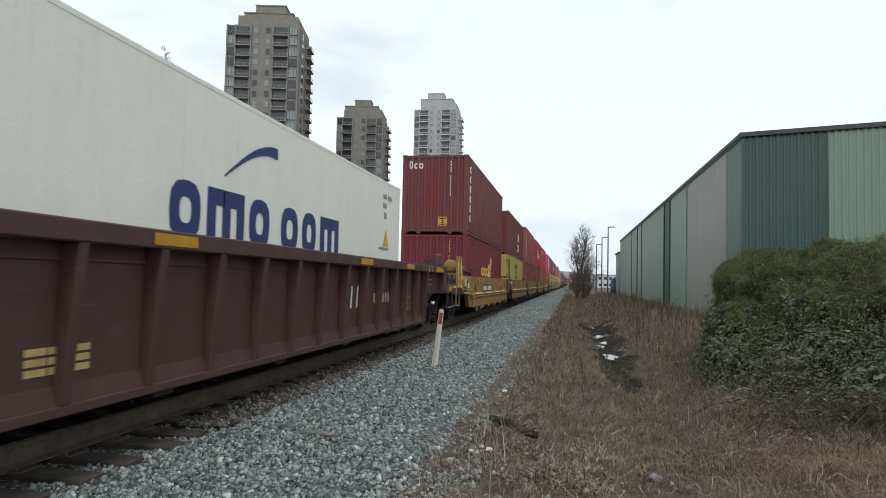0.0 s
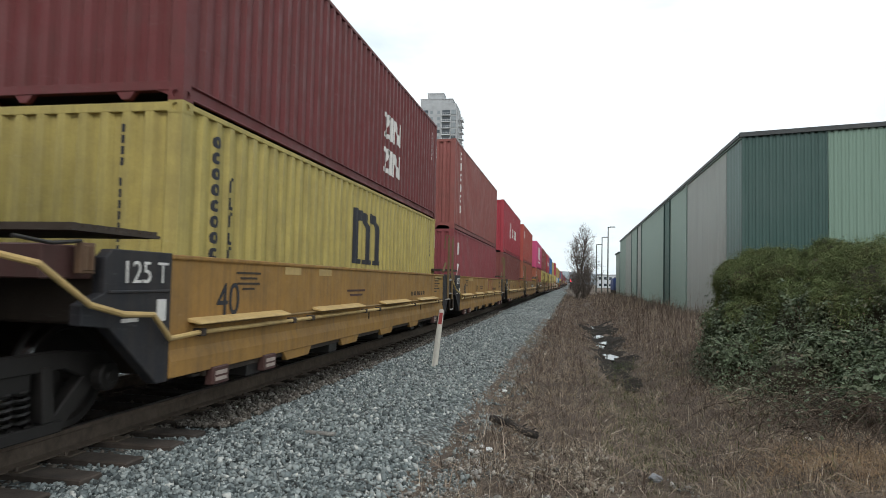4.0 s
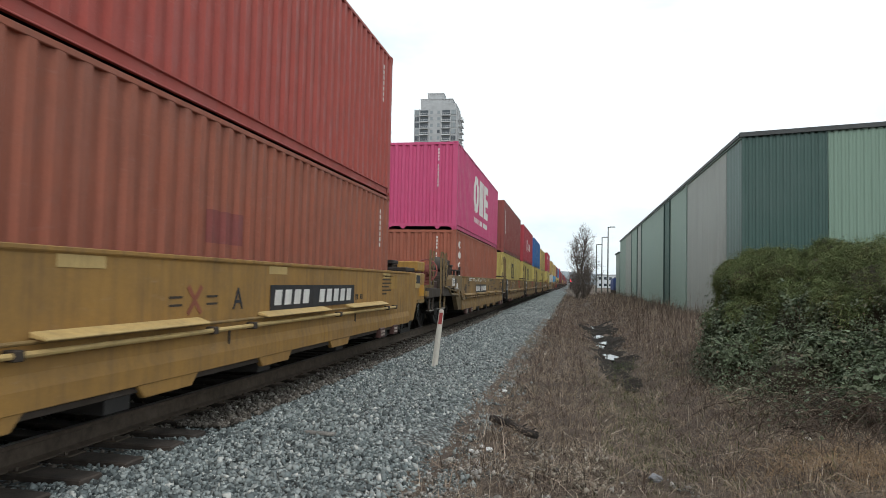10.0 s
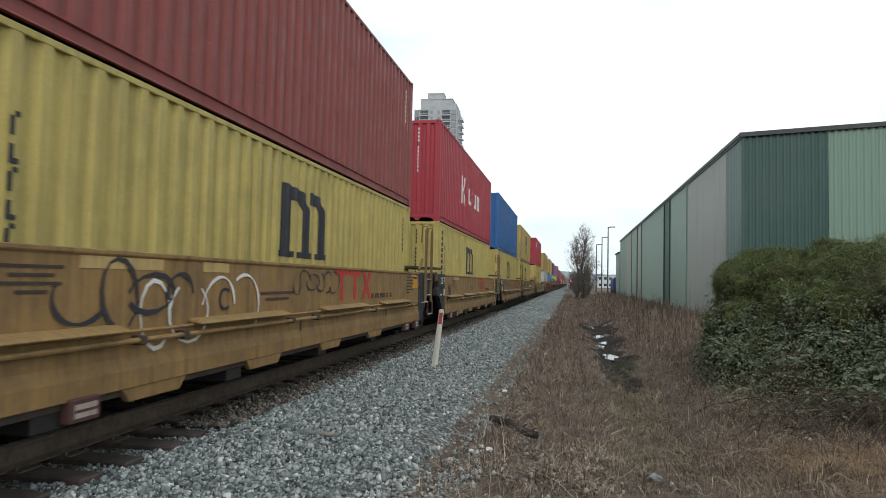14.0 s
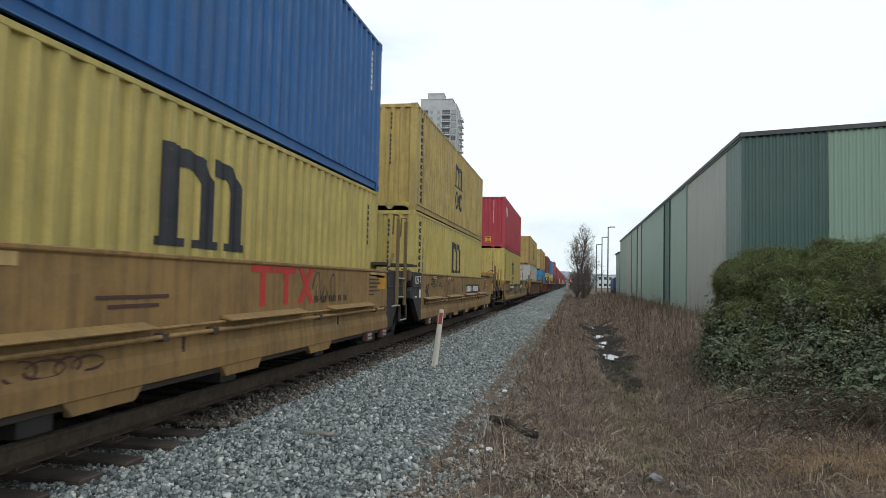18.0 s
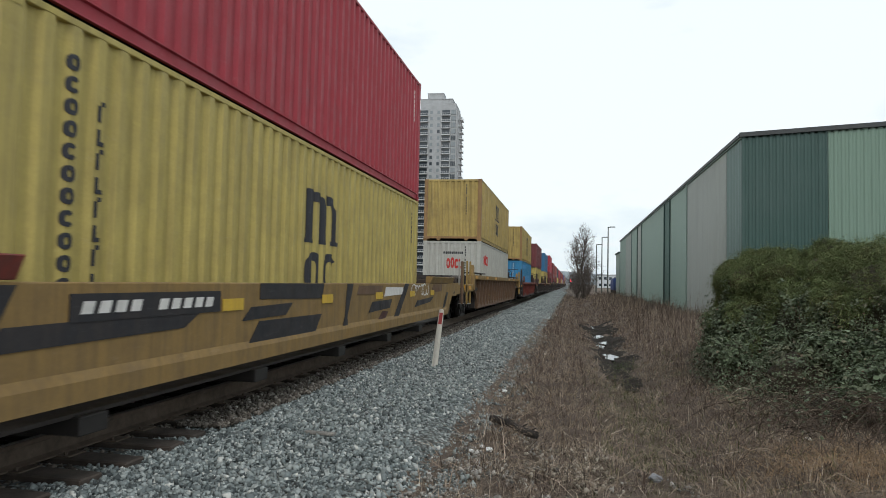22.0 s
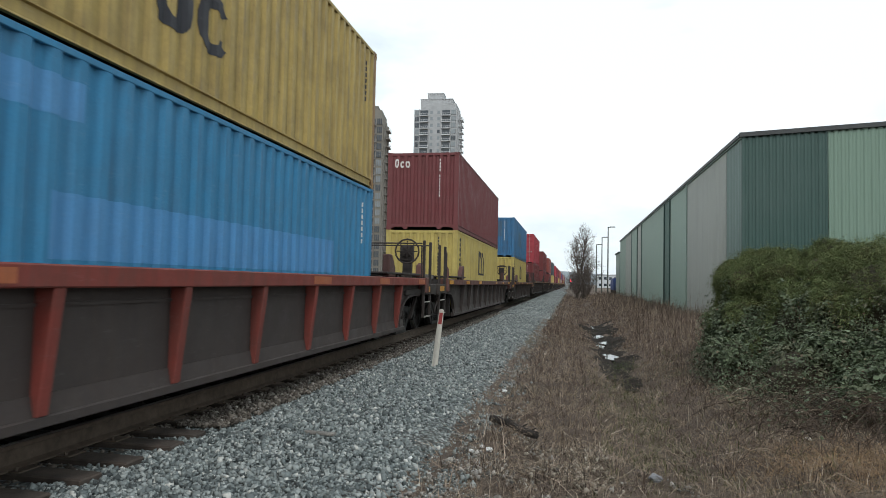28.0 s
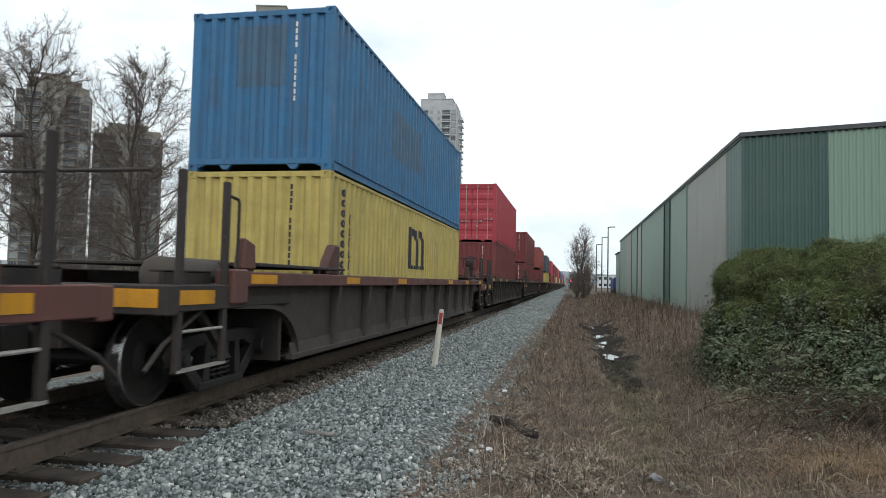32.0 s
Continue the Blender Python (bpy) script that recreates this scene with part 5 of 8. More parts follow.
def container_shapes(h):
    if h in SHAPES:
        return SHAPES[h]
    s = {}
    top, low = h - 0.06, 0.165
    s["side_wall"] = Geo().sheet("z", [(1.212 - d, y) for y, d in wave(0.15, CL - 0.15, 0.278, 0.040)], low, top).mesh("side_wall")
    s["flat_wall"] = Geo().box(1.18, 1.212, 0.15, CL - 0.15, low, top).mesh("side_wall")
    s["end_wall"] = Geo().sheet("z", [(x, 0.012 + d) for x, d in wave(-1.10, 1.10, 0.245, 0.046)], low + 0.02, top - 0.02).mesh("end_wall")
    s["roof"] = Geo().sheet("x", [(y, h - 0.012 - d) for y, d in wave(0.2, CL - 0.2, 0.42, 0.02)], -1.17, 1.17).mesh("roof")
    s["base"] = Geo().box(-1.16, 1.16, 0.12, CL - 0.12, 0.13, 0.17).mesh("base")
    s["top_rail"] = Geo().box(1.155, 1.216, 0.16, CL - 0.16, top - 0.005, h - 0.008).mesh("top_rail", 0.006)
    s["bottom_rail"] = Geo().prism("y", [(1.170, 0.03), (1.214, 0.03), (1.214, 0.04), (1.190, 0.055), (1.190, 0.155), (1.217, 0.165), (1.217, 0.178), (1.170, 0.178)], 0.16, CL - 0.16).mesh("bottom_rail")
    s["corner_post"] = Geo().prism("z", [(1.06, 0.006), (1.214, 0.006), (1.214, 0.152), (1.16, 0.152), (1.15, 0.06), (1.06, 0.06)], 0.10, h - 0.10).mesh("corner_post", 0.005)
    s["corner_casting"] = casting().mesh("corner_casting")
    s["end_header"] = Geo().box(-1.08, 1.08, 0.010, 0.075, top - 0.04, h - 0.010).mesh("end_header", 0.006)
    s["end_sill"] = Geo().box(-1.08, 1.08, 0.012, 0.11, 0.10, 0.19).prism("y", [(-0.62, 0.02), (-0.54, 0.02), (-0.47, 0.10), (-0.69, 0.10)], 0.02, 0.09).prism(
        "y", [(0.54, 0.02), (0.62, 0.02), (0.69, 0.10), (0.47, 0.10)], 0.02, 0.09).prism("y", [(-1.08, 0.04), (-0.92, 0.10), (-1.08, 0.10)], 0.02, 0.09).prism(
        "y", [(1.08, 0.04), (1.08, 0.10), (0.92, 0.10)], 0.02, 0.09).mesh("end_sill", 0.004)
    s["door"] = Geo().sheet("x", [(0.03 + d, z) for z, d in wave(0.20, h - 0.12, (h - 0.32) / 5, 0.03)], 0.02, 1.06).box(0.008, 0.02, 0.02, 0.06, 0.19, h - 0.1).box(
        1.04, 1.07, 0.02, 0.06, 0.19, h - 0.1).box(0.008, 1.07, 0.02, 0.06, h - 0.13, h - 0.10).box(0.008, 1.07, 0.02, 0.06, 0.19, 0.22).mesh("door")
    s["lock_rod"] = Geo().cyl((0, 0, 0.14), (0, 0, h - 0.09), 0.017, n=8).box(-0.04, 0.04, -0.02, 0.05, 0.16, 0.22).box(-0.04, 0.04, -0.02, 0.05, h - 0.17, h - 0.11).box(
        -0.035, 0.035, -0.02, 0.045, 0.75, 0.83).box(-0.035, 0.035, -0.02, 0.045, 1.55, 1.62).mesh("lock_rod")
    s["door_handle"] = Geo().box(0.0, 0.42, -0.02, 0.0, -0.018, 0.018).box(0.38, 0.44, -0.03, 0.02, -0.05, 0.05).mesh("door_handle", 0.004)
    SHAPES[h] = s
    return s


def bars(n, w, h, gap, axis_down=True):
    """A row of plain bars that stands for a line of characters, in the x-z plane, starting at the origin."""
    g = Geo()
    for i in range(n):
        k = i * (h + gap) if axis_down else i * (w + gap)
        if axis_down:
            g.box(0, w, -0.004, 0, -k - h, -k)
        else:
            g.box(k, k + w, -0.004, 0, 0, h)
    return g


ID_BARS = bars(4, 0.042, 0.078, 0.032).mesh("id_bars")
ID_BARS7 = bars(7, 0.042, 0.078, 0.032).mesh("id_bars")
ROW_BARS = bars(10, 0.055, 0.10, 0.03, False).mesh("row_bars")
CAUTION = Geo().box(-0.16, 0.16, -0.003, 0, -0.16, 0.16).mesh("caution_sticker")
CAUTION_TEXT = Geo().box(-0.12, 0.12, -0.006, 0, 0.08, 0.12).box(-0.05, 0.05, -0.006, 0, 0.01, 0.05).box(-0.06, 0.06, -0.006, 0, -0.06, -0.02).box(-0.12, 0.12, -0.006, 0, -0.13, -0.09).mesh("caution_bars")
TRIANGLE = Geo().prism("y", [(-0.11, -0.09), (0.11, -0.09), (0.0, 0.12)], -0.003, 0.0).mesh("warning_triangle")


def side_m(y, z):
    """A mark on the side that looks to the camera: x of the mark runs along the train, away from its front."""
    return Matrix(((0, -1, 0, 1.216), (1, 0, 0, y), (0, 0, 1, z), (0, 0, 0, 1)))


def tri_uprights(s):
    """The shipping line's dark mark: three thick uprights under two round shoulders, on feet."""
    g = Geo()
    def arch(x0, x1):
        pts = [(x1, 0.0), (x1 - 0.17 * s, 0.0), (x1 - 0.17 * s, 0.55 * s), (x1 - 0.22 * s, 0.68 * s), (x0, 0.68 * s), (x0, 0.86 * s), (x1 - 0.25 * s, 0.86 * s), (x1 - 0.08 * s, 0.80 * s), (x1, 0.62 * s)]
        g.prism("y", [(a, b) for a, b in pts], -0.004, 0.0)
    g.box(0.0, 0.19 * s, -0.004, 0.0, 0.0, 0.88 * s)
    arch(0.19 * s, 0.58 * s)
    arch(0.58 * s, 0.97 * s)
    for x in (-0.05, 0.36, 0.75):
        g.box(x * s, (x + 0.28) * s, -0.004, 0.0, -0.08 * s, 0.0)
    return g


def blob(g, x, z, w, h, cut=0.25):
    """A plain block with chamfered corners."""
    c = cut * min(w, h)
    g.prism("y", [(x + c, z), (x + w - c, z), (x + w, z + c), (x + w, z + h - c), (x + w - c, z + h), (x + c, z + h), (x, z + h - c), (x, z + c)], -0.004, 0.0)


def ring_block(g, x, z, w, h, t, gap=False):
    """A hollow rounded block; with gap, its far side is open."""
    n, cx, cz = 16, x + w / 2, z + h / 2

    def rim(a, rx, rz):
        c, q = math.cos(a), math.sin(a)
        k = (abs(c) ** 3 + abs(q) ** 3) ** (-1 / 3)
        return (cx + rx * k * c, cz + rz * k * q)

    for i in range(n):
        a0, a1 = 2 * math.pi * (i - 0.5) / n, 2 * math.pi * (i + 0.5) / n
        if gap and i in (0, 1, n - 1):
            continue
        g.prism("y", [rim(a0, w / 2, h / 2), rim(a1, w / 2, h / 2), rim(a1, w / 2 - t, h / 2 - t), rim(a0, w / 2 - t, h / 2 - t)], -0.004, 0.0)


def peaks(g, x, z, w, h, t, n):
    """Slanted strokes, n of them, of thickness t."""
    for i in range(n):
        a, b = (0, h) if i % 2 == 0 else (h, 0)
        x0, x1 = x + i * w / n, x + (i + 1) * w / n
        g.prism("y", [(x0 - t / 2, z + a), (x0 + t / 2, z + a), (x1 + t / 2, z + b), (x1 - t / 2, z + b)], -0.004, 0.0)


SIDE_WAVE = np.array(wave(0.15, CL - 0.15, 0.278, 0.040))
END_WAVE = np.array(wave(-1.10, 1.10, 0.245, 0.046))
CONFORMED = {}


def conform(me, at, line, key, scale=1.0):
    """A flat mark laid over the corrugations: cut at each fold and pressed into the troughs."""
    key = (key, round(at, 3), round(scale, 3))
    if key in CONFORMED:
        return CONFORMED[key]
    bm = bmesh.new()
    bm.from_mesh(me)
    bmesh.ops.remove_doubles(bm, verts=bm.verts, dist=0.0004)
    for v in bm.verts:
        v.co.x *= scale
    xs = [v.co.x for v in bm.verts]
    lo, hi = at + min(xs), at + max(xs)
    for b in line[:, 0]:
        if lo < b < hi:
            bmesh.ops.bisect_plane(bm, geom=bm.verts[:] + bm.edges[:] + bm.faces[:], plane_co=(b - at, 0, 0), plane_no=(1, 0, 0))
    for v in bm.verts:
        v.co.y += float(np.interp(at + v.co.x, line[:, 0], line[:, 1]))
    out = bpy.data.meshes.new("marking")
    bm.to_mesh(out)
    bm.free()
    out.materials.append(None)
    CONFORMED[key] = out
    return out


PIECES = {}


def pieces(me):
    """The separate pieces of a mark: one mesh for each large piece, and one for all the small ones together."""
    if me.name in PIECES:
        return PIECES[me.name]
    owner = list(range(len(me.vertices)))

    def root(i):
        while owner[i] != i:
            owner[i] = owner[owner[i]]
            i = owner[i]
        return i

    for p in me.polygons:
        r = root(p.vertices[0])
        for i in p.vertices[1:]:
            owner[root(i)] = r
    groups = {}
    for p in me.polygons:
        groups.setdefault(root(p.vertices[0]), []).append(tuple(p.vertices))
    co = [tuple(v.co) for v in me.vertices]
    large, small = [], Geo()
    for faces in groups.values():
        used = sorted({i for f in faces for i in f})
        at = {i: k for k, i in enumerate(used)}
        vs, fs = [co[i] for i in used], [tuple(at[i] for i in f) for f in faces]
        if max(max(v[k] for v in vs) - min(v[k] for v in vs) for k in (0, 2)) > 0.22:
            large.append(Geo().add(vs, fs).mesh("marking"))
        else:
            small.add(vs, fs)
    PIECES[me.name] = (large, small.mesh("small_marking") if small.v else None)
    return PIECES[me.name]


def lay(me, mat, c, label, m):
    large, small = pieces(me)
    for q in large:
        part("marking", q, mat, c, label, m)
    if small:
        tagged(part("small_marking", small, mat, c, label, m), kind="stuff")


def side_patch(c, h, y0, y1, z0, z1, paint, slant=0.0):
    """A repainted area on the near side, following the folds."""
    pts = [(y0, float(np.interp(y0, *SIDE_WAVE.T)))] + [(a, d) for a, d in SIDE_WAVE if y0 < a < y1] + [(y1, float(np.interp(y1, *SIDE_WAVE.T)))]
    vs = [(1.214 - d, a, z0) for a, d in pts] + [(1.214 - d, a, z1 + slant * (a - y0)) for a, d in pts]
    n = len(pts)
    part("paint_patch", Geo().add(vs, [(i, i + 1, n + i + 1, n + i) for i in range(n - 1)]), P[paint], c, "repainted patch")


def end_patch(c, x0, x1, z0, z1, paint):
    """A repainted area on the near end, following the folds."""
    pts = [(x0, float(np.interp(x0, *END_WAVE.T)))] + [(a, d) for a, d in END_WAVE if x0 < a < x1] + [(x1, float(np.interp(x1, *END_WAVE.T)))]
    vs = [(a, 0.009 + d, z0) for a, d in pts] + [(a, 0.009 + d, z1) for a, d in pts]
    n = len(pts)
    part("paint_patch", Geo().add(vs, [(i, i + 1, n + i + 1, n + i) for i in range(n - 1)]), P[paint], c, "repainted patch")


MARKS = {}


def mark(key):
    if key in MARKS:
        return MARKS[key]
    g = Geo()
    if key == "three_uprights":
        g = tri_uprights(1.15)
    elif key == "three_uprights_small":
        g = tri_uprights(0.95)
        ring_block(g, 0.0, -0.95, 0.42, 0.72, 0.14)
        ring_block(g, 0.52, -0.95, 0.42, 0.72, 0.14, True)
    elif key == "blue_letters":
        for x, w, hollow in ((0.0, 0.53, True), (0.66, 0.77, False), (1.58, 0.52, True), (2.45, 0.53, True), (3.14, 0.50, True), (3.82, 0.79, False)):
            if hollow:
                ring_block(g, x, 0, w, 0.58, 0.16)
            else:
                for k in (0.0, 0.31, 0.62):
                    g.box(x + k, x + k + 0.17, -0.004, 0, 0, 0.58)
                g.box(x + 0.17, x + 0.62, -0.004, 0, 0.40, 0.58)
    elif key == "swoosh":
        up, lo = [], []
        for i in range(17):
            a = i / 16
            x, z = 1.3 * a, 0.42 * math.sin(1.75 * a)
            up.append((x, z + 0.01 + 0.13 * a))
            lo.append((x + 0.02, z))
        for i in range(16):
            g.prism("y", [lo[i], lo[i + 1], up[i + 1], up[i]], -0.004, 0.0)
    elif key == "white_line":
        g.box(0, 0.22, -0.004, 0, 0, 0.95)
        g.prism("y", [(0.26, 0.5), (0.5, 0.95), (0.72, 0.95), (0.5, 0.45), (0.86, 0.0), (0.62, 0.0)], -0.004, 0)
        for x, w in ((1.55, 0.5), (2.3, 0.18), (2.85, 0.6), (3.75, 0.55)):
            g.box(x, x + 0.15, -0.004, 0, 0.15, 0.72)
            if w > 0.2:
                g.box(x + 0.15, x + w, -0.004, 0, 0.15, 0.28)
            if w > 0.52:
                g.box(x + w - 0.15, x + w, -0.004, 0, 0.28, 0.72)
    elif key == "pink_letters":
        ring_block(g, 0, 0, 1.2, 1.42, 0.33)
        for k in (1.45, 1.95, 2.45):
            g.box(k, k + 0.33, -0.004, 0, 0, 1.42)
        g.box(3.05, 3.40, -0.004, 0, 0, 1.42)
        for z in (0, 0.56, 1.12):
            g.box(3.40, 4.2, -0.004, 0, z, z + 0.30)
        for i in range(15):
            if i not in (5, 9):
                g.box(0.05 + 0.275 * i, 0.22 + 0.275 * i, -0.004, 0, -0.42, -0.22)
    elif key == "three_blocks":
        for i in range(3):
            ring_block(g, 0.26 * i, 0, 0.2, 0.22 if i else 0.3, 0.06, i == 1)
    elif key == "zig":
        peaks(g, 0.05, 0, 0.32, 0.45, 0.12, 1); g.box(0, 0.42, -0.004, 0, 0.37, 0.47); g.box(0, 0.42, -0.004, 0, -0.03, 0.07)
        g.box(0.5, 0.62, -0.004, 0, -0.03, 0.47)
        g.box(0.70, 0.82, -0.004, 0, -0.03, 0.47); g.box(1.14, 1.26, -0.004, 0, -0.03, 0.47); g.prism("y", [(0.82, 0.47), (0.82, 0.25), (1.14, -0.03), (1.14, 0.2)], -0.004, 0)
    elif key == "hook":
        g.prism("y", [(0, 0.45), (0.18, 0.6), (0.34, 0.45), (0.22, 0.38), (0.18, 0.45), (0.12, 0.4), (0.2, 0.3), (0.1, 0.2), (0.0, 0.32)], -0.004, 0)
        g.prism("y", [(0.2, 0.0), (0.35, 0.3), (0.46, 0.12), (0.34, 0.0)], -0.004, 0); g.box(0.52, 0.63, -0.004, 0, -0.05, 0.6)
    elif key == "yellow_word":
        for i in range(4):
            ring_block(g, 0.42 * i, 0, 0.36, 0.42, 0.10, i != 1)
        for x, z, w, h in ((1.92, -0.02, 0.27, 0.30), (2.22, -0.02, 0.27, 0.30), (1.92, 0.31, 0.27, 0.30), (2.22, 0.31, 0.27, 0.28)):
            blob(g, x, z, w, h, 0.12)
        g.prism("y", [(2.24, 0.62), (2.52, 0.50), (2.66, 0.66), (2.62, 0.86), (2.44, 0.98), (2.26, 0.88)], -0.004, 0)
    elif key == "white_slab":
        g.prism("y", [(0.0, 0.0), (0.17, 0.02), (0.22, 0.66), (0.06, 0.55)], -0.004, 0)
    elif key == "tall_word":
        for i in range(6):
            ring_block(g, 0, -0.36 * i, 0.26, 0.27, 0.08, i % 2 == 0)
    elif key == "column":
        for i in range(13):
            ring_block(g, 0, -0.168 * i - 0.13, 0.11, 0.125, 0.034, i % 3 == 1)
    elif key == "column_thin":
        for i in range(8):
            g.box(0, 0.035, -0.004, 0, -0.19 * i - 0.13, -0.19 * i)
            g.box(0.035, 0.09, -0.004, 0, -0.19 * i - 0.13 * (i % 2), -0.19 * i + 0.035 - 0.13 * (i % 2))
    elif key == "red_blob":
        ring_block(g, 0, 0, 0.34, 0.42, 0.11); ring_block(g, 0.37, 0.02, 0.32, 0.44, 0.11); ring_block(g, 0.72, 0, 0.34, 0.40, 0.11, True); g.box(1.09, 1.2, -0.004, 0, 0, 0.4); g.box(1.2, 1.36, -0.004, 0, 0, 0.1)
    elif key == "white_patch":
        g.prism("y", [(0.0, 0.06), (0.05, 0.0), (0.27, 0.03), (0.33, 0.12), (0.42, 0.44), (0.28, 0.43), (0.10, 0.41)], -0.004, 0); g.prism("y", [(-0.04, -0.66), (0.10, -0.66), (0.16, -0.5), (0.20, -0.64), (0.22, -0.46), (0.38, -0.27), (0.24, -0.28), (0.09, -0.26)], -0.004, 0)
    elif key == "text_rows":
        for i in range(10):
            if i != 4:
                g.box(0.075 * i, 0.075 * i + 0.045, -0.004, 0, 0, 0.10)
        for i in range(4):
            g.box(0.075 * i, 0.075 * i + 0.045, -0.004, 0, -0.20, -0.10)
        g.box(0.10, 0.28, -0.004, 0, -0.44, -0.30)
        g.box(-0.30, 0.55, -0.004, 0, -1.12, -1.08)
    elif key == "warning":
        g.prism("y", [(0.0, 0.0), (0.40, 0.0), (0.20, 0.34)], -0.004, 0)
    elif key == "small_flag":
        g.box(0, 0.28, -0.004, 0, 0, 0.42)
    elif key == "old_word":
        for i in range(5):
            g.box(0.5 * i, 0.5 * i + 0.36, -0.004, 0, 0, 0.5)
    me = g.mesh("marking")
    MARKS[key] = me
    return me


def shipping_container(paint, h, label, doors=False, ends="id", marks=(), tone="white", post=None, group="shipping containers on the train", m=None, flat=False):
    """A forty-foot box; its origin is the middle of its near end, at the foot. marks: (kind, y, z, material)."""
    c = thing("shipping_container", label, "container", group, m=m)
    s, mt = container_shapes(h), P[paint]
    mp = P[post] if post else mt
    flip = pose(0, CL, 0, 0, 0, 180)
    part("roof", s["roof"], mt, c)
    part("base", s["base"], M["black"], c)
    for q in (Matrix(), flip):
        part("side_wall", s["flat_wall"] if flat else s["side_wall"], mt, c, m=q)
        part("top_rail", s["top_rail"], mt, c, m=q)
        part("bottom_rail", s["bottom_rail"], mt, c, m=q)
        part("end_header", s["end_header"], mt, c, m=q)
        part("end_sill", s["end_sill"], mp, c, m=q)
        for mx in (Matrix(), Matrix.Diagonal((-1, 1, 1, 1))):
            part("corner_post", s["corner_post"], mp, c, m=q @ mx)
            for z in (0.0, h - 0.118):
                part("corner_casting", s["corner_casting"], mp, c, m=q @ mx @ pose(1.219, 0, z))
    for q, is_door in ((Matrix(), doors), (flip, not doors)):
        if not is_door:
            part("end_wall", s["end_wall"], mt, c, m=q)
            continue
        for k, mx in ((0, Matrix()), (1, Matrix.Diagonal((-1, 1, 1, 1)))):
            d = part("door", s["door"], mt, c, m=q @ mx)
            for x in (0.28, 0.80):
                part("lock_rod", s["lock_rod"], M["galv"], d, m=pose(x, -0.012, 0))
                part("door_handle", s["door_handle"], M["galv"], d, m=pose(x - 0.2, -0.02, 1.02 if x < 0.5 else 1.12))
    t = M[tone]

    def end_mark(name, me, mat, label, x, z, key, scale=1.0):
        return part(name, conform(me, x, END_WAVE, key, scale), mat, c, label, pose(x, 0.009, z))

    def end_rows(me, mat, label, x, z, key, scale=1.0):
        lay(conform(me, x, END_WAVE, key, scale), mat, c, label, pose(x, 0.009, z))

    if ends:
        end_rows(ID_BARS, t, "column of small plain bars", 0.56, h - 0.22, "id4")
        end_rows(ID_BARS7, t, "column of small plain bars", 0.55, h - 0.75, "id7")
    if "s" in ends:
        st = end_mark("sticker", CAUTION, M["yellow_mark"], "square yellow caution sticker", 0.30, 0.48, "caution")
        part("sticker_bars", conform(CAUTION_TEXT, 0.30, END_WAVE, "caution_text"), M["dk_mark"], st)
    if "t" in ends:
        end_mark("sticker", TRIANGLE, M["yellow_mark"], "yellow warning triangle", -0.22, h - 0.50, "triangle")
    if "x" in ends:
        end_rows(mark("three_blocks"), t, "three plain pale blocks", -0.98, h - 0.50, "three_blocks", 0.72)
    if "o" in ends:
        end_rows(mark("red_blob"), M["red_mark"], "red rounded blocks", -0.22, 1.45, "red_blob", 0.48)
        end_rows(ROW_BARS, M["dk_mark"], "row of small dark bars", -0.35, 2.05, "row_bars")
    line = SIDE_WAVE * np.array([1.0, 0.0]) if flat else SIDE_WAVE
    tag = "f" if flat else ""
    if not flat:
        lay(conform(ID_BARS7, CL - 0.55, line, "id7s" + tag), t, c, "column of small plain bars", side_m(CL - 0.55, h - 0.3))
    for kind, y, z, mat, *sc in marks:
        q = side_m(y, z)
        if sc:
            q = q @ Matrix.Diagonal((1, 1, sc[1], 1))
        lay(conform(mark(kind), y, line, kind + tag, sc[0] if sc else 1.0), M[mat], c, "plain painted mark", q)
    return c


def far_container(paint, h, label, doors, m):
    """The same box for the far part of the train, in fewer pieces."""
    c = thing("shipping_container", label, "container", "shipping containers on the train", m=m)
    s, mt = container_shapes(h), P[paint]
    flip = pose(0, CL, 0, 0, 0, 180)
    part("roof", s["roof"], mt, c)
    part("base", s["base"], M["black"], c)
    for q in (Matrix(), flip):
        part("side_wall", s["side_wall"], mt, c, m=q)
        part("top_rail", s["top_rail"], mt, c, m=q)
        part("bottom_rail", s["bottom_rail"], mt, c, m=q)
        part("end_wall", s["end_wall"], mt, c, m=q)
        for mx in (Matrix(), Matrix.Diagonal((-1, 1, 1, 1))):
            part("corner_post", s["corner_post"], mt, c, m=q @ mx)
    return c

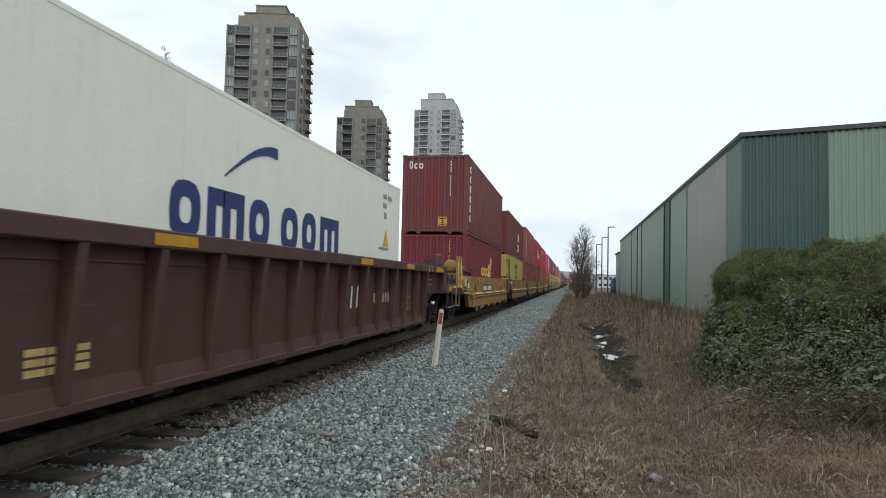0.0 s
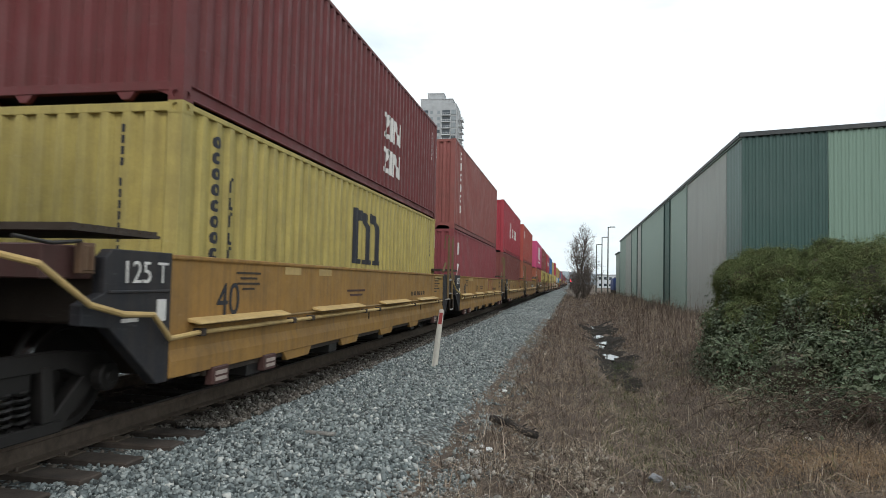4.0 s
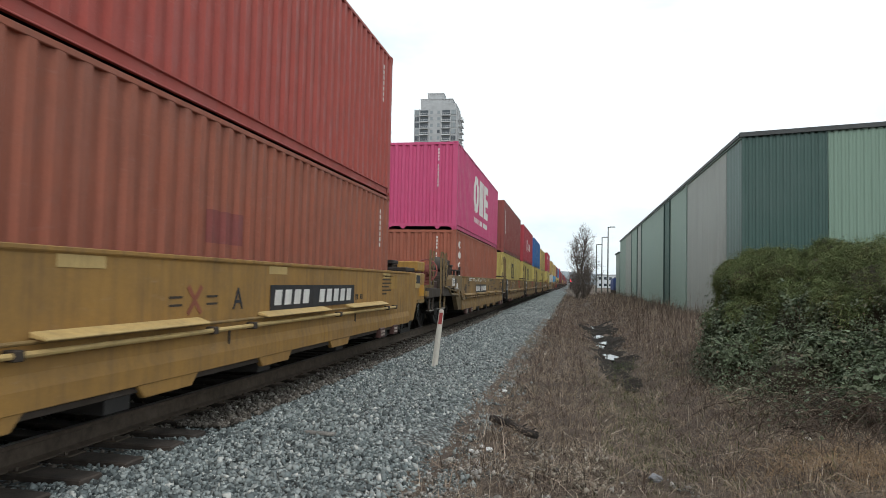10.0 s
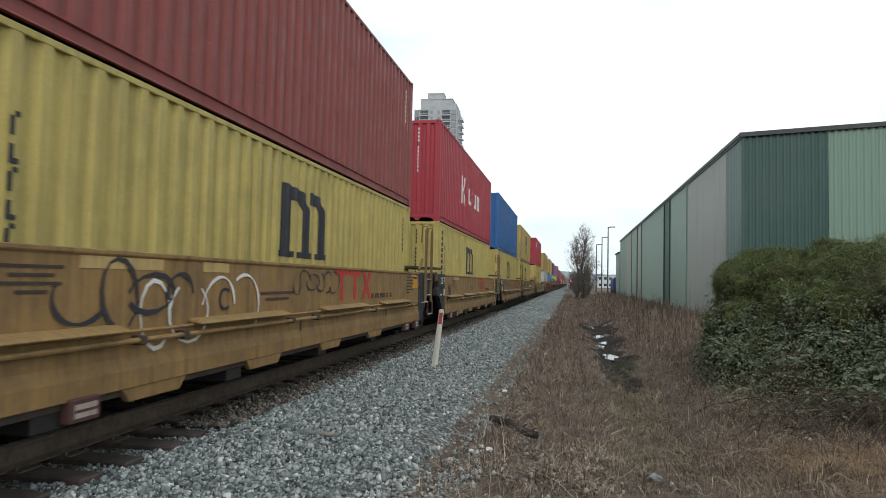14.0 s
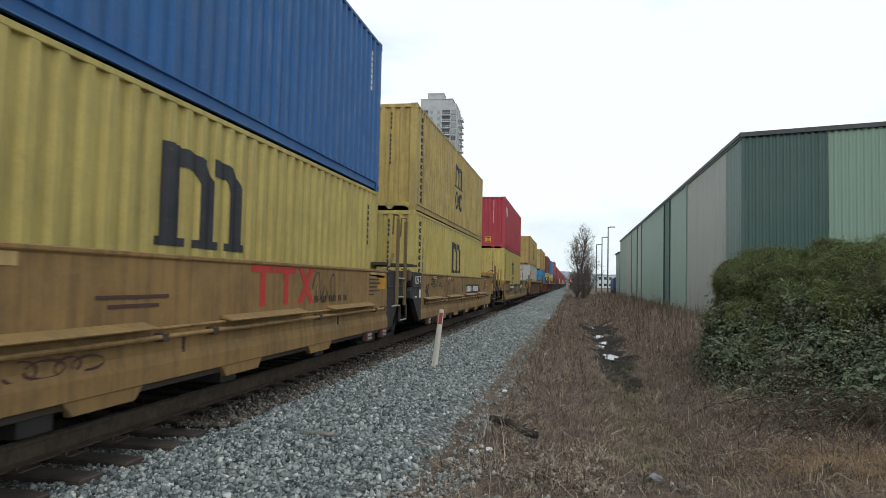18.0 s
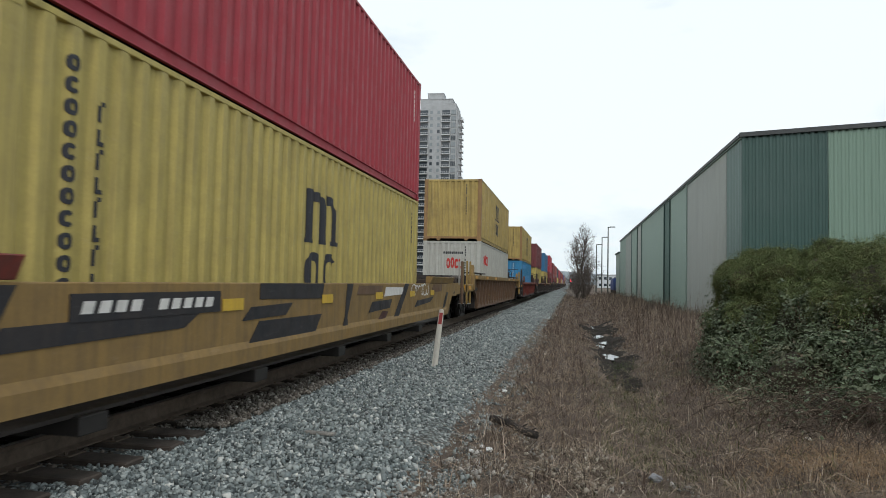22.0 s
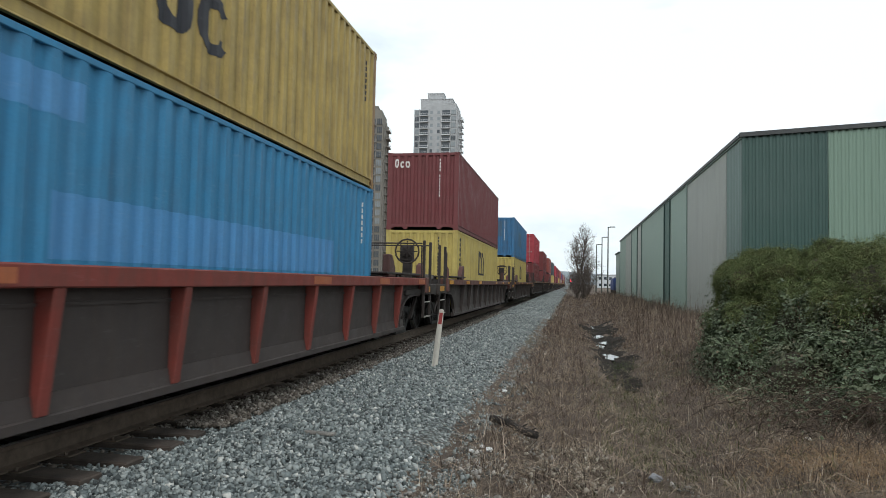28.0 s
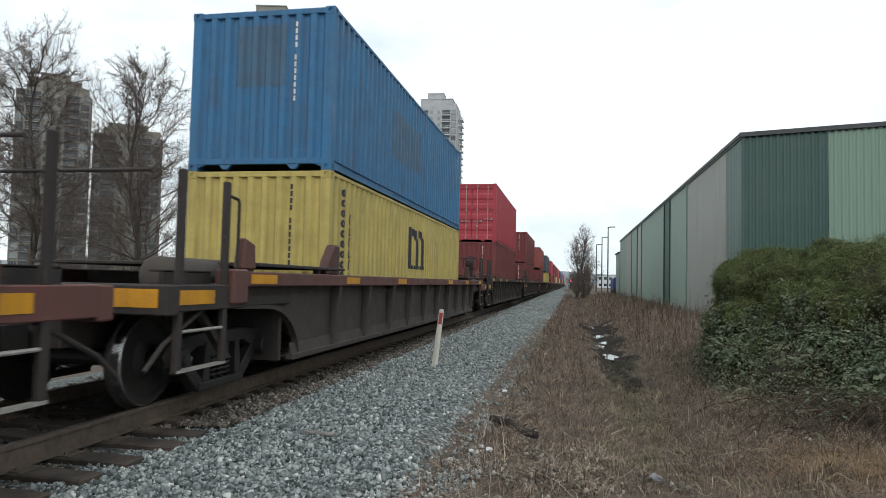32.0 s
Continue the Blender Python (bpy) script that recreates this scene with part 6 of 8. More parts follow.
# ---- well cars ----
C = {
    "yellow": painted("car_yellow", (0.36, 0.195, 0.050), 0.6, 0.48, 0.45, 0.12),
    "pale_yellow": painted("car_pale_yellow", (0.55, 0.38, 0.15), 0.6, 0.35, 0.2, 0.2),
    "worn_yellow": painted("car_worn_yellow", (0.305, 0.180, 0.062), 0.65, 0.68, 0.6, 0.12, (0.085, 0.055, 0.035)),
    "brown": painted("car_brown", (0.075, 0.030, 0.027), 0.6, 0.4, 0.35, 0.1),
    "rust_tan": painted("car_rust_tan", (0.140, 0.078, 0.042), 0.7, 0.5, 0.55, 0.2),
    "soot": painted("car_soot", (0.027, 0.0225, 0.0215), 0.7, 0.35, 0.25, 0.08),
    "red": painted("car_red", (0.215, 0.040, 0.030), 0.65, 0.5, 0.4, 0.12),
    "dull_red": painted("car_dull_red", (0.118, 0.042, 0.035), 0.65, 0.6, 0.3, 0.2),
    "charcoal": painted("car_charcoal", (0.020, 0.021, 0.026), 0.6, 0.4, 0.15, 0.06),
    "grimy": painted("car_grimy", (0.043, 0.031, 0.023), 0.8, 0.6, 0.5, 0.1),
    "olive": painted("car_olive_yellow", (0.20, 0.15, 0.045), 0.7, 0.5, 0.4, 0.1),
    "spray_orange": painted("spray_orange", (0.40, 0.12, 0.05), 0.6, 0.35, 0.2, 0.1),
    "faded": painted("faded_white", (0.40, 0.33, 0.29), 0.7, 0.4, 0.2, 0.1),
    "dirty_yellow": painted("car_dirty_yellow", (0.17, 0.115, 0.05), 0.7, 0.5, 0.4, 0.1),
    "drab": painted("car_drab_yellow", (0.205, 0.140, 0.068), 0.7, 0.6, 0.4, 0.12),
    "soot_side": painted("car_soot_side", (0.046, 0.037, 0.035), 0.7, 0.35, 0.25, 0.12),
    "fresh_yellow": painted("car_fresh_yellow", (0.42, 0.235, 0.050), 0.6, 0.4, 0.3, 0.1),
    "rose": painted("car_rose_red", (0.27, 0.075, 0.065), 0.7, 0.4, 0.3, 0.15),
    "ochre": painted("car_ochre", (0.30, 0.195, 0.050), 0.65, 0.45, 0.4, 0.1),
    "tank_grey": painted("car_tank_grey", (0.066, 0.057, 0.050), 0.7, 0.45, 0.3, 0.1),
    "tan": painted("car_tan", (0.27, 0.168, 0.055), 0.65, 0.5, 0.4, 0.15),
}
WHEELS = []      # (axle, radius)
CARS = []        # (thing, y of its origin at the start)
R_WHEEL = 0.46


def truck_shapes():
    s = {}
    g = Geo()
    # wheel: tread, flange, plate and hub, on both ends of an axle along x
    for sx in (1, -1):
        prof = [(0.66, 0.10), (0.665, 0.36), (0.645, 0.40), (0.645, 0.487), (0.675, 0.487), (0.685, R_WHEEL), (0.775, R_WHEEL - 0.006), (0.785, R_WHEEL - 0.02), (0.785, 0.39), (0.745, 0.365), (0.735, 0.20), (0.775, 0.13), (0.80, 0.11), (0.80, 0.0)]
        g.lathe([(sx * d, r) for d, r in prof], 36)
    g.cyl((-0.70, 0, 0), (0.70, 0, 0), 0.085, n=14)
    for sx in (1, -1):
        g.cyl((sx * 0.78, 0, 0), (sx * 1.08, 0, 0), 0.085, n=12)
    s["wheelset"] = g.mesh("wheelset", 0, False)
    s["tread"] = Geo().lathe([(0.684, R_WHEEL + 0.001), (0.776, R_WHEEL - 0.005), (0.787, R_WHEEL - 0.02)], 36).mesh("tread")
    # cast side frame with two windows and a spring nest
    g = Geo()
    x0, x1 = -0.06, 0.06
    g.prism("x", [(-1.12, 0.52), (-0.95, 0.66), (-0.5, 0.70), (0.5, 0.70), (0.95, 0.66), (1.12, 0.52), (1.06, 0.40), (0.74, 0.46), (0.5, 0.56), (-0.5, 0.56), (-0.74, 0.46), (-1.06, 0.40)], x0, x1)
    for sy in (1, -1):
        g.prism("x", [(sy * 0.88, 0.46), (sy * 0.72, 0.50), (sy * 0.36, 0.18), (sy * 0.48, 0.10)], x0, x1)
        g.prism("x", [(sy * 0.36, 0.60), (sy * 0.26, 0.60), (sy * 0.28, 0.18), (sy * 0.40, 0.18)], x0 - 0.02, x1 + 0.02)
        g.cyl((x1, sy * 0.89, 0.46), (x1 + 0.10, sy * 0.89, 0.46), 0.12, n=14)
        g.cyl((x1 + 0.10, sy * 0.89, 0.46), (x1 + 0.12, sy * 0.89, 0.46), 0.06, n=8)
    g.box(x0 - 0.02, x1 + 0.02, -0.48, 0.48, 0.09, 0.18)
    s["side_frame"] = g.mesh("side_frame", 0.012)
    g = Geo()
    pts = [Vector((0.05 * math.cos(a), 0.05 * math.sin(a), 0.18 + 0.26 * a / (2 * math.pi * 5))) for a in [2 * math.pi * 5 * i / 50 for i in range(51)]]
    g.tube(pts, 0.015, 5)
    s["spring"] = g.mesh("spring")
    s["bolster"] = Geo().box(-1.05, 1.05, -0.22, 0.22, 0.42, 0.60).box(-0.3, 0.3, -0.2, 0.2, 0.60, 0.74).mesh("bolster", 0.02)
    s["brake_beam"] = Geo().box(-0.75, 0.75, 0.36, 0.42, 0.36, 0.44).box(-0.75, 0.75, -0.42, -0.36, 0.36, 0.44).mesh("brake_beam", 0.01)
    s["knuckle"] = Geo().box(-0.13, 0.13, -0.9, -0.15, 0.62, 0.80).box(-0.20, 0.16, -0.2, 0.08, 0.58, 0.86).prism("z", [(0.16, -0.2), (0.24, -0.05), (0.14, 0.12), (0.05, 0.12), (0.10, -0.02)], 0.60, 0.84).mesh("coupler", 0.015)
    return s


TS = truck_shapes()


def add_truck(car, y, spin=True):
    t = part("truck", TS["bolster"], M["steel_dark"], car, m=pose(0, y, 0))
    for sx in (1, -1):
        part("side_frame", TS["side_frame"], M["steel_dark"], t, m=pose(sx * 1.02, 0, 0))
        for k in (-1, 0, 1):
            part("spring", TS["spring"], M["steel_dark"], t, m=pose(sx * 1.02, 0.15 * k, 0))
    part("brake_beam", TS["brake_beam"], M["steel_dark"], t)
    for sy in (1, -1):
        w = part("wheelset", TS["wheelset"], M["steel_dark"], car, m=pose(0, y + sy * 0.89, R_WHEEL))
        for sx in (1, -1):
            part("tread", TS["tread"], M["tread"], w, "bright worn wheel tread", pose(0, 0, 0, 0, 0, 0 if sx > 0 else 180))
        if spin:
            WHEELS.append(w)
    return t


YS = {}


def ladder_mesh(z0, z1, w, n, r=0.03):
    g = Geo()
    g.box(-0.03, 0.03, -w / 2 - 0.035, -w / 2 + 0.035, z0, z1)
    g.box(-0.03, 0.03, w / 2 - 0.035, w / 2 + 0.035, z0, z1)
    return g.mesh("ladder", 0.008)


def text_part(body, size, material, parent, m, label=""):
    cu = bpy.data.curves.new("lettering", "FONT")
    cu.body, cu.size, cu.extrude = body, size, 0.002
    ob = new("lettering", cu)
    cu.materials.append(material)
    ob.parent = parent
    ob.matrix_basis = m
    return tagged(ob, label)


def car_side_m(x, y, z):
    """Lettering on a car's near side: upright, reading along the train."""
    return Matrix(((0, 0, 1, x), (1, 0, 0, y), (0, 1, 0, z), (0, 0, 0, 1)))


def yellow_shapes():
    s = {}
    h = 6.66
    s["side_panel"] = Geo().prism("y", [(1.50, 0.42), (1.56, 0.42), (1.56, 0.56), (1.535, 0.66), (1.535, 1.43), (1.555, 1.445), (1.555, 1.48), (1.50, 1.48)], -h, 5.748).mesh("side_panel", 0.006)
    s["side_panel_long"] = Geo().prism("y", [(1.50, 0.42), (1.56, 0.42), (1.56, 0.56), (1.535, 0.66), (1.535, 1.43), (1.555, 1.445), (1.555, 1.48), (1.50, 1.48)], -h, h).mesh("side_panel", 0.006)
    s["rear_panel"] = Geo().prism("x", [(5.752, 0.41), (6.06, 0.41), (6.66, 0.93), (6.80, 0.98), (6.80, 1.42), (6.74, 1.49), (5.752, 1.49)], 1.44, 1.545).box(1.545, 1.558, 5.79, 6.76, 1.155, 1.18).mesh("end_panel", 0.01)
    s["cross_plate"] = Geo().box(-1.3, 1.42, -7.98, -7.48, 1.26, 1.50).mesh("cross_plate", 0.01)
    s["bracket"] = Geo().box(1.46, 1.52, -7.72, -7.58, 1.30, 1.52).box(1.52, 1.535, -7.70, -7.66, 1.32, 1.50).box(1.52, 1.535, -7.64, -7.60, 1.32, 1.50).mesh("bracket", 0.005)
    def grating(y0, n, z):
        """A slatted walkway plate: teeth along its length, in one piece."""
        top = []
        for k in range(n):
            top += [(y0 + 0.13 * k, z), (y0 + 0.13 * k + 0.085, z), (y0 + 0.13 * k + 0.085, z - 0.03), (y0 + 0.13 * k + 0.13, z - 0.03)]
        return Geo().prism("x", top + [(top[-1][0], z - 0.055), (y0, z - 0.055)], -1.45, 1.46).mesh("walkway")
    s["rear_grate"] = grating(5.74, 9, 1.635)
    s["front_grate"] = grating(-7.76, 8, 1.66)
    s["front_hose"] = Geo().tube([Vector((1.60, -6.3, 0.79)), Vector((1.60, -6.74, 0.77)), Vector((1.60, -6.98, 0.98)), Vector((1.60, -7.35, 1.0)), Vector((1.59, -7.7, 1.08)), Vector((1.56, -8.15, 1.36)), Vector((1.4, -8.35, 1.42))], 0.024).mesh("air_hose")
    s["chain"] = Geo().tube([Vector((1.50, -8.30, 1.53)), Vector((1.51, -8.0, 1.50)), Vector((1.50, -7.7, 1.53))], 0.014).mesh("chain")
    s["rear_brace"] = Geo().cyl((1.50, 5.92, 1.55), (1.50, 6.24, 1.80), 0.03, n=8).mesh("brace")
    s["floor_beam"] = Geo().box(-1.50, 1.50, -0.15, 0.15, 0.24, 0.38).mesh("floor_beam", 0.01)
    s["end_panel"] = Geo().prism("x", [(-6.662, 1.49), (-7.42, 1.49), (-7.50, 1.42), (-7.50, 1.16), (-7.72, 1.08), (-7.72, 0.93), (-7.44, 0.90), (-6.82, 0.40), (-6.662, 0.40)], 1.44, 1.545).box(1.545, 1.558, -7.46, -6.70, 1.155, 1.18).mesh("end_panel", 0.01)
    s["knee_brace"] = Geo().prism("x", [(-7.30, 0.92), (-7.16, 0.98), (-6.78, 0.42), (-6.92, 0.38)], 1.545, 1.60).mesh("knee_brace", 0.01)
    # added sheet under the load that blocks light and darkens the track below
    s["floor_sheet"] = Geo().box(-1.49, 1.49, -6.2, 6.2, 0.372, 0.392).mesh("floor_sheet")
    s["end_deck"] = Geo().box(-1.44, 1.44, -7.45, -6.20, 0.92, 1.28).box(-0.42, 0.42, -7.9, -7.4, 0.66, 1.02).mesh("end_deck", 0.02)
    s["bulkhead"] = Geo().box(-1.44, 1.44, -6.30, -6.22, 0.40, 1.46).mesh("bulkhead", 0.01)
    s["walkway"] = Geo().box(-1.45, 1.46, -7.75, -6.75, 1.56, 1.595).mesh("walkway", 0.008)
    s["walk_post"] = Geo().box(-0.04, 0.04, -0.04, 0.04, 1.28, 1.56).mesh("walk_post", 0.006)
    s["pipe"] = Geo().tube([Vector((1.60, -6.3, 0.79)), Vector((1.60, 5.4, 0.79))], 0.022).mesh("pipe")
    s["upper_pipe"] = Geo().tube([Vector((1.575, -6.3, 0.86)), Vector((1.575, 4.9, 0.86))], 0.016).mesh("pipe")
    s["pipe_clip"] = Geo().box(1.53, 1.63, -0.04, 0.04, 0.755, 0.825).mesh("pipe_clip", 0.006)
    s["ledge"] = Geo().prism("y", [(1.535, 0.885), (1.535, 0.925), (1.665, 0.885), (1.672, 0.868), (1.655, 0.866)], -0.98, 0.98).mesh("ledge", 0.006)
    s["tab"] = Geo().box(1.50, 1.59, -0.15, 0.15, 0.27, 0.44).mesh("tab", 0.01)
    s["foot"] = Geo().prism("x", [(-0.45, 0.43), (0.45, 0.43), (0.34, 0.31), (-0.34, 0.31)], 1.49, 1.55).mesh("foot", 0.008)
    s["tab_mark"] = Geo().box(1.590, 1.594, -0.11, 0.11, 0.305, 0.40).mesh("tab_mark")
    s["tab_line"] = Geo().box(1.594, 1.597, -0.11, 0.11, 0.343, 0.362).mesh("tab_line")
    s["skirt"] = Geo().box(1.46, 1.52, -h + 0.6, h - 0.6, 0.36, 0.43).mesh("skirt", 0.008)
    s["seam"] = Geo().box(1.535, 1.543, -0.02, 0.02, 0.44, 0.78).mesh("seam")
    s["patch"] = Geo().box(1.537, 1.540, -0.24, 0.24, 1.34, 1.43).mesh("patch")
    s["stencil"] = Geo().box(1.537, 1.540, -0.45, 0.45, 0.0, 0.022).mesh("stencil")
    s["stile"] = Geo().box(-0.025, 0.025, -0.045, 0.045, 0.80, 2.50).tube([Vector((0, 0.03, 2.44)), Vector((0, 0.03, 2.57)), Vector((-0.12, 0.10, 2.58)), Vector((-0.14, 0.12, 2.2))], 0.018, 6).mesh("stile", 0.008)
    s["step_hanger"] = Geo().box(1.585, 1.615, -0.02, 0.02, 0.50, 0.84).mesh("step_hanger")
    s["valve_handle"] = Geo().tube([Vector((1.55, 6.04, 0.80)), Vector((1.62, 6.10, 0.82)), Vector((1.62, 6.36, 0.81))], 0.016).mesh("valve_handle")
    s["rung"] = Geo().cyl((0, -0.25, 0), (0, 0.25, 0), 0.016, n=8).mesh("rung")
    s["brace"] = Geo().cyl((1.40, -6.95, 1.58), (1.40, -7.6, 1.95), 0.025, n=8).mesh("brace")
    s["hose"] = Geo().tube([Vector((1.58, 6.3, 0.79)), Vector((1.60, 6.6, 0.82)), Vector((1.58, 6.85, 1.0)), Vector((1.57, 7.2, 1.02)), Vector((1.5, 7.5, 0.95))], 0.024).mesh("hose")
    return s


YS = yellow_shapes()


def add_ladder(car, x, y, mat, w=0.5, rungs=(0.55, 0.95, 1.35)):
    ld = part("ladder", YS["stile"], mat, car, m=pose(x, y - w / 2, 0))
    part("stile", YS["stile"], mat, ld, m=pose(0, w, 0))
    for z in rungs:
        part("rung", YS["rung"], M["galv"], ld, m=pose(0, w / 2, z))


def end_gear(car, sy, mat, shift=0.0, window=False):
    """The outer end of a yellow set: raised side, platform, air tank, valves, posts, steps, coupler."""
    q = Matrix() if sy < 0 else pose(0, shift, 0) @ Matrix.Diagonal((1, -1, 1, 1))
    e = 10.15
    if sy < 0:
        side = [(-6.662, 0.44), (-7.26, 0.44), (-7.75, 0.86), (-8.60, 0.92), (-8.60, 1.36), (-8.45, 1.48), (-6.662, 1.48)]
    else:
        side = [(-6.25, 0.44), (-6.75, 0.44), (-7.05, 0.80), (-7.76, 0.80), (-7.82, 1.476), (-6.25, 1.476)]
    for a, b in ((1.40, 1.53), (-1.53, -1.40)):
        part("end_frame", Geo().prism("x", side, a, b), mat, car, m=q, bevel=0.012)
        part("end_beam", Geo().prism("x", [(-8.1, 0.88), (-e + 0.35, 0.90), (-e + 0.35, 1.10), (-8.1, 1.14)], a - 0.02 * (1 if a > 0 else -1), b), C["grimy"], car, m=q, bevel=0.012)
    part("end_platform", Geo().box(-1.38, 1.38, -e + 0.4, -6.3, 0.92, 1.06).box(-0.4, 0.4, -e + 0.5, -8.6, 0.58, 0.94), C["grimy"], car, m=q, bevel=0.015)
    if sy < 0:
        pale = C["pale_yellow"] if window else C["dirty_yellow"]
        part("brake_pipe", Geo().tube([Vector((1.6, -6.3, 0.79)), Vector((1.61, -7.01, 0.75)), Vector((1.61, -7.37, 0.91)), Vector((1.61, -7.87, 0.92)), Vector((1.61, -8.87, 0.94)), Vector((1.60, -9.08, 0.99)), Vector((1.58, -9.25, 1.11)), Vector((1.56, -9.6, 1.16))], 0.028), pale, car, m=q)
        part("brake_pipe", Geo().tube([Vector((1.58, -6.3, 0.86)), Vector((1.59, -7.01, 0.84)), Vector((1.59, -7.32, 1.03)), Vector((1.59, -8.32, 1.03)), Vector((1.56, -8.79, 1.08))], 0.022), pale, car, m=q)
        for y in (-7.9, -6.75):
            part("pipe_clip", Geo().box(1.52, 1.65, y - 0.05, y + 0.05, 0.86 if y < -7 else 0.72, 1.06 if y < -7 else 0.88), mat, car, m=q, bevel=0.006)
        part("end_casting", Geo().box(1.30, 1.52, -9.75, -8.53, 1.01, 1.17).cyl((1.50, -8.95, 1.09), (1.535, -8.95, 1.09), 0.055, n=14).cyl((1.50, -9.3, 1.09), (1.535, -9.3, 1.09), 0.03, n=10), pale if window else C["grimy"], car, "pale cast end beam", m=q, bevel=0.015)
        part("manifold", Geo().box(1.0, 1.36, -9.15, -8.28, 1.36, 1.46).box(1.05, 1.40, -8.60, -8.36, 1.44, 1.58).box(1.08, 1.38, -9.05, -8.82, 1.44, 1.56).cyl((1.36, -9.1, 1.36), (1.36, -8.3, 1.36), 0.045).cyl((1.30, -8.9, 1.36), (1.30, -8.9, 1.05), 0.05).cyl((1.38, -8.72, 1.52), (1.42, -8.72, 1.52), 0.07), C["rust_tan"] if window else C["grimy"], car, "rusty brake valve manifold", m=q, bevel=0.012)
        tank = part("air_tank", Geo().cyl((1.1, -8.72, 1.80), (1.1, -7.72, 1.80), 0.20, n=24).ball((1.1, -8.72, 1.80), 0.20, 16, 8, sy=0.45).ball((1.1, -7.72, 1.80), 0.20, 16, 8, sy=0.45), C["tan"] if window else C["tank_grey"], car, m=q, smooth=True)
        part("tank_strap", Geo().cyl((1.1, -8.50, 1.80), (1.1, -8.44, 1.80), 0.206, n=24), C["grimy"], tank)
        part("tank_bracket", Geo().box(0.92, 1.30, -8.05, -7.82, 1.48, 1.90), mat if window else C["grimy"], car, m=q, bevel=0.012)
        part("tank_bracket", Geo().box(1.02, 1.36, -7.82, -7.56, 1.48, 1.76).box(1.0, 1.38, -7.84, -7.54, 1.74, 1.80).box(1.1, 1.3, -7.78, -7.62, 1.80, 1.93), mat if window else C["grimy"], car, m=q, bevel=0.012)
        part("tank_pipe", Geo().tube([Vector((1.34, -8.75, 1.5)), Vector((1.36, -8.66, 1.80)), Vector((1.32, -8.5, 1.86)), Vector((1.28, -8.42, 1.84))], 0.022), pale, car, m=q)
        part("tank_pipe", Geo().tube([Vector((1.36, -8.6, 1.5)), Vector((1.38, -8.42, 1.74)), Vector((1.30, -8.2, 1.82))], 0.022), pale, car, m=q)
        part("walkway", Geo().box(0.4, 1.50, -7.72, -6.80, 1.62, 1.66).box(1.40, 1.46, -7.66, -7.58, 1.48, 1.62).box(1.40, 1.46, -6.98, -6.90, 1.48, 1.62).box(1.44, 1.50, -6.88, -6.80, 1.5, 1.76), C["soot"], car, m=q, bevel=0.006)
        card = part("card_board", Geo().box(1.53, 1.545, -8.38, -8.06, 1.18, 1.41), M["white"], car, "pale notice board in a frame", m=q)
        part("card_bar", Geo().box(1.545, 1.549, -8.31, -8.13, 1.31, 1.335).box(1.545, 1.549, -8.30, -8.27, 1.22, 1.31).box(1.545, 1.549, -8.18, -8.15, 1.22, 1.31).box(1.545, 1.549, -8.34, -8.10, 1.375, 1.39), C["grimy"], card)
        part("grey_panel", Geo().box(1.53, 1.540, -8.05, -7.73, 1.25, 1.37), C["tank_grey"], car, m=q)
        part("card_board", Geo().box(1.53, 1.545, -7.67, -7.50, 1.07, 1.25), M["white"], car, "pale notice board", m=q)
        part("side_handle", Geo().tube([Vector((1.55, -8.08, 1.10)), Vector((1.60, -8.04, 1.09)), Vector((1.60, -7.82, 1.10))], 0.025), M["galv"], car, m=q)
        if window:
            part("clean_patch", Geo().box(1.531, 1.534, -7.66, -7.20, 1.18, 1.46), C["fresh_yellow"], car, "cleaner yellow patch", m=q)
    else:
        part("end_box", Geo().box(1.02, 1.50, -7.93, -7.18, 1.52, 1.74), C["fresh_yellow" if window else "yellow"], car, "yellow steel box on the end", m=q, bevel=0.02)
        if window:
            part("inset_window", Geo().box(1.53, 1.545, -7.30, -6.86, 1.14, 1.46), C["pale_yellow"], car, "pale framed window", m=q, bevel=0.005)
            part("inset_window", Geo().box(1.545, 1.55, -7.26, -6.90, 1.24, 1.42), M["dk_mark"], car, m=q)
        for z in () if window else (1.28, 1.34, 1.40):
            part("louvre", Geo().box(1.53, 1.536, -7.70, -7.22, z, z + 0.02), C["grimy"], car, m=q)
        part("amber_panel", Geo().box(1.531, 1.536, -7.75, -7.25, 0.95, 1.21), M["amber"], car, m=q)
        part("sill_plate", Geo().box(1.53, 1.545, -7.76, -7.06, 0.80, 0.88), C["tan"], car, m=q)
        part("corner_block", Geo().box(1.30, 1.50, -8.02, -7.84, 0.95, 1.18), C["tan"], car, m=q, bevel=0.01)
        part("corner_block", Geo().box(1.36, 1.54, -8.32, -8.08, 0.93, 1.06), C["tan"], car, m=q, bevel=0.01)
        part("corner_block", Geo().box(1.30, 1.52, -8.99, -8.55, 1.0, 1.2), C["dirty_yellow"], car, m=q, bevel=0.01)
        part("draft_sill", Geo().box(-1.2, 1.35, -10.2, -8.95, 1.10, 1.30), C["brown"], car, m=q, bevel=0.015)
        part("brake_cylinder", Geo().ball((1.15, -8.22, 1.48), 0.20, 14, 9, sy=1.2).cyl((1.1, -8.3, 1.46), (1.1, -8.60, 1.46), 0.17, n=14).ball((1.1, -8.60, 1.46), 0.17, 12, 8), C["dull_red" if window else "rose"], car, "red brake cylinder", m=q, smooth=True)
        part("deck_gear", Geo().box(-1.0, 1.45, -7.12, -6.3, 1.50, 1.58).box(0.2, 1.0, -7.7, -6.8, 1.52, 1.66).box(0.5, 1.1, -7.0, -6.5, 1.66, 1.74), C["soot"], car, m=q, bevel=0.01)
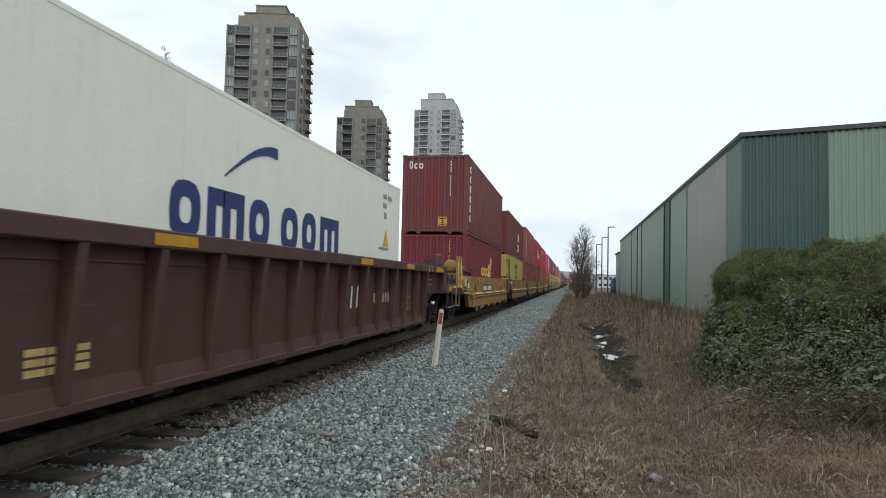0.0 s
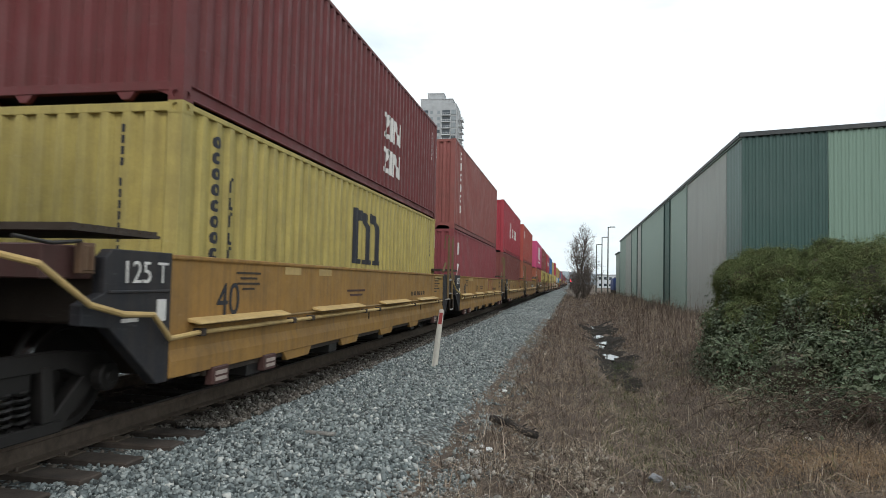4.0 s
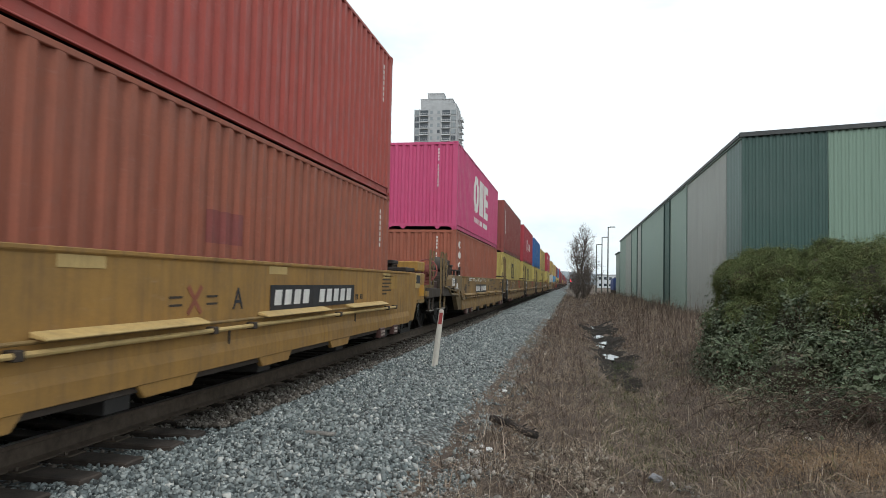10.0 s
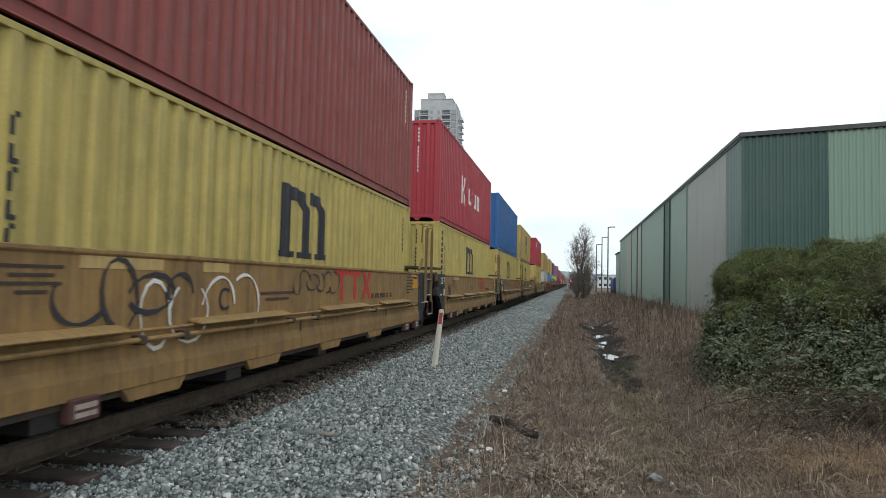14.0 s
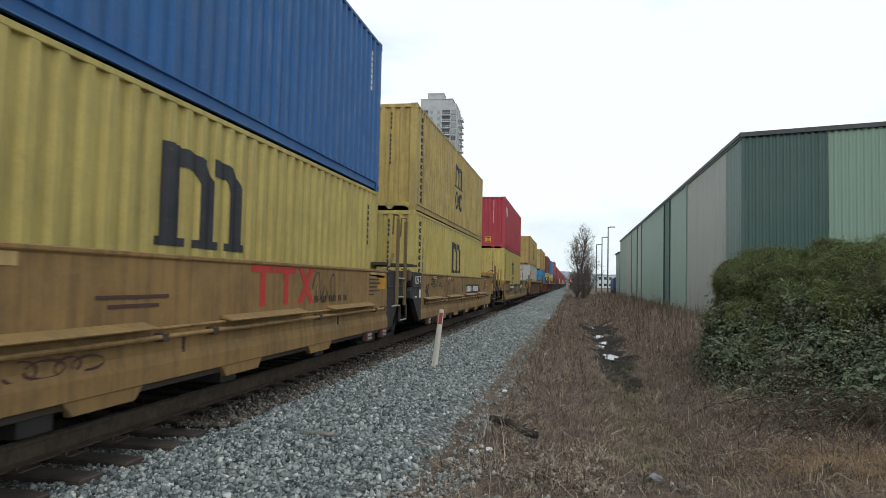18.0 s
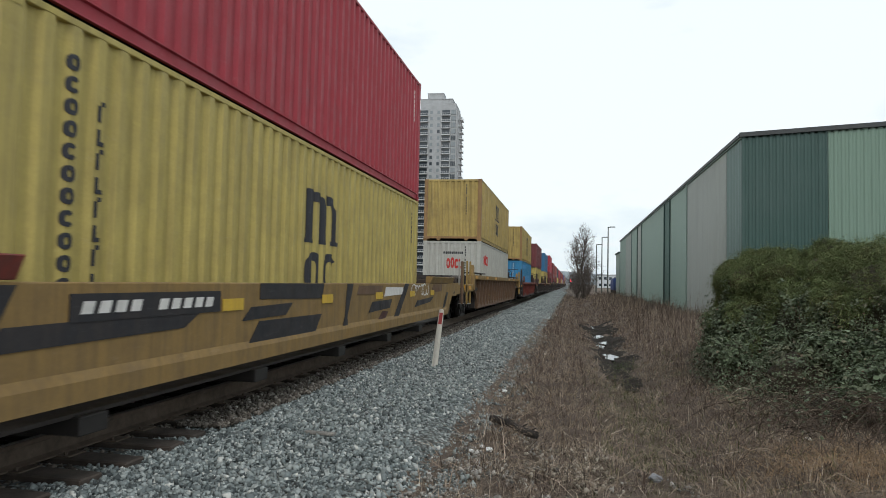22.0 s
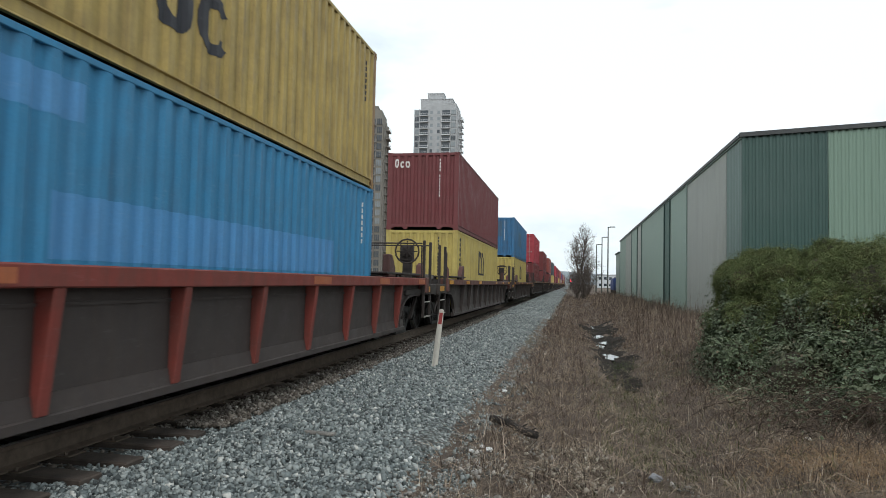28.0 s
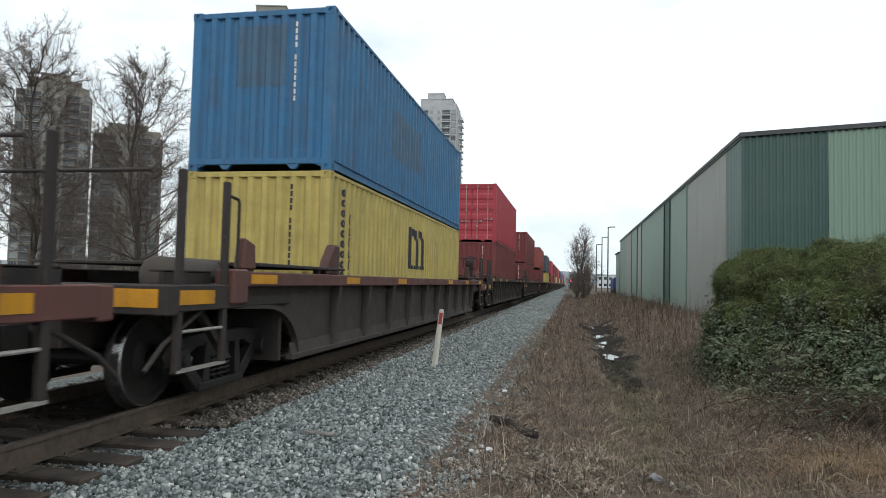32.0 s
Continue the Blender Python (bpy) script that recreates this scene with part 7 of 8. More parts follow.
        part("air_hose", Geo().tube([Vector((1.2, -8.9, 1.0)), Vector((1.3, -9.3, 0.7)), Vector((1.2, -9.8, 0.75))], 0.03), M["black"], car, m=q)
    for y, hi in ((-9.76, 2.08), (-9.28, 2.06)) if sy < 0 and window else ((-9.98, 2.08), (-9.51, 2.06)) if sy < 0 else ((-8.56, 2.07), (-8.94, 2.06)):
        w_ = 0.052 if sy < 0 else 0.045
        part("post", Geo().box(1.48, 1.52, y - w_, y + w_, 0.95, hi), mat if window and sy < 0 else C["dirty_yellow"], car, m=q, bevel=0.01)
        if sy < 0:
            part("grab_iron", Geo().tube([Vector((1.53, y - 0.04, 2.07)), Vector((1.53, y + 0.13, 2.07)), Vector((1.53, y + 0.16, 2.03)), Vector((1.53, y + 0.16, 1.15))], 0.014), C["pale_yellow" if window else "dirty_yellow"], car, m=q)
    lo_, hi_ = ((-9.79, -9.20) if window else (-10.0, -9.42)) if sy < 0 else (-8.96, -8.56)
    for y in (lo_, hi_):
        part("step_hanger", Geo().prism("x", [(y - 0.04, 0.96), (y + 0.04, 0.96), (y + 0.10, 0.58), (y - 0.06, 0.58)], 1.48, 1.51), C["dirty_yellow"] if sy < 0 else C["grimy"], car, m=q)
    part("step", Geo().box(1.42, 1.52, lo_ - 0.05, hi_ + 0.05, 0.565, 0.585), M["galv"], car, m=q)
    part("coupler", TS["knuckle"], M["steel_dark"], car, m=q @ pose(0, -e, 0) @ pose(0, 0, 0, 0, 0, 180))


def hand_wheel(car, x, y, z, mat, box_mat):
    hb = part("brake_housing", Geo().box(x - 0.15, x + 0.15, y - 0.10, y + 0.10, z - 0.22, z + 0.15).ball((x, y - 0.12, z), 0.15, 12, 8, sy=0.4), box_mat, car, bevel=0.03)
    g = Geo()
    ring = [Vector((x + 0.05 + 0.28 * math.cos(a), y - 0.22, z + 0.28 * math.sin(a))) for a in [2 * math.pi * k / 16 for k in range(17)]]
    g.tube(ring, 0.02, 6)
    for k in range(4):
        a = math.pi * k / 4
        g.cyl((x + 0.05 + 0.25 * math.cos(a), y - 0.22, z + 0.25 * math.sin(a)), (x + 0.05 - 0.25 * math.cos(a), y - 0.22, z - 0.25 * math.sin(a)), 0.012, n=6)
    part("hand_wheel", g, mat, hb)
    part("brake_post", Geo().box(x - 0.1, x + 0.1, y - 0.05, y + 0.15, 1.0, z - 0.2), box_mat, car, bevel=0.01)


PRINT = Geo()
for k_ in range(17):
    if k_ not in (2, 6, 11, 14):
        PRINT.box(1.537, 1.540, 0.078 * k_, 0.078 * k_ + 0.05, 0.0, 0.085)
PRINT = PRINT.mesh("small_print")


def yellow_unit(y0, first=False, last=False, letter="", at=-2.9, spin=True, label="", clean=False):
    """One unit of an articulated yellow set, on its centre; z = 0 on the rail heads."""
    car = thing("well_car", label or "yellow steel articulated well car with grimy sides, rolling on the track", "well car", "yellow well cars", m=pose(TRACK_X, y0, 0))
    turn = pose(0, 0, 0, 0, 0, 180)
    mx = Matrix.Diagonal((-1, 1, 1, 1))
    ym = C["yellow" if clean else "worn_yellow"]
    rnd = random.Random(int(y0))
    for q in (Matrix(), mx):
        part("side_panel", YS["side_panel_long" if last else "side_panel"], ym, car, m=q)
        part("skirt", YS["skirt"], C["grimy"], car, m=q)
        part("pipe", YS["pipe"], C["pale_yellow"] if clean else ym, car, m=q)
        part("pipe", YS["upper_pipe"], C["tan"] if clean else ym, car, m=q)
    for y in (-5.0, -2.5, 0.0, 2.5, 5.0):
        part("floor_beam", YS["floor_beam"], M["steel_dark"], car, m=pose(0, y, 0))
    # added light-blocking sheet between the floor beams and the load
    part("floor_sheet", YS["floor_sheet"], C["soot"], car)
    for y in (-5.4, -2.46, 0.7, 3.62):
        part("ledge", YS["ledge"], C["pale_yellow" if clean else "tan"], car, "tilted ledge plate", m=pose(0, y, 0))
    for y in (-6.25, -4.2, -3.6, -1.3, -0.5, 2.2, 4.8, 5.35):
        part("pipe_clip", YS["pipe_clip"], C["grimy"], car, m=pose(0, y, 0))
    for y in (-5.85, -4.77, 4.55, 5.45):
        tb = part("tab", YS["tab"], C["brown"], car, m=pose(0, y, 0))
        part("tab_mark", YS["tab_mark"], C["faded"], tb)
        part("tab_line", YS["tab_line"], C["brown"], tb)
    for y in (-3.9, -1.9, 0.2, 2.4):
        part("foot", YS["foot"], ym, car, m=pose(0, y, 0))
    for y in (-0.9, 3.1):
        part("seam", YS["seam"], C["grimy"], car, m=pose(0, y, 0))
    for y in rnd.sample((-5.1, -4.6, -4.1, -3.0, 0.2, 4.9, 5.3), 4):
        part("patch", YS["patch"], C["pale_yellow"], car, "paler repainted patch", m=pose(0, y, 0))
    part("amber_panel", Geo().box(1.537, 1.540, 5.15, 5.62, 1.14, 1.38), C["fresh_yellow"] if clean else M["amber"], car)
    for i, w in enumerate((1.0, 0.7, 0.95, 0.5)):
        part("stencil", YS["stencil"], C["grimy"], car, "plain thin bar", m=pose(0, -5.25, 1.33 - 0.055 * i) @ Matrix.Diagonal((1, 0.6 * w, 1, 1)))
    for i in range(2):
        part("stencil", YS["stencil"], C["brown"], car, "plain thin bar", m=pose(0, at + 1.35, 1.11 - 0.07 * i) @ Matrix.Diagonal((1, 1.0 - 0.3 * i, 1.4, 1)))
    text_part("40", 0.46, M["dk_mark"], car, car_side_m(1.54, -6.20 if first or not clean else -5.90, 0.92), "dark stencilled 40")
    for i, w in enumerate((0.95, 0.8, 0.9, 0.6, 0.85, 0.4)):
        part("stencil", YS["stencil"], C["grimy"], car, "plain thin bar", m=pose(0, 4.62 + 0.36 * w, 1.36 - 0.065 * i) @ Matrix.Diagonal((1, 0.8 * w, 1.1, 1)))
    part("small_print", PRINT, C["grimy"], car, "row of small plain bars", m=pose(0, 2.15, 0.98))
    if letter:
        text_part(letter, 0.32, M["dk_mark"], car, car_side_m(1.54, at, 0.97), "dark stencilled letter")
    for sy, outer in ((-1, first), (1, last)):
        q = Matrix() if sy < 0 else turn
        part("bulkhead", YS["bulkhead"], C["grimy"], car, m=q)
        if outer:
            end_gear(car, sy, C["drab"] if sy < 0 and not clean else ym, 0.40 if clean else 0.0, clean)
            if sy > 0:
                hand_wheel(car, 1.30, 8.98 + (0.40 if clean else 0.0), 1.56, C["rose"], C["rose"])
            add_truck(car, sy * 8.2, spin)
            continue
        for k in (Matrix(), mx):
            part("end_panel", YS["end_panel" if sy < 0 else "rear_panel"], C["charcoal"], car, "dark grey end panel", m=k)
        part("end_deck", YS["end_deck"], C["grimy"], car, m=q)
        part("walkway", YS["front_grate" if sy < 0 else "rear_grate"], C["grimy"], car)
        if sy > 0:
            part("brace", YS["rear_brace"], C["dirty_yellow"], car)
        if sy < 0:
            text_part("125 T", 0.25, M["white"], car, car_side_m(1.549, -7.32, 1.235), "white 125 T")
            part("notice", Geo().box(1.545, 1.552, -6.86, -6.74, 0.92, 1.10), M["white"], car)
            if clean:
                part("air_hose", YS["front_hose"], C["pale_yellow"], car, "pale air pipe bent over the end panel")
            part("cross_plate", YS["cross_plate"], C["brown"], car)
            part("bracket", YS["bracket"], C["rust_tan"], car)
            part("chain", YS["chain"], M["steel_dark"], car)
            part("notice_bars", Geo().box(1.545, 1.549, -7.3, -7.1, 0.93, 0.96), M["white"], car)
            add_truck(car, -7.8, spin)
        else:
            add_ladder(car, 1.575, 6.615, C["dirty_yellow"], 0.61, (0.97, 1.34))
            part("step", YS["rung"], M["galv"], car, m=pose(1.60, 6.72, 0.52))
            for y in (6.46, 6.98):
                part("step_hanger", YS["step_hanger"], C["grimy"], car, m=pose(0, y, 0))
            part("valve_handle", YS["valve_handle"], M["galv"], car)
    CARS.append((car, y0))
    return car


def dark_plate(car, y, w=3.0, x=1.545, z=0.925, h=0.29):
    pl = part("number_plate", Geo().box(x - 0.006, x, y, y + w, z, z + h), C["charcoal"], car, "dark plate with plain pale bars")
    for i in range(10):
        if i != 4:
            k = (w - 0.2) / 10
            part("plate_bar", Geo().prism("x", [(y + 0.10 + i * k, z + 0.055), (y + 0.10 + (i + 0.66) * k, z + 0.055), (y + 0.13 + (i + 0.66) * k, z + h - 0.055), (y + 0.13 + i * k, z + h - 0.055)], x, x + 0.003), M["white"], pl)


def scrawl(car, seed, y, z, w, h, mat, n=9, r=0.018, x=1.55):
    """Spray-painted loops and strokes on a car's near side."""
    rnd = random.Random(seed)
    for i in range(n):
        cy, cz = y + w * (i + 0.5) / n, z + h * 0.5
        a0, a1 = rnd.uniform(0, 6), rnd.uniform(2.5, 6) * rnd.choice((-1, 1))
        ry, rz = w / n * rnd.uniform(0.4, 0.9), h * rnd.uniform(0.3, 0.55)
        lean = rnd.uniform(-0.3, 0.3)
        pts = []
        for k in range(13):
            a = a0 + a1 * k / 12
            pts.append(Vector((x + 0.0004 * i, cy + ry * math.cos(a) + lean * rz * math.sin(a), cz + rz * math.sin(a))))
        vs = []
        for k, p in enumerate(pts):
            d = (pts[min(k + 1, 12)] - pts[max(k - 1, 0)]).normalized()
            u = Vector((0, -d.z, d.y)) * r * (0.7 + 0.3 * math.sin(k))
            vs += [p - u, p + u]
        part("spray_stroke", Geo().add(vs, [(2 * k, 2 * k + 2, 2 * k + 3, 2 * k + 1) for k in range(12)]), mat, car, "spray-painted stroke")


def red_cross(car, y, z, ink):
    """A small red cross between short plain bars."""
    for k in (-1, 1):
        part("red_cross", Geo().prism("x", [(y - 0.13, z - 0.11 * k), (y - 0.09, z - 0.14 * k), (y + 0.13, z + 0.11 * k), (y + 0.09, z + 0.14 * k)], 1.537, 1.540 + 0.0005 * k), M[ink], car, "small red cross")
        for j in range(2):
            part("stencil", Geo().box(1.537, 1.540, y + 0.30 * k - 0.10, y + 0.30 * k + 0.10, z - 0.05 + 0.07 * j, z - 0.03 + 0.07 * j), C["grimy"], car, "plain thin bar")


def red_letters(car, y, z, s=0.46, ink="red_mark"):
    """A faded red owner's mark drawn as plain strokes."""
    for i in range(2):
        a = y + i * 1.35 * s
        part("owner_mark", Geo().prism("x", [(a, z + s), (a, z + 0.82 * s), (a + 0.48 * s, z + 0.82 * s), (a + 0.48 * s, z), (a + 0.76 * s, z), (a + 0.76 * s, z + 0.82 * s), (a + 1.22 * s, z + 0.82 * s), (a + 1.22 * s, z + s)], 1.537, 1.540), M[ink], car, "faded red stroke")
    a = y + 2.75 * s
    part("owner_mark", Geo().prism("x", [(a, z), (a + 0.3 * s, z), (a + 1.15 * s, z + s), (a + 0.85 * s, z + s)], 1.537, 1.540), M[ink], car, "faded red stroke")
    part("owner_mark", Geo().prism("x", [(a + 0.85 * s, z), (a + 1.15 * s, z), (a + 0.3 * s, z + s), (a, z + s)], 1.5375, 1.5405), M[ink], car, "faded red stroke")


def ribbed_car(y0, half, length, side, chord, rib, top=1.55, low=0.32, label="", spin=True, ribs=None, lite=False, hole=None, guide=False, ext=1.3, post=None, step_z=0.34, post_top=2.25, wheel=(0.75, -1.1, 1.85, "soot"), truck_in=1.75, rear_in=0.0, rib_from=None, front_in=0.0):
    """A well car with vertical ribs under a heavy top chord. half: half of the well's length; length: over the couplers."""
    car = thing("well_car", label, "well car", "ribbed well cars", m=pose(TRACK_X, y0, 0))
    sm, cm, rm = C[side], C[chord], C[rib]
    end = length / 2
    n = ribs or round(2 * half / 1.03)
    ty = end - truck_in
    for sx in (1, -1):
        mx = Matrix.Diagonal((sx, 1, 1, 1))
        arch = [(half - 0.12 + 0.95 * (1 - math.cos(a)), low + 0.66 * math.sin(a)) for a in [math.pi / 2 * k / 8 for k in range(9)]]
        prof = [(-half + 0.12 + front_in, low)] + [(y - 0.7 * rear_in, z) for y, z in arch] + [(half + ext, low + 0.68), (half + ext, top - 0.16), (-half - ext, top - 0.16), (-half - ext, low + 0.68)] + [(-y + front_in, z) for y, z in arch[1:]][::-1]
        back = [(y - 0.7 * rear_in, z) for y, z in arch]
        for line, k in ((back, Matrix()), ([(y - front_in, z) for y, z in arch], Matrix.Diagonal((1, -1, 1, 1)))) if not lite else ():
            inner = line + [(half + ext, low + 0.68)]
            outer = [(y - 0.045 * math.cos(math.pi / 2 * min(i, 8) / 8), z + 0.045 * math.sin(math.pi / 2 * min(i, 8) / 8)) for i, (y, z) in enumerate(inner)]
            vs = [(x, y, z) for x in (1.391, 1.44) for y, z in inner + outer]
            c = len(inner)
            fs = []
            for i in range(c - 1):
                fs += [(i, i + 1, c + i + 1, c + i), (2 * c + i, 3 * c + i, 3 * c + i + 1, 2 * c + i + 1), (i, 2 * c + i, 2 * c + i + 1, i + 1), (c + i, c + i + 1, 3 * c + i + 1, 3 * c + i)]
            part("arch_rim", Geo().add(vs, fs), sm, car, m=mx @ k)
        part("side_sheet", Geo().prism("x", prof, 1.35, 1.39), sm, car, m=mx)
        part("top_chord", Geo().prism("y", [(1.38, top - 0.16), (1.56, top - 0.16), (1.56, top), (1.38, top)], -half - ext, half + ext), cm, car, m=mx, bevel=0.012)
        part("bottom_chord", Geo().box(1.34, 1.45, -half + 0.2, half - 0.2, low - 0.02, low + 0.06), sm, car, m=mx, bevel=0.01)
        part("stiffener", Geo().box(1.39, 1.41, -half, half, top - 0.29, top - 0.265), sm, car, m=mx)
        if not lite:
            part("stiffener", Geo().prism("y", [(1.39, low + 0.06), (1.43, low + 0.06), (1.40, low + 0.20), (1.39, low + 0.20)], -half + 0.2, half - 0.2), sm, car, m=mx)
    me = Geo().prism("y", [(1.39, low + 0.06), (1.455, low + 0.06), (1.55, top - 0.16), (1.39, top - 0.16)], -0.05, 0.05).mesh("rib", 0.006)
    rows = [-half + 0.35 + i * (2 * half - 0.7) / n for i in range(n + 1)] if rib_from is None else [rib_from + 1.545 * i for i in range(10)]
    for y in rows:
        part("rib", me, rm, car, m=pose(0, y, 0))
        if not lite:
            part("rib", me, rm, car, m=pose(0, y, 0, 0, 0, 180))
    # sheet added under the well to keep the track beneath dark
    part("floor_sheet", Geo().box(-1.33, 1.33, -half + 0.1, half - 0.1, low + 0.02, low + 0.05), C["soot"], car)
    for k in range(0 if lite else 7):
        part("floor_beam", YS["floor_beam"], M["steel_dark"], car, m=pose(0, -half + 0.6 + k * (2 * half - 1.2) / 6, -0.02) @ Matrix.Diagonal((0.88, 1, 1, 1)))
    # no opening is cut: black discs stand in for the shade inside drain holes
    for y in ((-4.54, 2.68) if hole else ()):
        part("drain_hole", Geo().cyl((1.385, y, 0.88), (1.394, y, 0.88), 0.115, n=18), M["black"], car, "black disc standing for a shaded round drain hole")
    refl = Geo().box(1.560, 1.566, -0.32, 0.32, top - 0.13, top - 0.03).mesh("reflector")
    for y in (-half - 0.9, -half + 2.2, -half + 5.3, half - 5.3, half - 2.2, half + 0.9):
        part("reflector", refl, C["spray_orange"] if chord == "red" else M["amber"], car, "amber reflector plate", m=pose(0, y, 0))
    for sy in (-1, 1):
        q = Matrix() if sy < 0 else Matrix.Diagonal((1, -1, 1, 1))
        a = half + ext
        part("end_platform", Geo().box(-1.45, 1.45, -end + 0.35, -half + 0.1, 0.98, 1.10).box(-0.45, 0.45, -end + 0.3, -half, 0.62, 1.0), C["soot"], car, m=q, bevel=0.015)
        em = C["soot"] if chord == "red" or guide and sy < 0 else cm
        part("end_beam", Geo().box(-1.5, 1.54, -end + 0.22, -end + 0.40, 0.95, 1.22), em, car, m=q, bevel=0.015)
        part("side_rail", Geo().box(1.44, 1.54, -end + 0.38, -a + 0.02, 0.98, 1.22), em, car, m=q, bevel=0.01)
        part("reflector", Geo().box(1.54, 1.546, -end + 0.40 + (rear_in if sy > 0 else 0), -end + 0.98 + (rear_in if sy > 0 else 0), 1.04, 1.17), M["amber"], car, "amber reflector plate", m=q)
        add_truck(car, sy * ty, spin)
        if lite:
            continue
        part("bulkhead", Geo().box(-1.36, 1.36, -half - 0.06, -half + 0.02, low, top - 0.02), C["soot"], car, m=q)
        part("reflector", Geo().box(0.9, 1.45, -end + 0.212, -end + 0.22, 1.02, 1.18), M["amber"], car, "amber reflector plate", m=q)
        bm_ = C["dull_red"] if chord == "red" else cm
        part("end_box", Geo().box(1.36, 1.58, -a - 0.32, -a, 1.02, top + 0.02), bm_, car, m=q, bevel=0.02)
        part("end_box", Geo().box(-1.58, -1.36, -a - 0.32, -a, 1.02, top + 0.02), cm, car, m=q, bevel=0.02)
        if ext < 1.5:
            part("walkway", Geo().box(1.08 if ext > 1.4 else -1.4, 1.52, -a + 0.35, -half + 1.9, top + 0.06, top + 0.10).box(1.40, 1.48, -a + 0.2, -a + 0.3, top, top + 0.06).box(1.4, 1.48, -half + 0.9, -half + 1.0, top, top + 0.06), C["soot"], car, m=q, bevel=0.008)
        if guide:
            part("load_guide", Geo().prism("x", [(-6.85, top), (-6.34, top), (-6.34, top + 0.44), (-6.56, top + 0.44), (-6.80, top + 0.20)], 1.36, 1.50), C["brown"], car, "raised corner guide for the load", m=q, bevel=0.02)
        part("load_guide", Geo().prism("x", [(-a, top + 0.02), (-a + 0.32, top + 0.02), (-a + 0.28, top + 0.30), (-a + 0.06, top + 0.36)], 1.38, 1.50), C["dull_red"] if guide else cm, car, m=q, bevel=0.02)
        pm = C[post or "soot"]
        e0 = end - (rear_in if sy > 0 else 0.0)
        p0, p1 = (0.44, 1.22) if guide and sy < 0 else (0.26, 0.96)
        for y in (-e0 + p0, -e0 + p1):
            part("post", Geo().box(1.47, 1.53, y - 0.04, y + 0.04, step_z, post_top), pm, car, m=q, bevel=0.01)
        if post_top > 2.2:
            part("grab_iron", Geo().tube([Vector((1.5, -e0 + p1 + 0.03, 2.12)), Vector((1.5, -e0 + p1 + 0.24, 2.10)), Vector((1.5, -e0 + p1 + 0.26, 2.06)), Vector((1.5, -e0 + p1 + 0.26, 1.2))], 0.017), M["galv"] if post else C["soot"], car, m=q)
        if post_top > 2.2:
            part("cross_rail", Geo().tube([Vector((1.3, -e0 + 0.28, 2.22)), Vector((-1.3, -e0 + 0.28, 2.22))], 0.017), C["soot"], car, m=q)
        part("step", Geo().box(1.47, 1.535, -e0 + p0 - 0.03, -e0 + p1 + 0.03, step_z, step_z + 0.025), M["galv"], car, m=q)
        if step_z < 0.5:
            part("rung", Geo().tube([Vector((1.51, -e0 + p0, 0.80)), Vector((1.51, -e0 + p1, 0.80))], 0.016), M["galv"], car, m=q)
        part("air_tank", Geo().cyl((0.9, -end + 1.0, 1.30), (0.9, -end + 2.2, 1.30), 0.19, n=20).ball((0.9, -end + 1.0, 1.30), 0.19, 14, 8, sy=0.4).ball((0.9, -end + 2.2, 1.30), 0.19, 14, 8, sy=0.4), C["tank_grey"], car, m=q, smooth=True)
        part("deck_plate", Geo().box(1.26, 1.31, -end + 0.5, -a - 0.3, 1.08, 1.34).box(1.15, 1.31, -end + 0.5, -a - 0.3, 1.33, 1.35), C["soot"], car, m=q)
        part("strut", Geo().tube([Vector((1.46, -end + 0.9, 0.98)), Vector((1.46, -end + 0.3, 0.70)), Vector((1.46, -end + 0.05, 0.50))], 0.022), C["soot"], car, m=q)
        part("brake_valve", Geo().box(0.2, 0.7, -end + 2.4, -end + 3.1, 1.10, 1.4).cyl((0.45, -end + 2.4, 1.25), (0.45, -end + 2.2, 1.25), 0.1), C["soot"], car, m=q, bevel=0.02)
        part("air_pipe", Geo().tube([Vector((1.2, -end + 0.5, 1.20)), Vector((1.2, -end + 3.2, 1.20))], 0.03), C["soot"], car, m=q)
        part("brace", Geo().prism("x", [(-ty - 0.9, 1.0), (-ty - 0.8, 1.0), (-ty - 0.15, 0.42), (-ty - 0.27, 0.42)], 1.2, 1.28), C["soot"], car, m=q, bevel=0.006)
        part("coupler", TS["knuckle"], M["steel_dark"], car, m=q @ pose(0, -end + 0.02, 0) @ pose(0, 0, 0, 0, 0, 180))
    if not lite:
        hand_wheel(car, wheel[0], end + wheel[1], wheel[2], C[wheel[3]], C["soot"])
    CARS.append((car, y0))
    return car


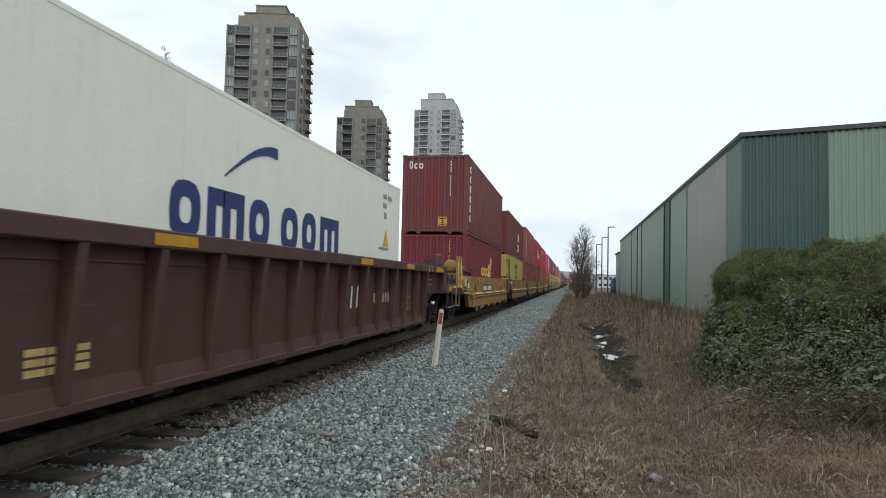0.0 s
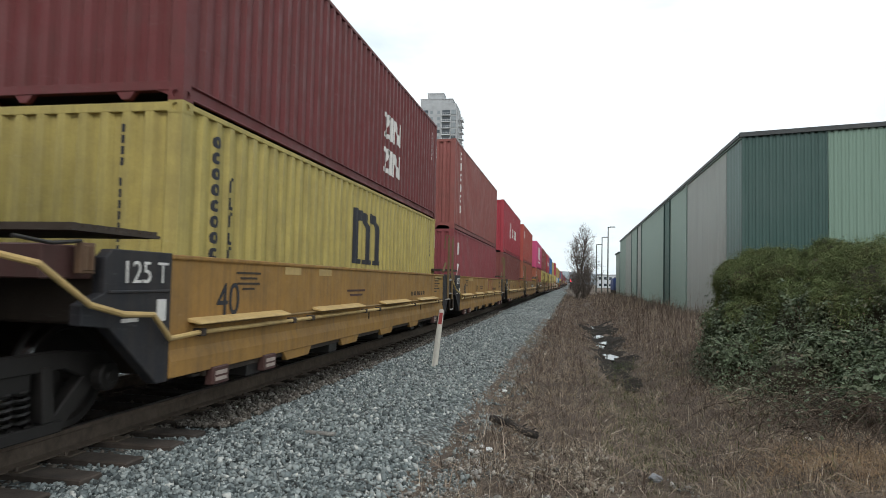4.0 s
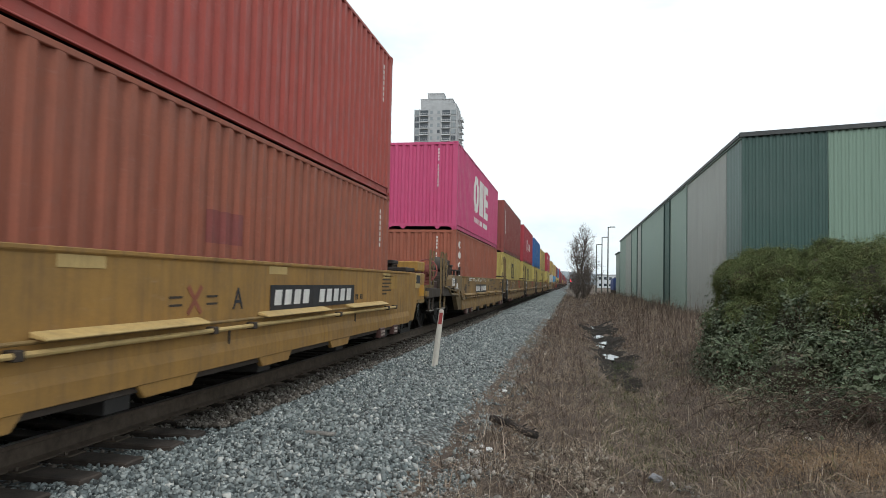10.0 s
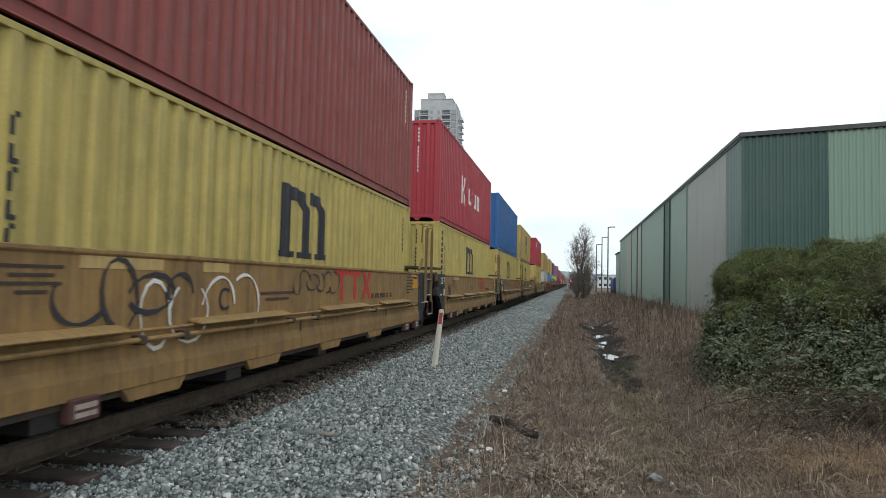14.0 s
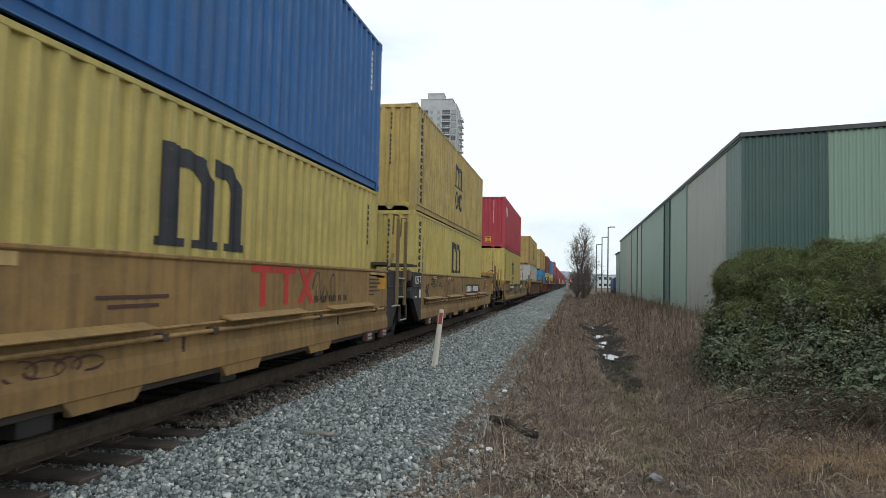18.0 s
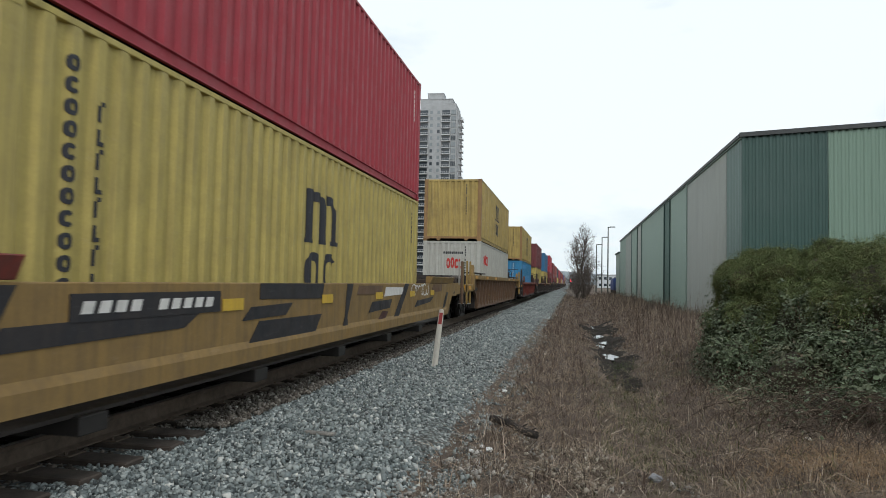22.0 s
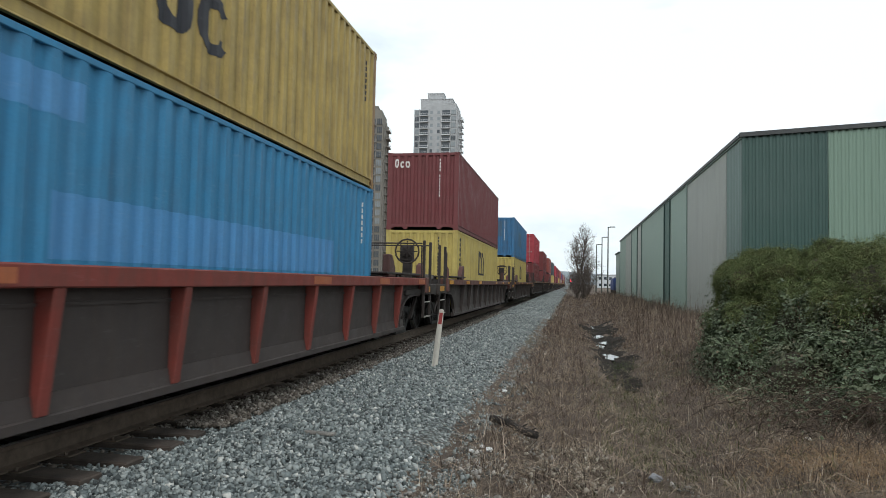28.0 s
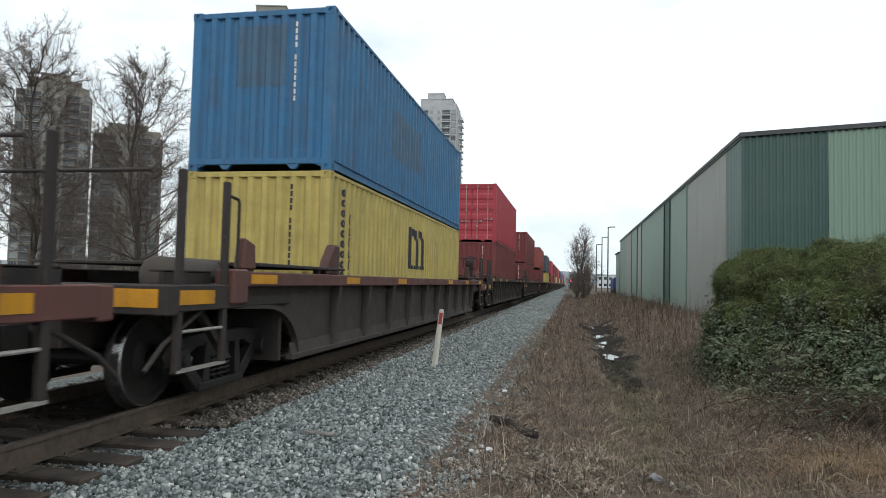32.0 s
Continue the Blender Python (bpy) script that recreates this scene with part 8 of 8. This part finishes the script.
def smooth_car(y0, half, length, label):
    """The yellow single well car with plain sides, raked ends and spray-painted wedges."""
    car = thing("well_car", label, "well car", "", m=pose(TRACK_X, y0, 0))
    ym = C["tan"]
    end, ty = length / 2, length / 2 - 1.58
    prof = [(-half, 0.40), (half, 0.40), (half + 0.45, 0.82), (half + 1.0, 1.02), (half + 1.0, 1.24), (-half - 1.0, 1.24), (-half - 1.0, 1.02), (-half - 0.45, 0.82)]
    for sx in (1, -1):
        mx = Matrix.Diagonal((sx, 1, 1, 1))
        part("side_panel", Geo().prism("x", prof, 1.44, 1.54), ym, car, m=mx, bevel=0.01)
        part("sill", Geo().prism("y", [(1.54, 0.40), (1.565, 0.40), (1.565, 0.55), (1.54, 0.62)], -half + 0.3, half - 0.3), ym, car, m=mx)
        for lo, hi, wm in ((-9.25, -8.15, "tan"), (-8.15, -6.20, "red"), (6.20, 9.25, "tan")):
            part("wing", Geo().prism("y", [(1.42, 1.25), (1.545, 1.25), (1.61, 1.41), (1.42, 1.41)], lo, hi), C[wm], car, m=mx, bevel=0.01)
    # added sheet that shuts out light below this car
    part("floor_sheet", Geo().box(-1.43, 1.43, -half, half, 0.27, 0.30), C["soot"], car)
    for k in range(7):
        part("floor_beam", YS["floor_beam"], M["steel_dark"], car, m=pose(0, -half + 0.6 + k * (2 * half - 1.2) / 6, -0.10))
    for sy in (-1, 1):
        q = Matrix() if sy < 0 else Matrix.Diagonal((1, -1, 1, 1))
        part("end_platform", Geo().box(-1.44, 1.44, -end + 0.3, -half, 1.0, 1.12).box(-0.45, 0.45, -end + 0.3, -half, 0.62, 1.0), C["soot"], car, m=q, bevel=0.015)
        part("bulkhead", Geo().box(-1.4, 1.4, -half - 0.05, -half + 0.02, 0.43, 1.2), C["soot"], car, m=q)
        part("end_beam", Geo().box(-1.5, 1.5, -end + 0.2, -end + 0.38, 0.95, 1.2), C["rust_tan"], car, m=q, bevel=0.015)
        for y in (-end - 0.20, -end + 0.42):
            part("step_hanger", Geo().box(1.47, 1.52, y - 0.035, y + 0.035, 0.62, 1.10), C["grimy"], car, m=q)
        part("step", Geo().box(1.44, 1.53, -end - 0.22, -end + 0.45, 0.60, 0.62), M["galv"], car, m=q)
        part("side_rail", Geo().box(1.40, 1.50, -end - 0.2, -half - 0.70, 0.92, 1.26), C["soot" if sy < 0 else "tan"], car, m=q, bevel=0.01)
        part("corner_plate", Geo().box(1.50, 1.525, -end - 0.08, -end + 0.40, 0.94, 1.16), C["dirty_yellow"], car, m=q, bevel=0.006)
        part("corner_plate", Geo().box(1.50, 1.53, -10.11, -9.39, 0.88, 1.26), C["tan"], car, m=q, bevel=0.006)
        # dark boxes on the plate stand in for the shade in its square hole
        part("plate_hole", Geo().box(1.53, 1.534, -9.70, -9.46, 0.95, 1.12), M["black"], car, m=q)
        part("plate_hole", Geo().box(1.534, 1.537, -9.65, -9.51, 0.98, 1.09), C["soot"], car, m=q)
        part("deck_plate", Geo().box(-1.4, 1.46, -end - 0.25, -10.42, 1.38, 1.42).box(1.2, 1.4, -end, -end + 0.1, 1.2, 1.38).box(1.2, 1.4, -10.6, -10.5, 1.2, 1.38), C["soot"], car, m=q, bevel=0.006)
        part("deck_box", Geo().box(0.3, 1.3, -10.35, -9.5, 1.12, 1.36).box(1.1, 1.5, -10.35, -10.05, 1.26, 1.44), C["grimy"], car, m=q, bevel=0.02)
        part("post", Geo().box(1.50, 1.57, -end + (0.49 if sy < 0 else 0.33), -end + (0.57 if sy < 0 else 0.43), 0.60 if sy > 0 else 1.05, 1.94), C["ochre"] if sy < 0 else C["rust_tan"], car, m=q, bevel=0.01)
        part("grab_iron", Geo().tube([Vector((1.5, -end + 0.60, 1.2)), Vector((1.5, -end + 0.60, 1.92)), Vector((1.5, -end + 0.78, 1.92)), Vector((1.5, -end + 0.78, 1.2))], 0.015), M["galv"], car, m=q)
        part("post", Geo().box(1.46, 1.51, -end - 0.19, -end - 0.12, 0.95, 1.94), C["ochre" if sy < 0 else "olive"], car, m=q, bevel=0.01)
        part("coupler", TS["knuckle"], M["steel_dark"], car, m=q @ pose(0, -end + 0.02, 0) @ pose(0, 0, 0, 0, 0, 180))
        add_truck(car, sy * ty, True)
    x = 1.545
    for ys, mat in (([(-9.38, 0.95), (-8.1, 0.88), (-8.1, 1.235), (-9.38, 1.235)], "spray_orange"), ([(-8.1, 0.72), (-6.9, 0.78), (-6.9, 0.90), (-8.1, 0.88)], "charcoal"), ([(-6.9, 0.46), (-6.6, 0.46), (-6.2, 1.22), (-6.5, 1.22)], "charcoal"), ([(-6.45, 0.80), (-4.35, 0.84), (-4.05, 0.99), (-6.3, 0.96)], "charcoal"),
                    ([(-3.3, 0.84), (-2.2, 0.86), (-2.0, 1.0), (-3.1, 0.98)], "charcoal"), ([(-2.9, 1.06), (-1.04, 1.03), (-0.95, 1.235), (-2.9, 1.235)], "charcoal"), ([(-3.2, 0.52), (-1.25, 0.58), (-1.02, 0.82), (-2.9, 0.82)], "charcoal"),
                    ([(-0.25, 0.42), (0.12, 0.42), (0.06, 0.73), (0.32, 1.235), (0.02, 1.235), (-0.06, 0.73)], "charcoal"), ([(1.15, 0.74), (2.5, 0.78), (2.65, 0.94), (1.35, 0.92)], "charcoal"), ([(0.5, 1.06), (1.9, 1.04), (2.0, 1.2), (0.6, 1.2)], "rust_tan"),
                    ([(2.1, 1.0), (3.45, 1.02), (3.5, 1.16), (2.2, 1.17)], "white"), ([(2.6, 0.44), (3.0, 0.44), (4.0, 1.235), (3.65, 1.235)], "charcoal"), ([(4.5, 0.72), (6.2, 0.80), (6.6, 0.92), (4.8, 0.86)], "charcoal"), ([(6.3, 1.02), (7.6, 1.04), (7.7, 1.22), (6.5, 1.22)], "rust_tan"),
                    ([(1.5, 0.46), (2.0, 0.46), (2.4, 0.72), (2.0, 0.74)], "brown"), ([(7.6, 0.42), (7.9, 0.42), (8.6, 1.0), (8.3, 1.0)], "charcoal")):
        part("spray_wedge", Geo().prism("x", ys, x, x + 0.003), M["white"] if mat == "white" else C[mat], car, "spray-painted wedge")
    for y in (-3.7, -1.03, 1.55, 4.1, 6.2):
        part("reflector", Geo().box(x + 0.003, x + 0.008, y, y + 0.42, 0.96, 1.08), M["yellow_mark"], car, "yellow reflector plate")
    scrawl(car, 5, 4.3, 0.98, 1.6, 0.24, M["white"], 6, 0.025, x + 0.006)
    dark_plate(car, -5.75, 2.0, x + 0.008, 0.96, 0.20)
    CARS.append((car, y0))
    return car

# ---- the train, from its near end to its far end ----
STD, HIGH, FLOOR = 2.591, 2.896, 0.40
LOADS = []       # (container, y of its near end at the start)


def load(paint, h, y, z, label, **kw):
    c = shipping_container(paint, h, label, m=pose(TRACK_X, y, z), **kw)
    LOADS.append((c, y, z))
    return c


UP = ("three_uprights", 5.30, 1.26, "dk_mark", 1.32, 0.88)
Y_MARKS = (UP, ("column", 0.62, 2.38, "dk_mark"), ("column_thin", 0.95, 1.95, "dk_mark"))
YL = "yellow corrugated steel shipping container with a dark three-upright mark"
MID = CL / 2

w = ribbed_car(1.89 + MID, 8.05, 22.9, "brown", "brown", "brown", 1.68, ext=1.57, post="soot", step_z=0.56, post_top=1.5, wheel=(1.0, -0.72, 1.78, "dull_red"), label="dark brown steel well car with vertical ribs, rolling on the track")
for i in range(6):
    part("stencil", Geo().box(1.391, 1.396, 3.70 + 0.19 * i, 3.80 + 0.19 * i, 0.88, 1.06), C["faded"], w, "plain pale bar")
for i in range(3):
    for j in range(3):
        part("stencil", Geo().box(1.391, 1.396, -4.17 + 0.21 * j, -3.98 + 0.21 * j, 0.60 + 0.07 * i, 0.65 + 0.07 * i), C["pale_yellow"], w, "plain pale bar")
for y, z in ((2.1, 0.83), (2.4, 0.83), (2.7, 0.83)):
    part("owner_mark", Geo().prism("x", [(y, z), (y + 0.07, z), (y + 0.12, z + 0.36), (y + 0.05, z + 0.36)], 1.391, 1.396), M["white"], w, "pale stroke")
part("gear_case", Geo().box(0.8, 1.30, 9.92, 10.45, 1.2, 1.78).cyl((1.30, 10.18, 1.66), (1.36, 10.18, 1.66), 0.10, n=16).cyl((1.30, 10.18, 1.42), (1.36, 10.18, 1.42), 0.09, n=16), C["soot"], w, "black brake gear case", bevel=0.01)
part("long_reflector", Geo().box(1.566, 1.572, 8.54, 9.48, 1.53, 1.62), M["amber"], w)
for i in range(3):
    part("stencil", Geo().box(1.391, 1.396, 8.3 + 0.1 * i, 8.9 - 0.1 * i, 1.32 - 0.12 * i, 1.34 - 0.12 * i), C["pale_yellow"], w, "plain pale bar")
part("chord_band", Geo().box(1.560, 1.566, 7.70, 7.76, 1.52, 1.67), C["faded"], w)
part("chord_band", Geo().box(1.560, 1.566, 8.10, 8.15, 1.52, 1.67), C["faded"], w)
WORN_MARK = painted("worn_tan_marking", (0.34, 0.225, 0.10), 0.7, 0.5, 0.3, 0.1)
for word, y, z in (("20", 6.04, 0.97), ("40", 6.02, 0.81), ("45", 6.62, 1.01), ("53", 7.78, 0.99)):
    text_part(word, 0.19, WORN_MARK, w, car_side_m(1.396, y, z), "worn tan stencilled number")
text_part("53", 0.44, WORN_MARK, w, car_side_m(1.396, 6.15, 0.66), "pale stencilled 53")
load("white", HIGH, 1.89, FLOOR, "off-white smooth-sided shipping container with dark blue blocks and a swoosh", ends="id", tone="dk_mark", flat=True,
     marks=(("blue_letters", 3.73, 1.25, "blue_mark"), ("swoosh", 4.70, 1.98, "blue_mark"), ("text_rows", 10.9, 2.52, "grey_mark", 0.85, 0.9), ("warning", 10.93, 1.58, "yellow_mark")))

SET_A = (
    (23.68, "B", ("maroon", STD, "maroon corrugated steel shipping container with yellow blocks low on its side", dict(tone="yellow_mark", marks=(("yellow_word", 4.20, 1.15, "yellow_mark", 1.3, 0.92), ("white_slab", 6.42, 1.12, "white", 1.0, 1.0),))),
     ("plum", HIGH, "dark maroon corrugated container with three pale blocks on its end", dict(ends="ids x", marks=(("tall_word", 0.6, 2.3, "white"),)))),
    (39.62, "", ("yellow", STD, YL, dict(tone="dk_mark", marks=Y_MARKS)),
     ("dark_red", STD, "dark red corrugated steel shipping container with white zigzag marks", dict(ends="id x", marks=(("zig", 7.0, 1.2, "white"), ("zig", 7.0, 0.5, "white"))))),
    (54.81, "D", ("rose_red", STD, "worn dark red shipping container with torn white patches", dict(marks=(("white_patch", 0.70, 1.77, "white"),))),
     ("faded_red", HIGH, "faded brown-red corrugated steel shipping container with white strokes", dict(ends="ids t", marks=(("tall_word", 1.0, 2.4, "white"),)))),
    (70.61, "E", ("umber_red", STD, "brownish dark red corrugated steel shipping container", dict(ends="id x")),
     ("red", HIGH, "bright red corrugated steel shipping container with white blocks", dict(ends="ids t", marks=(("white_line", 3.95, 0.98, "white"),)))),
    (86.12, "A", ("rust_orange", STD, "rust-orange corrugated steel shipping container with a white and blue upright sign", dict(marks=(("small_flag", 0.70, 1.88, "white", 1.2, 1.0), ("tall_word", 0.72, 1.62, "white", 1.2, 0.7)))),
     ("orange_red", HIGH, "orange-red corrugated steel shipping container with a white hooked mark", dict(ends="ids t", marks=(("hook", 0.78, 1.92, "white", 1.35, 0.85),)))),
)
SET_B = (
    (106.47, "B", ("rust_orange", STD, "rust-orange corrugated steel shipping container with white upright word blocks", dict(marks=(("tall_word", 0.62, 2.0, "white", 1.3, 0.95),))),
     ("pink", HIGH, "bright pink corrugated steel shipping container with large white blocks", dict(marks=(("pink_letters", 3.92, 1.02, "white"),)))),
    (122.02, "C", ("yellow", STD, YL, dict(tone="dk_mark", marks=Y_MARKS)),
     ("brown_red", HIGH, "brown-red corrugated steel shipping container with white upright strokes", dict(ends="ids t", marks=(("tall_word", 0.66, 2.2, "white", 1.5, 0.62),)))),
    (137.61, "", ("yellow", STD, YL, dict(tone="dk_mark", marks=Y_MARKS)),
     ("red", HIGH, "bright red corrugated steel shipping container with white blocks", dict(marks=(("white_line", 3.95, 0.98, "white"),)))),
    (153.12, "", ("yellow", STD, YL, dict(tone="dk_mark", marks=Y_MARKS)),
     ("blue", HIGH, "deep blue corrugated steel shipping container", dict(ends="id t"))),
    (168.39, "A", ("yellow", STD, YL, dict(tone="dk_mark", marks=Y_MARKS)),
     ("old_yellow", STD, "faded yellow rust-spotted shipping container with a dark mark", dict(tone="dk_mark", marks=(("three_uprights_small", 5.62, 1.42, "dk_mark", 1.42, 0.80), ("column", 0.62, 2.38, "dk_mark"))))),
)
for rows in (SET_A, SET_B):
    for i, (y, letter, low, high) in enumerate(rows):
        u = yellow_unit(y + MID, i == 0, i == 4, letter, (0.06 if rows is SET_B else -0.5) if i == 0 else -0.85 if i == 4 else -2.95, clean=rows is SET_A)
        lo = load(low[0], low[1], y, FLOOR, low[2], **low[3])
        hi = load(high[0], high[1], y, FLOOR + low[1] + 0.005, high[2], **high[3])
        if rows is SET_A:
            if i in (0, 4):
                dark_plate(u, -3.95 if i == 0 else 0.0)
                red_cross(u, 1.03 if i == 0 else -1.55, 1.08, "red_mark" if i == 0 else "faded_red_mark")
            if i in (2, 3):
                red_letters(u, 0.33, 0.98, ink="faded_red_mark")
            if i == 0:
                end_patch(hi, -0.36, 0.12, 0.85, 1.95, "scraped_red")
            if i == 4:
                end_patch(hi, -0.62, 0.30, 1.15, 1.95, "brown_red")
                side_patch(lo, STD, 5.3, 6.1, 1.25, 1.6, "brown_red")
        else:
            if i in (0, 4):
                dark_plate(u, -3.6 if i == 0 else 0.0)
            if i in (1, 2, 3):
                red_letters(u, 0.33, 0.98)
            for seed, a, z, wd, ht, mt, n, r in (((20, 0.4, 1.2, 2.2, 0.22, "dk_mark", 7, 0.02), (21, -5.2, 1.33, 4.4, 0.12, "white", 14, 0.018), (28, 3.4, 0.95, 2.6, 0.42, "dk_mark", 6, 0.028)),
                                                 ((22, -5.0, 0.9, 1.6, 0.5, "dk_mark", 4, 0.025), (23, -4.2, 0.6, 2.0, 0.75, "white", 4, 0.02), (29, -1.2, 1.1, 1.6, 0.3, "dk_mark", 6, 0.014)),
                                                 ((24, -0.2, 1.0, 2.0, 0.3, "dk_mark", 6, 0.015),),
                                                 ((25, -5.3, 0.62, 2.2, 0.80, "dk_mark", 6, 0.032), (30, 2.1, 0.98, 0.8, 0.4, "dk_mark", 5, 0.014), (33, -2.8, 0.60, 0.8, 0.14, "brown", 4, 0.012)),
                                                 ((26, -3.6, 0.85, 2.2, 0.5, "dk_mark", 6, 0.026), (27, -5.6, 1.15, 1.5, 0.28, "dk_mark", 6, 0.016)))[i]:
                scrawl(u, seed, a, z, wd, ht, C["brown"] if mt == "brown" else M[mt], n, r, 1.546)

smooth_car(190.22 + MID, 8.68, 22.8, "yellow steel well car with smooth sides, raked ends and sprayed wedges")
load("yellow", HIGH, 190.22, 0.33, YL, tone="dk_mark", ends="id t", marks=(("three_uprights_small", 5.30, 1.55, "dk_mark", 1.25, 0.85), ("column", 0.62, 2.62, "dk_mark"), ("column_thin", 0.95, 2.3, "dk_mark")))
load("red", HIGH, 190.22, 0.33 + HIGH + 0.005, "red corrugated steel shipping container with a white hooked mark", ends="ids t", marks=(("hook", 0.78, 1.92, "white", 1.35, 0.85),))

d1 = ribbed_car(213.97 + MID, 8.60, 23.5, "rust_tan", "tan", "rust_tan", post="ochre", step_z=0.56, post_top=2.0, truck_in=1.98, ext=1.45, label="rust-brown ribbed well car with yellow sprayed scrawls")
scrawl(d1, 31, -7.9, 0.45, 1.2, 0.75, M["yellow_mark"], 3, 0.03, 1.397)
scrawl(d1, 34, -3.35, 0.66, 0.5, 0.45, M["yellow_mark"], 2, 0.03, 1.397)
scrawl(d1, 35, -5.0, 0.5, 0.5, 0.4, M["yellow_mark"], 2, 0.03, 1.397)
scrawl(d1, 36, 3.0, 0.75, 1.2, 0.3, M["white"], 3, 0.02, 1.397)
scrawl(d1, 32, 2.2, 0.75, 0.8, 0.4, M["yellow_mark"], 2, 0.02, 1.397)
load("grey", STD, 213.97, FLOOR, "pale grey corrugated steel shipping container with red rounded blocks", tone="dk_mark", ends="id o", marks=(("red_blob", 1.15, 1.62, "red_mark"),))
load("old_yellow", STD, 213.97, FLOOR + STD + 0.005, "faded yellow rust-spotted shipping container with a dark mark", tone="dk_mark", post="rusty_yellow", marks=(("three_uprights_small", 5.40, 1.42, "dk_mark", 1.42, 0.85),))

ribbed_car(237.30 + MID, 8.05, 21.9, "soot_side", "red", "red", 1.36, 0.28, hole="slate", guide=True, truck_in=2.0, front_in=0.2, rib_from=-6.68, rear_in=0.6, wheel=(1.1, -1.6, 1.98, "soot"), step_z=0.44, label="soot-dark well car with worn red top chord and ribs")
e1 = load("sky_blue", STD, 237.30, FLOOR, "sky-blue corrugated steel shipping container with a paler repainted patch")
side_patch(e1, STD, 4.3, 10.2, 1.0, 1.5, "pale_blue")
side_patch(e1, STD, 1.0, 4.6, 2.05, 2.35, "pale_blue")
load("old_yellow", STD, 237.30, FLOOR + STD + 0.005, "faded yellow rust-spotted shipping container with a dark mark", tone="dk_mark", post="rusty_yellow", marks=(("three_uprights_small", 5.40, 1.42, "dk_mark", 1.42, 0.85),))

for y, hi, lab in ((259.08, ("plum", "dark maroon corrugated container with three pale blocks on its end", dict(ends="id x")), "F"),
                   (281.21, ("teal_blue", "weathered blue corrugated steel shipping container with a dull repainted patch", dict(ends="id")), "G")):
    ribbed_car(y + MID, 8.05, 21.9, "soot_side", "dull_red", "soot_side", 1.36, 0.28, hole="slate", guide=True, truck_in=2.0, front_in=0.28, rib_from=-6.36, rear_in=0.6, wheel=(1.1, -1.6, 1.98, "soot"), step_z=0.44, label="soot-dark ribbed well car with worn dull red top chord")
    load("yellow", STD, y, FLOOR, YL, tone="dk_mark", marks=Y_MARKS)
    top_box = load(hi[0], STD, y, FLOOR + STD + 0.005, hi[1], **hi[2])
    if lab == "G":
        end_patch(top_box, -0.45, 0.42, 1.35, 2.35, "dull_blue")
        side_patch(top_box, STD, 3.6, 6.4, 0.9, 1.9, "dull_blue")

FAR = [(304.29, 23.1, HIGH, "dark_red", "red"), (327.63, 23.3, STD, "dark_red", "dark_red"), (350.9, 23.3, STD, "dark_red", "brown_red"), (374.2, 23.3, STD, "yellow", "slate"),
       (397.5, 23.3, STD, "dark_red", "red"), (420.8, 23.3, STD, "maroon", "maroon"), (444.1, 23.3, STD, "yellow", "dark_red"), (467.4, 23.3, STD, "dark_red", "orange_red"),
       (490.7, 23.3, STD, "grey", "dark_red"), (514.0, 23.3, STD, "dark_red", "blue"), (537.3, 23.3, STD, "maroon", "red"), (560.6, 23.3, STD, "yellow", "brown_red"),
       (583.9, 23.3, STD, "dark_red", "grey"), (607.2, 23.3, STD, "maroon", "dark_red"), (630.5, 23.3, STD, "dark_red", "red")]
WORDS = {"dark_red": "dark red", "red": "red", "brown_red": "brown-red", "yellow": "yellow", "slate": "slate-dark", "maroon": "maroon", "orange_red": "orange-red", "grey": "pale grey", "blue": "blue"}
for i, (y, ln, h, low, high) in enumerate(FAR):
    far = i > 1
    ribbed_car(y + MID, 8.75, ln, "soot", "soot", "soot", 1.5, 0.32, label="soot-dark ribbed well car, far down the track", spin=False, ribs=8 if far else None, lite=far)
    for paint, z, doors, lab in ((low, FLOOR, False, " corrugated steel shipping container in a well car"), (high, FLOOR + h + 0.005, i == 0, " corrugated steel shipping container stacked on another")):
        if far:
            LOADS.append((far_container(paint, h, WORDS[paint] + lab, doors, pose(TRACK_X, y, z)), y, z))
        else:
            load(paint, h, y, z, WORDS[paint] + lab, doors=doors, ends="" if doors else "id")

# ---- the train rolls by ----
RUN = ((0.0, 0.0), (3.0, 25.35), (6.0, 50.92), (9.0, 76.53), (13.0, 110.70), (16.0, 136.05), (19.0, 161.30), (22.0, 186.55), (25.0, 211.95), (28.0, 237.42), (32.0, 271.42))


def motions():
    for car, y in CARS:
        walk(car, [(t, pose(TRACK_X, y - s, 0)) for t, s in RUN])
    for box, y, z in LOADS:
        walk(box, [(t, pose(TRACK_X, y - s, z)) for t, s in RUN])
    speed = RUN[-1][1] / 32.0
    beats = [k / 15 for k in range(481)]
    for axle in WHEELS:
        at = axle.matrix_basis.translation.copy()
        walk(axle, [(t, pose(at.x, at.y, at.z, math.degrees(speed * t / R_WHEEL), 0, 0)) for t in beats])


motions()
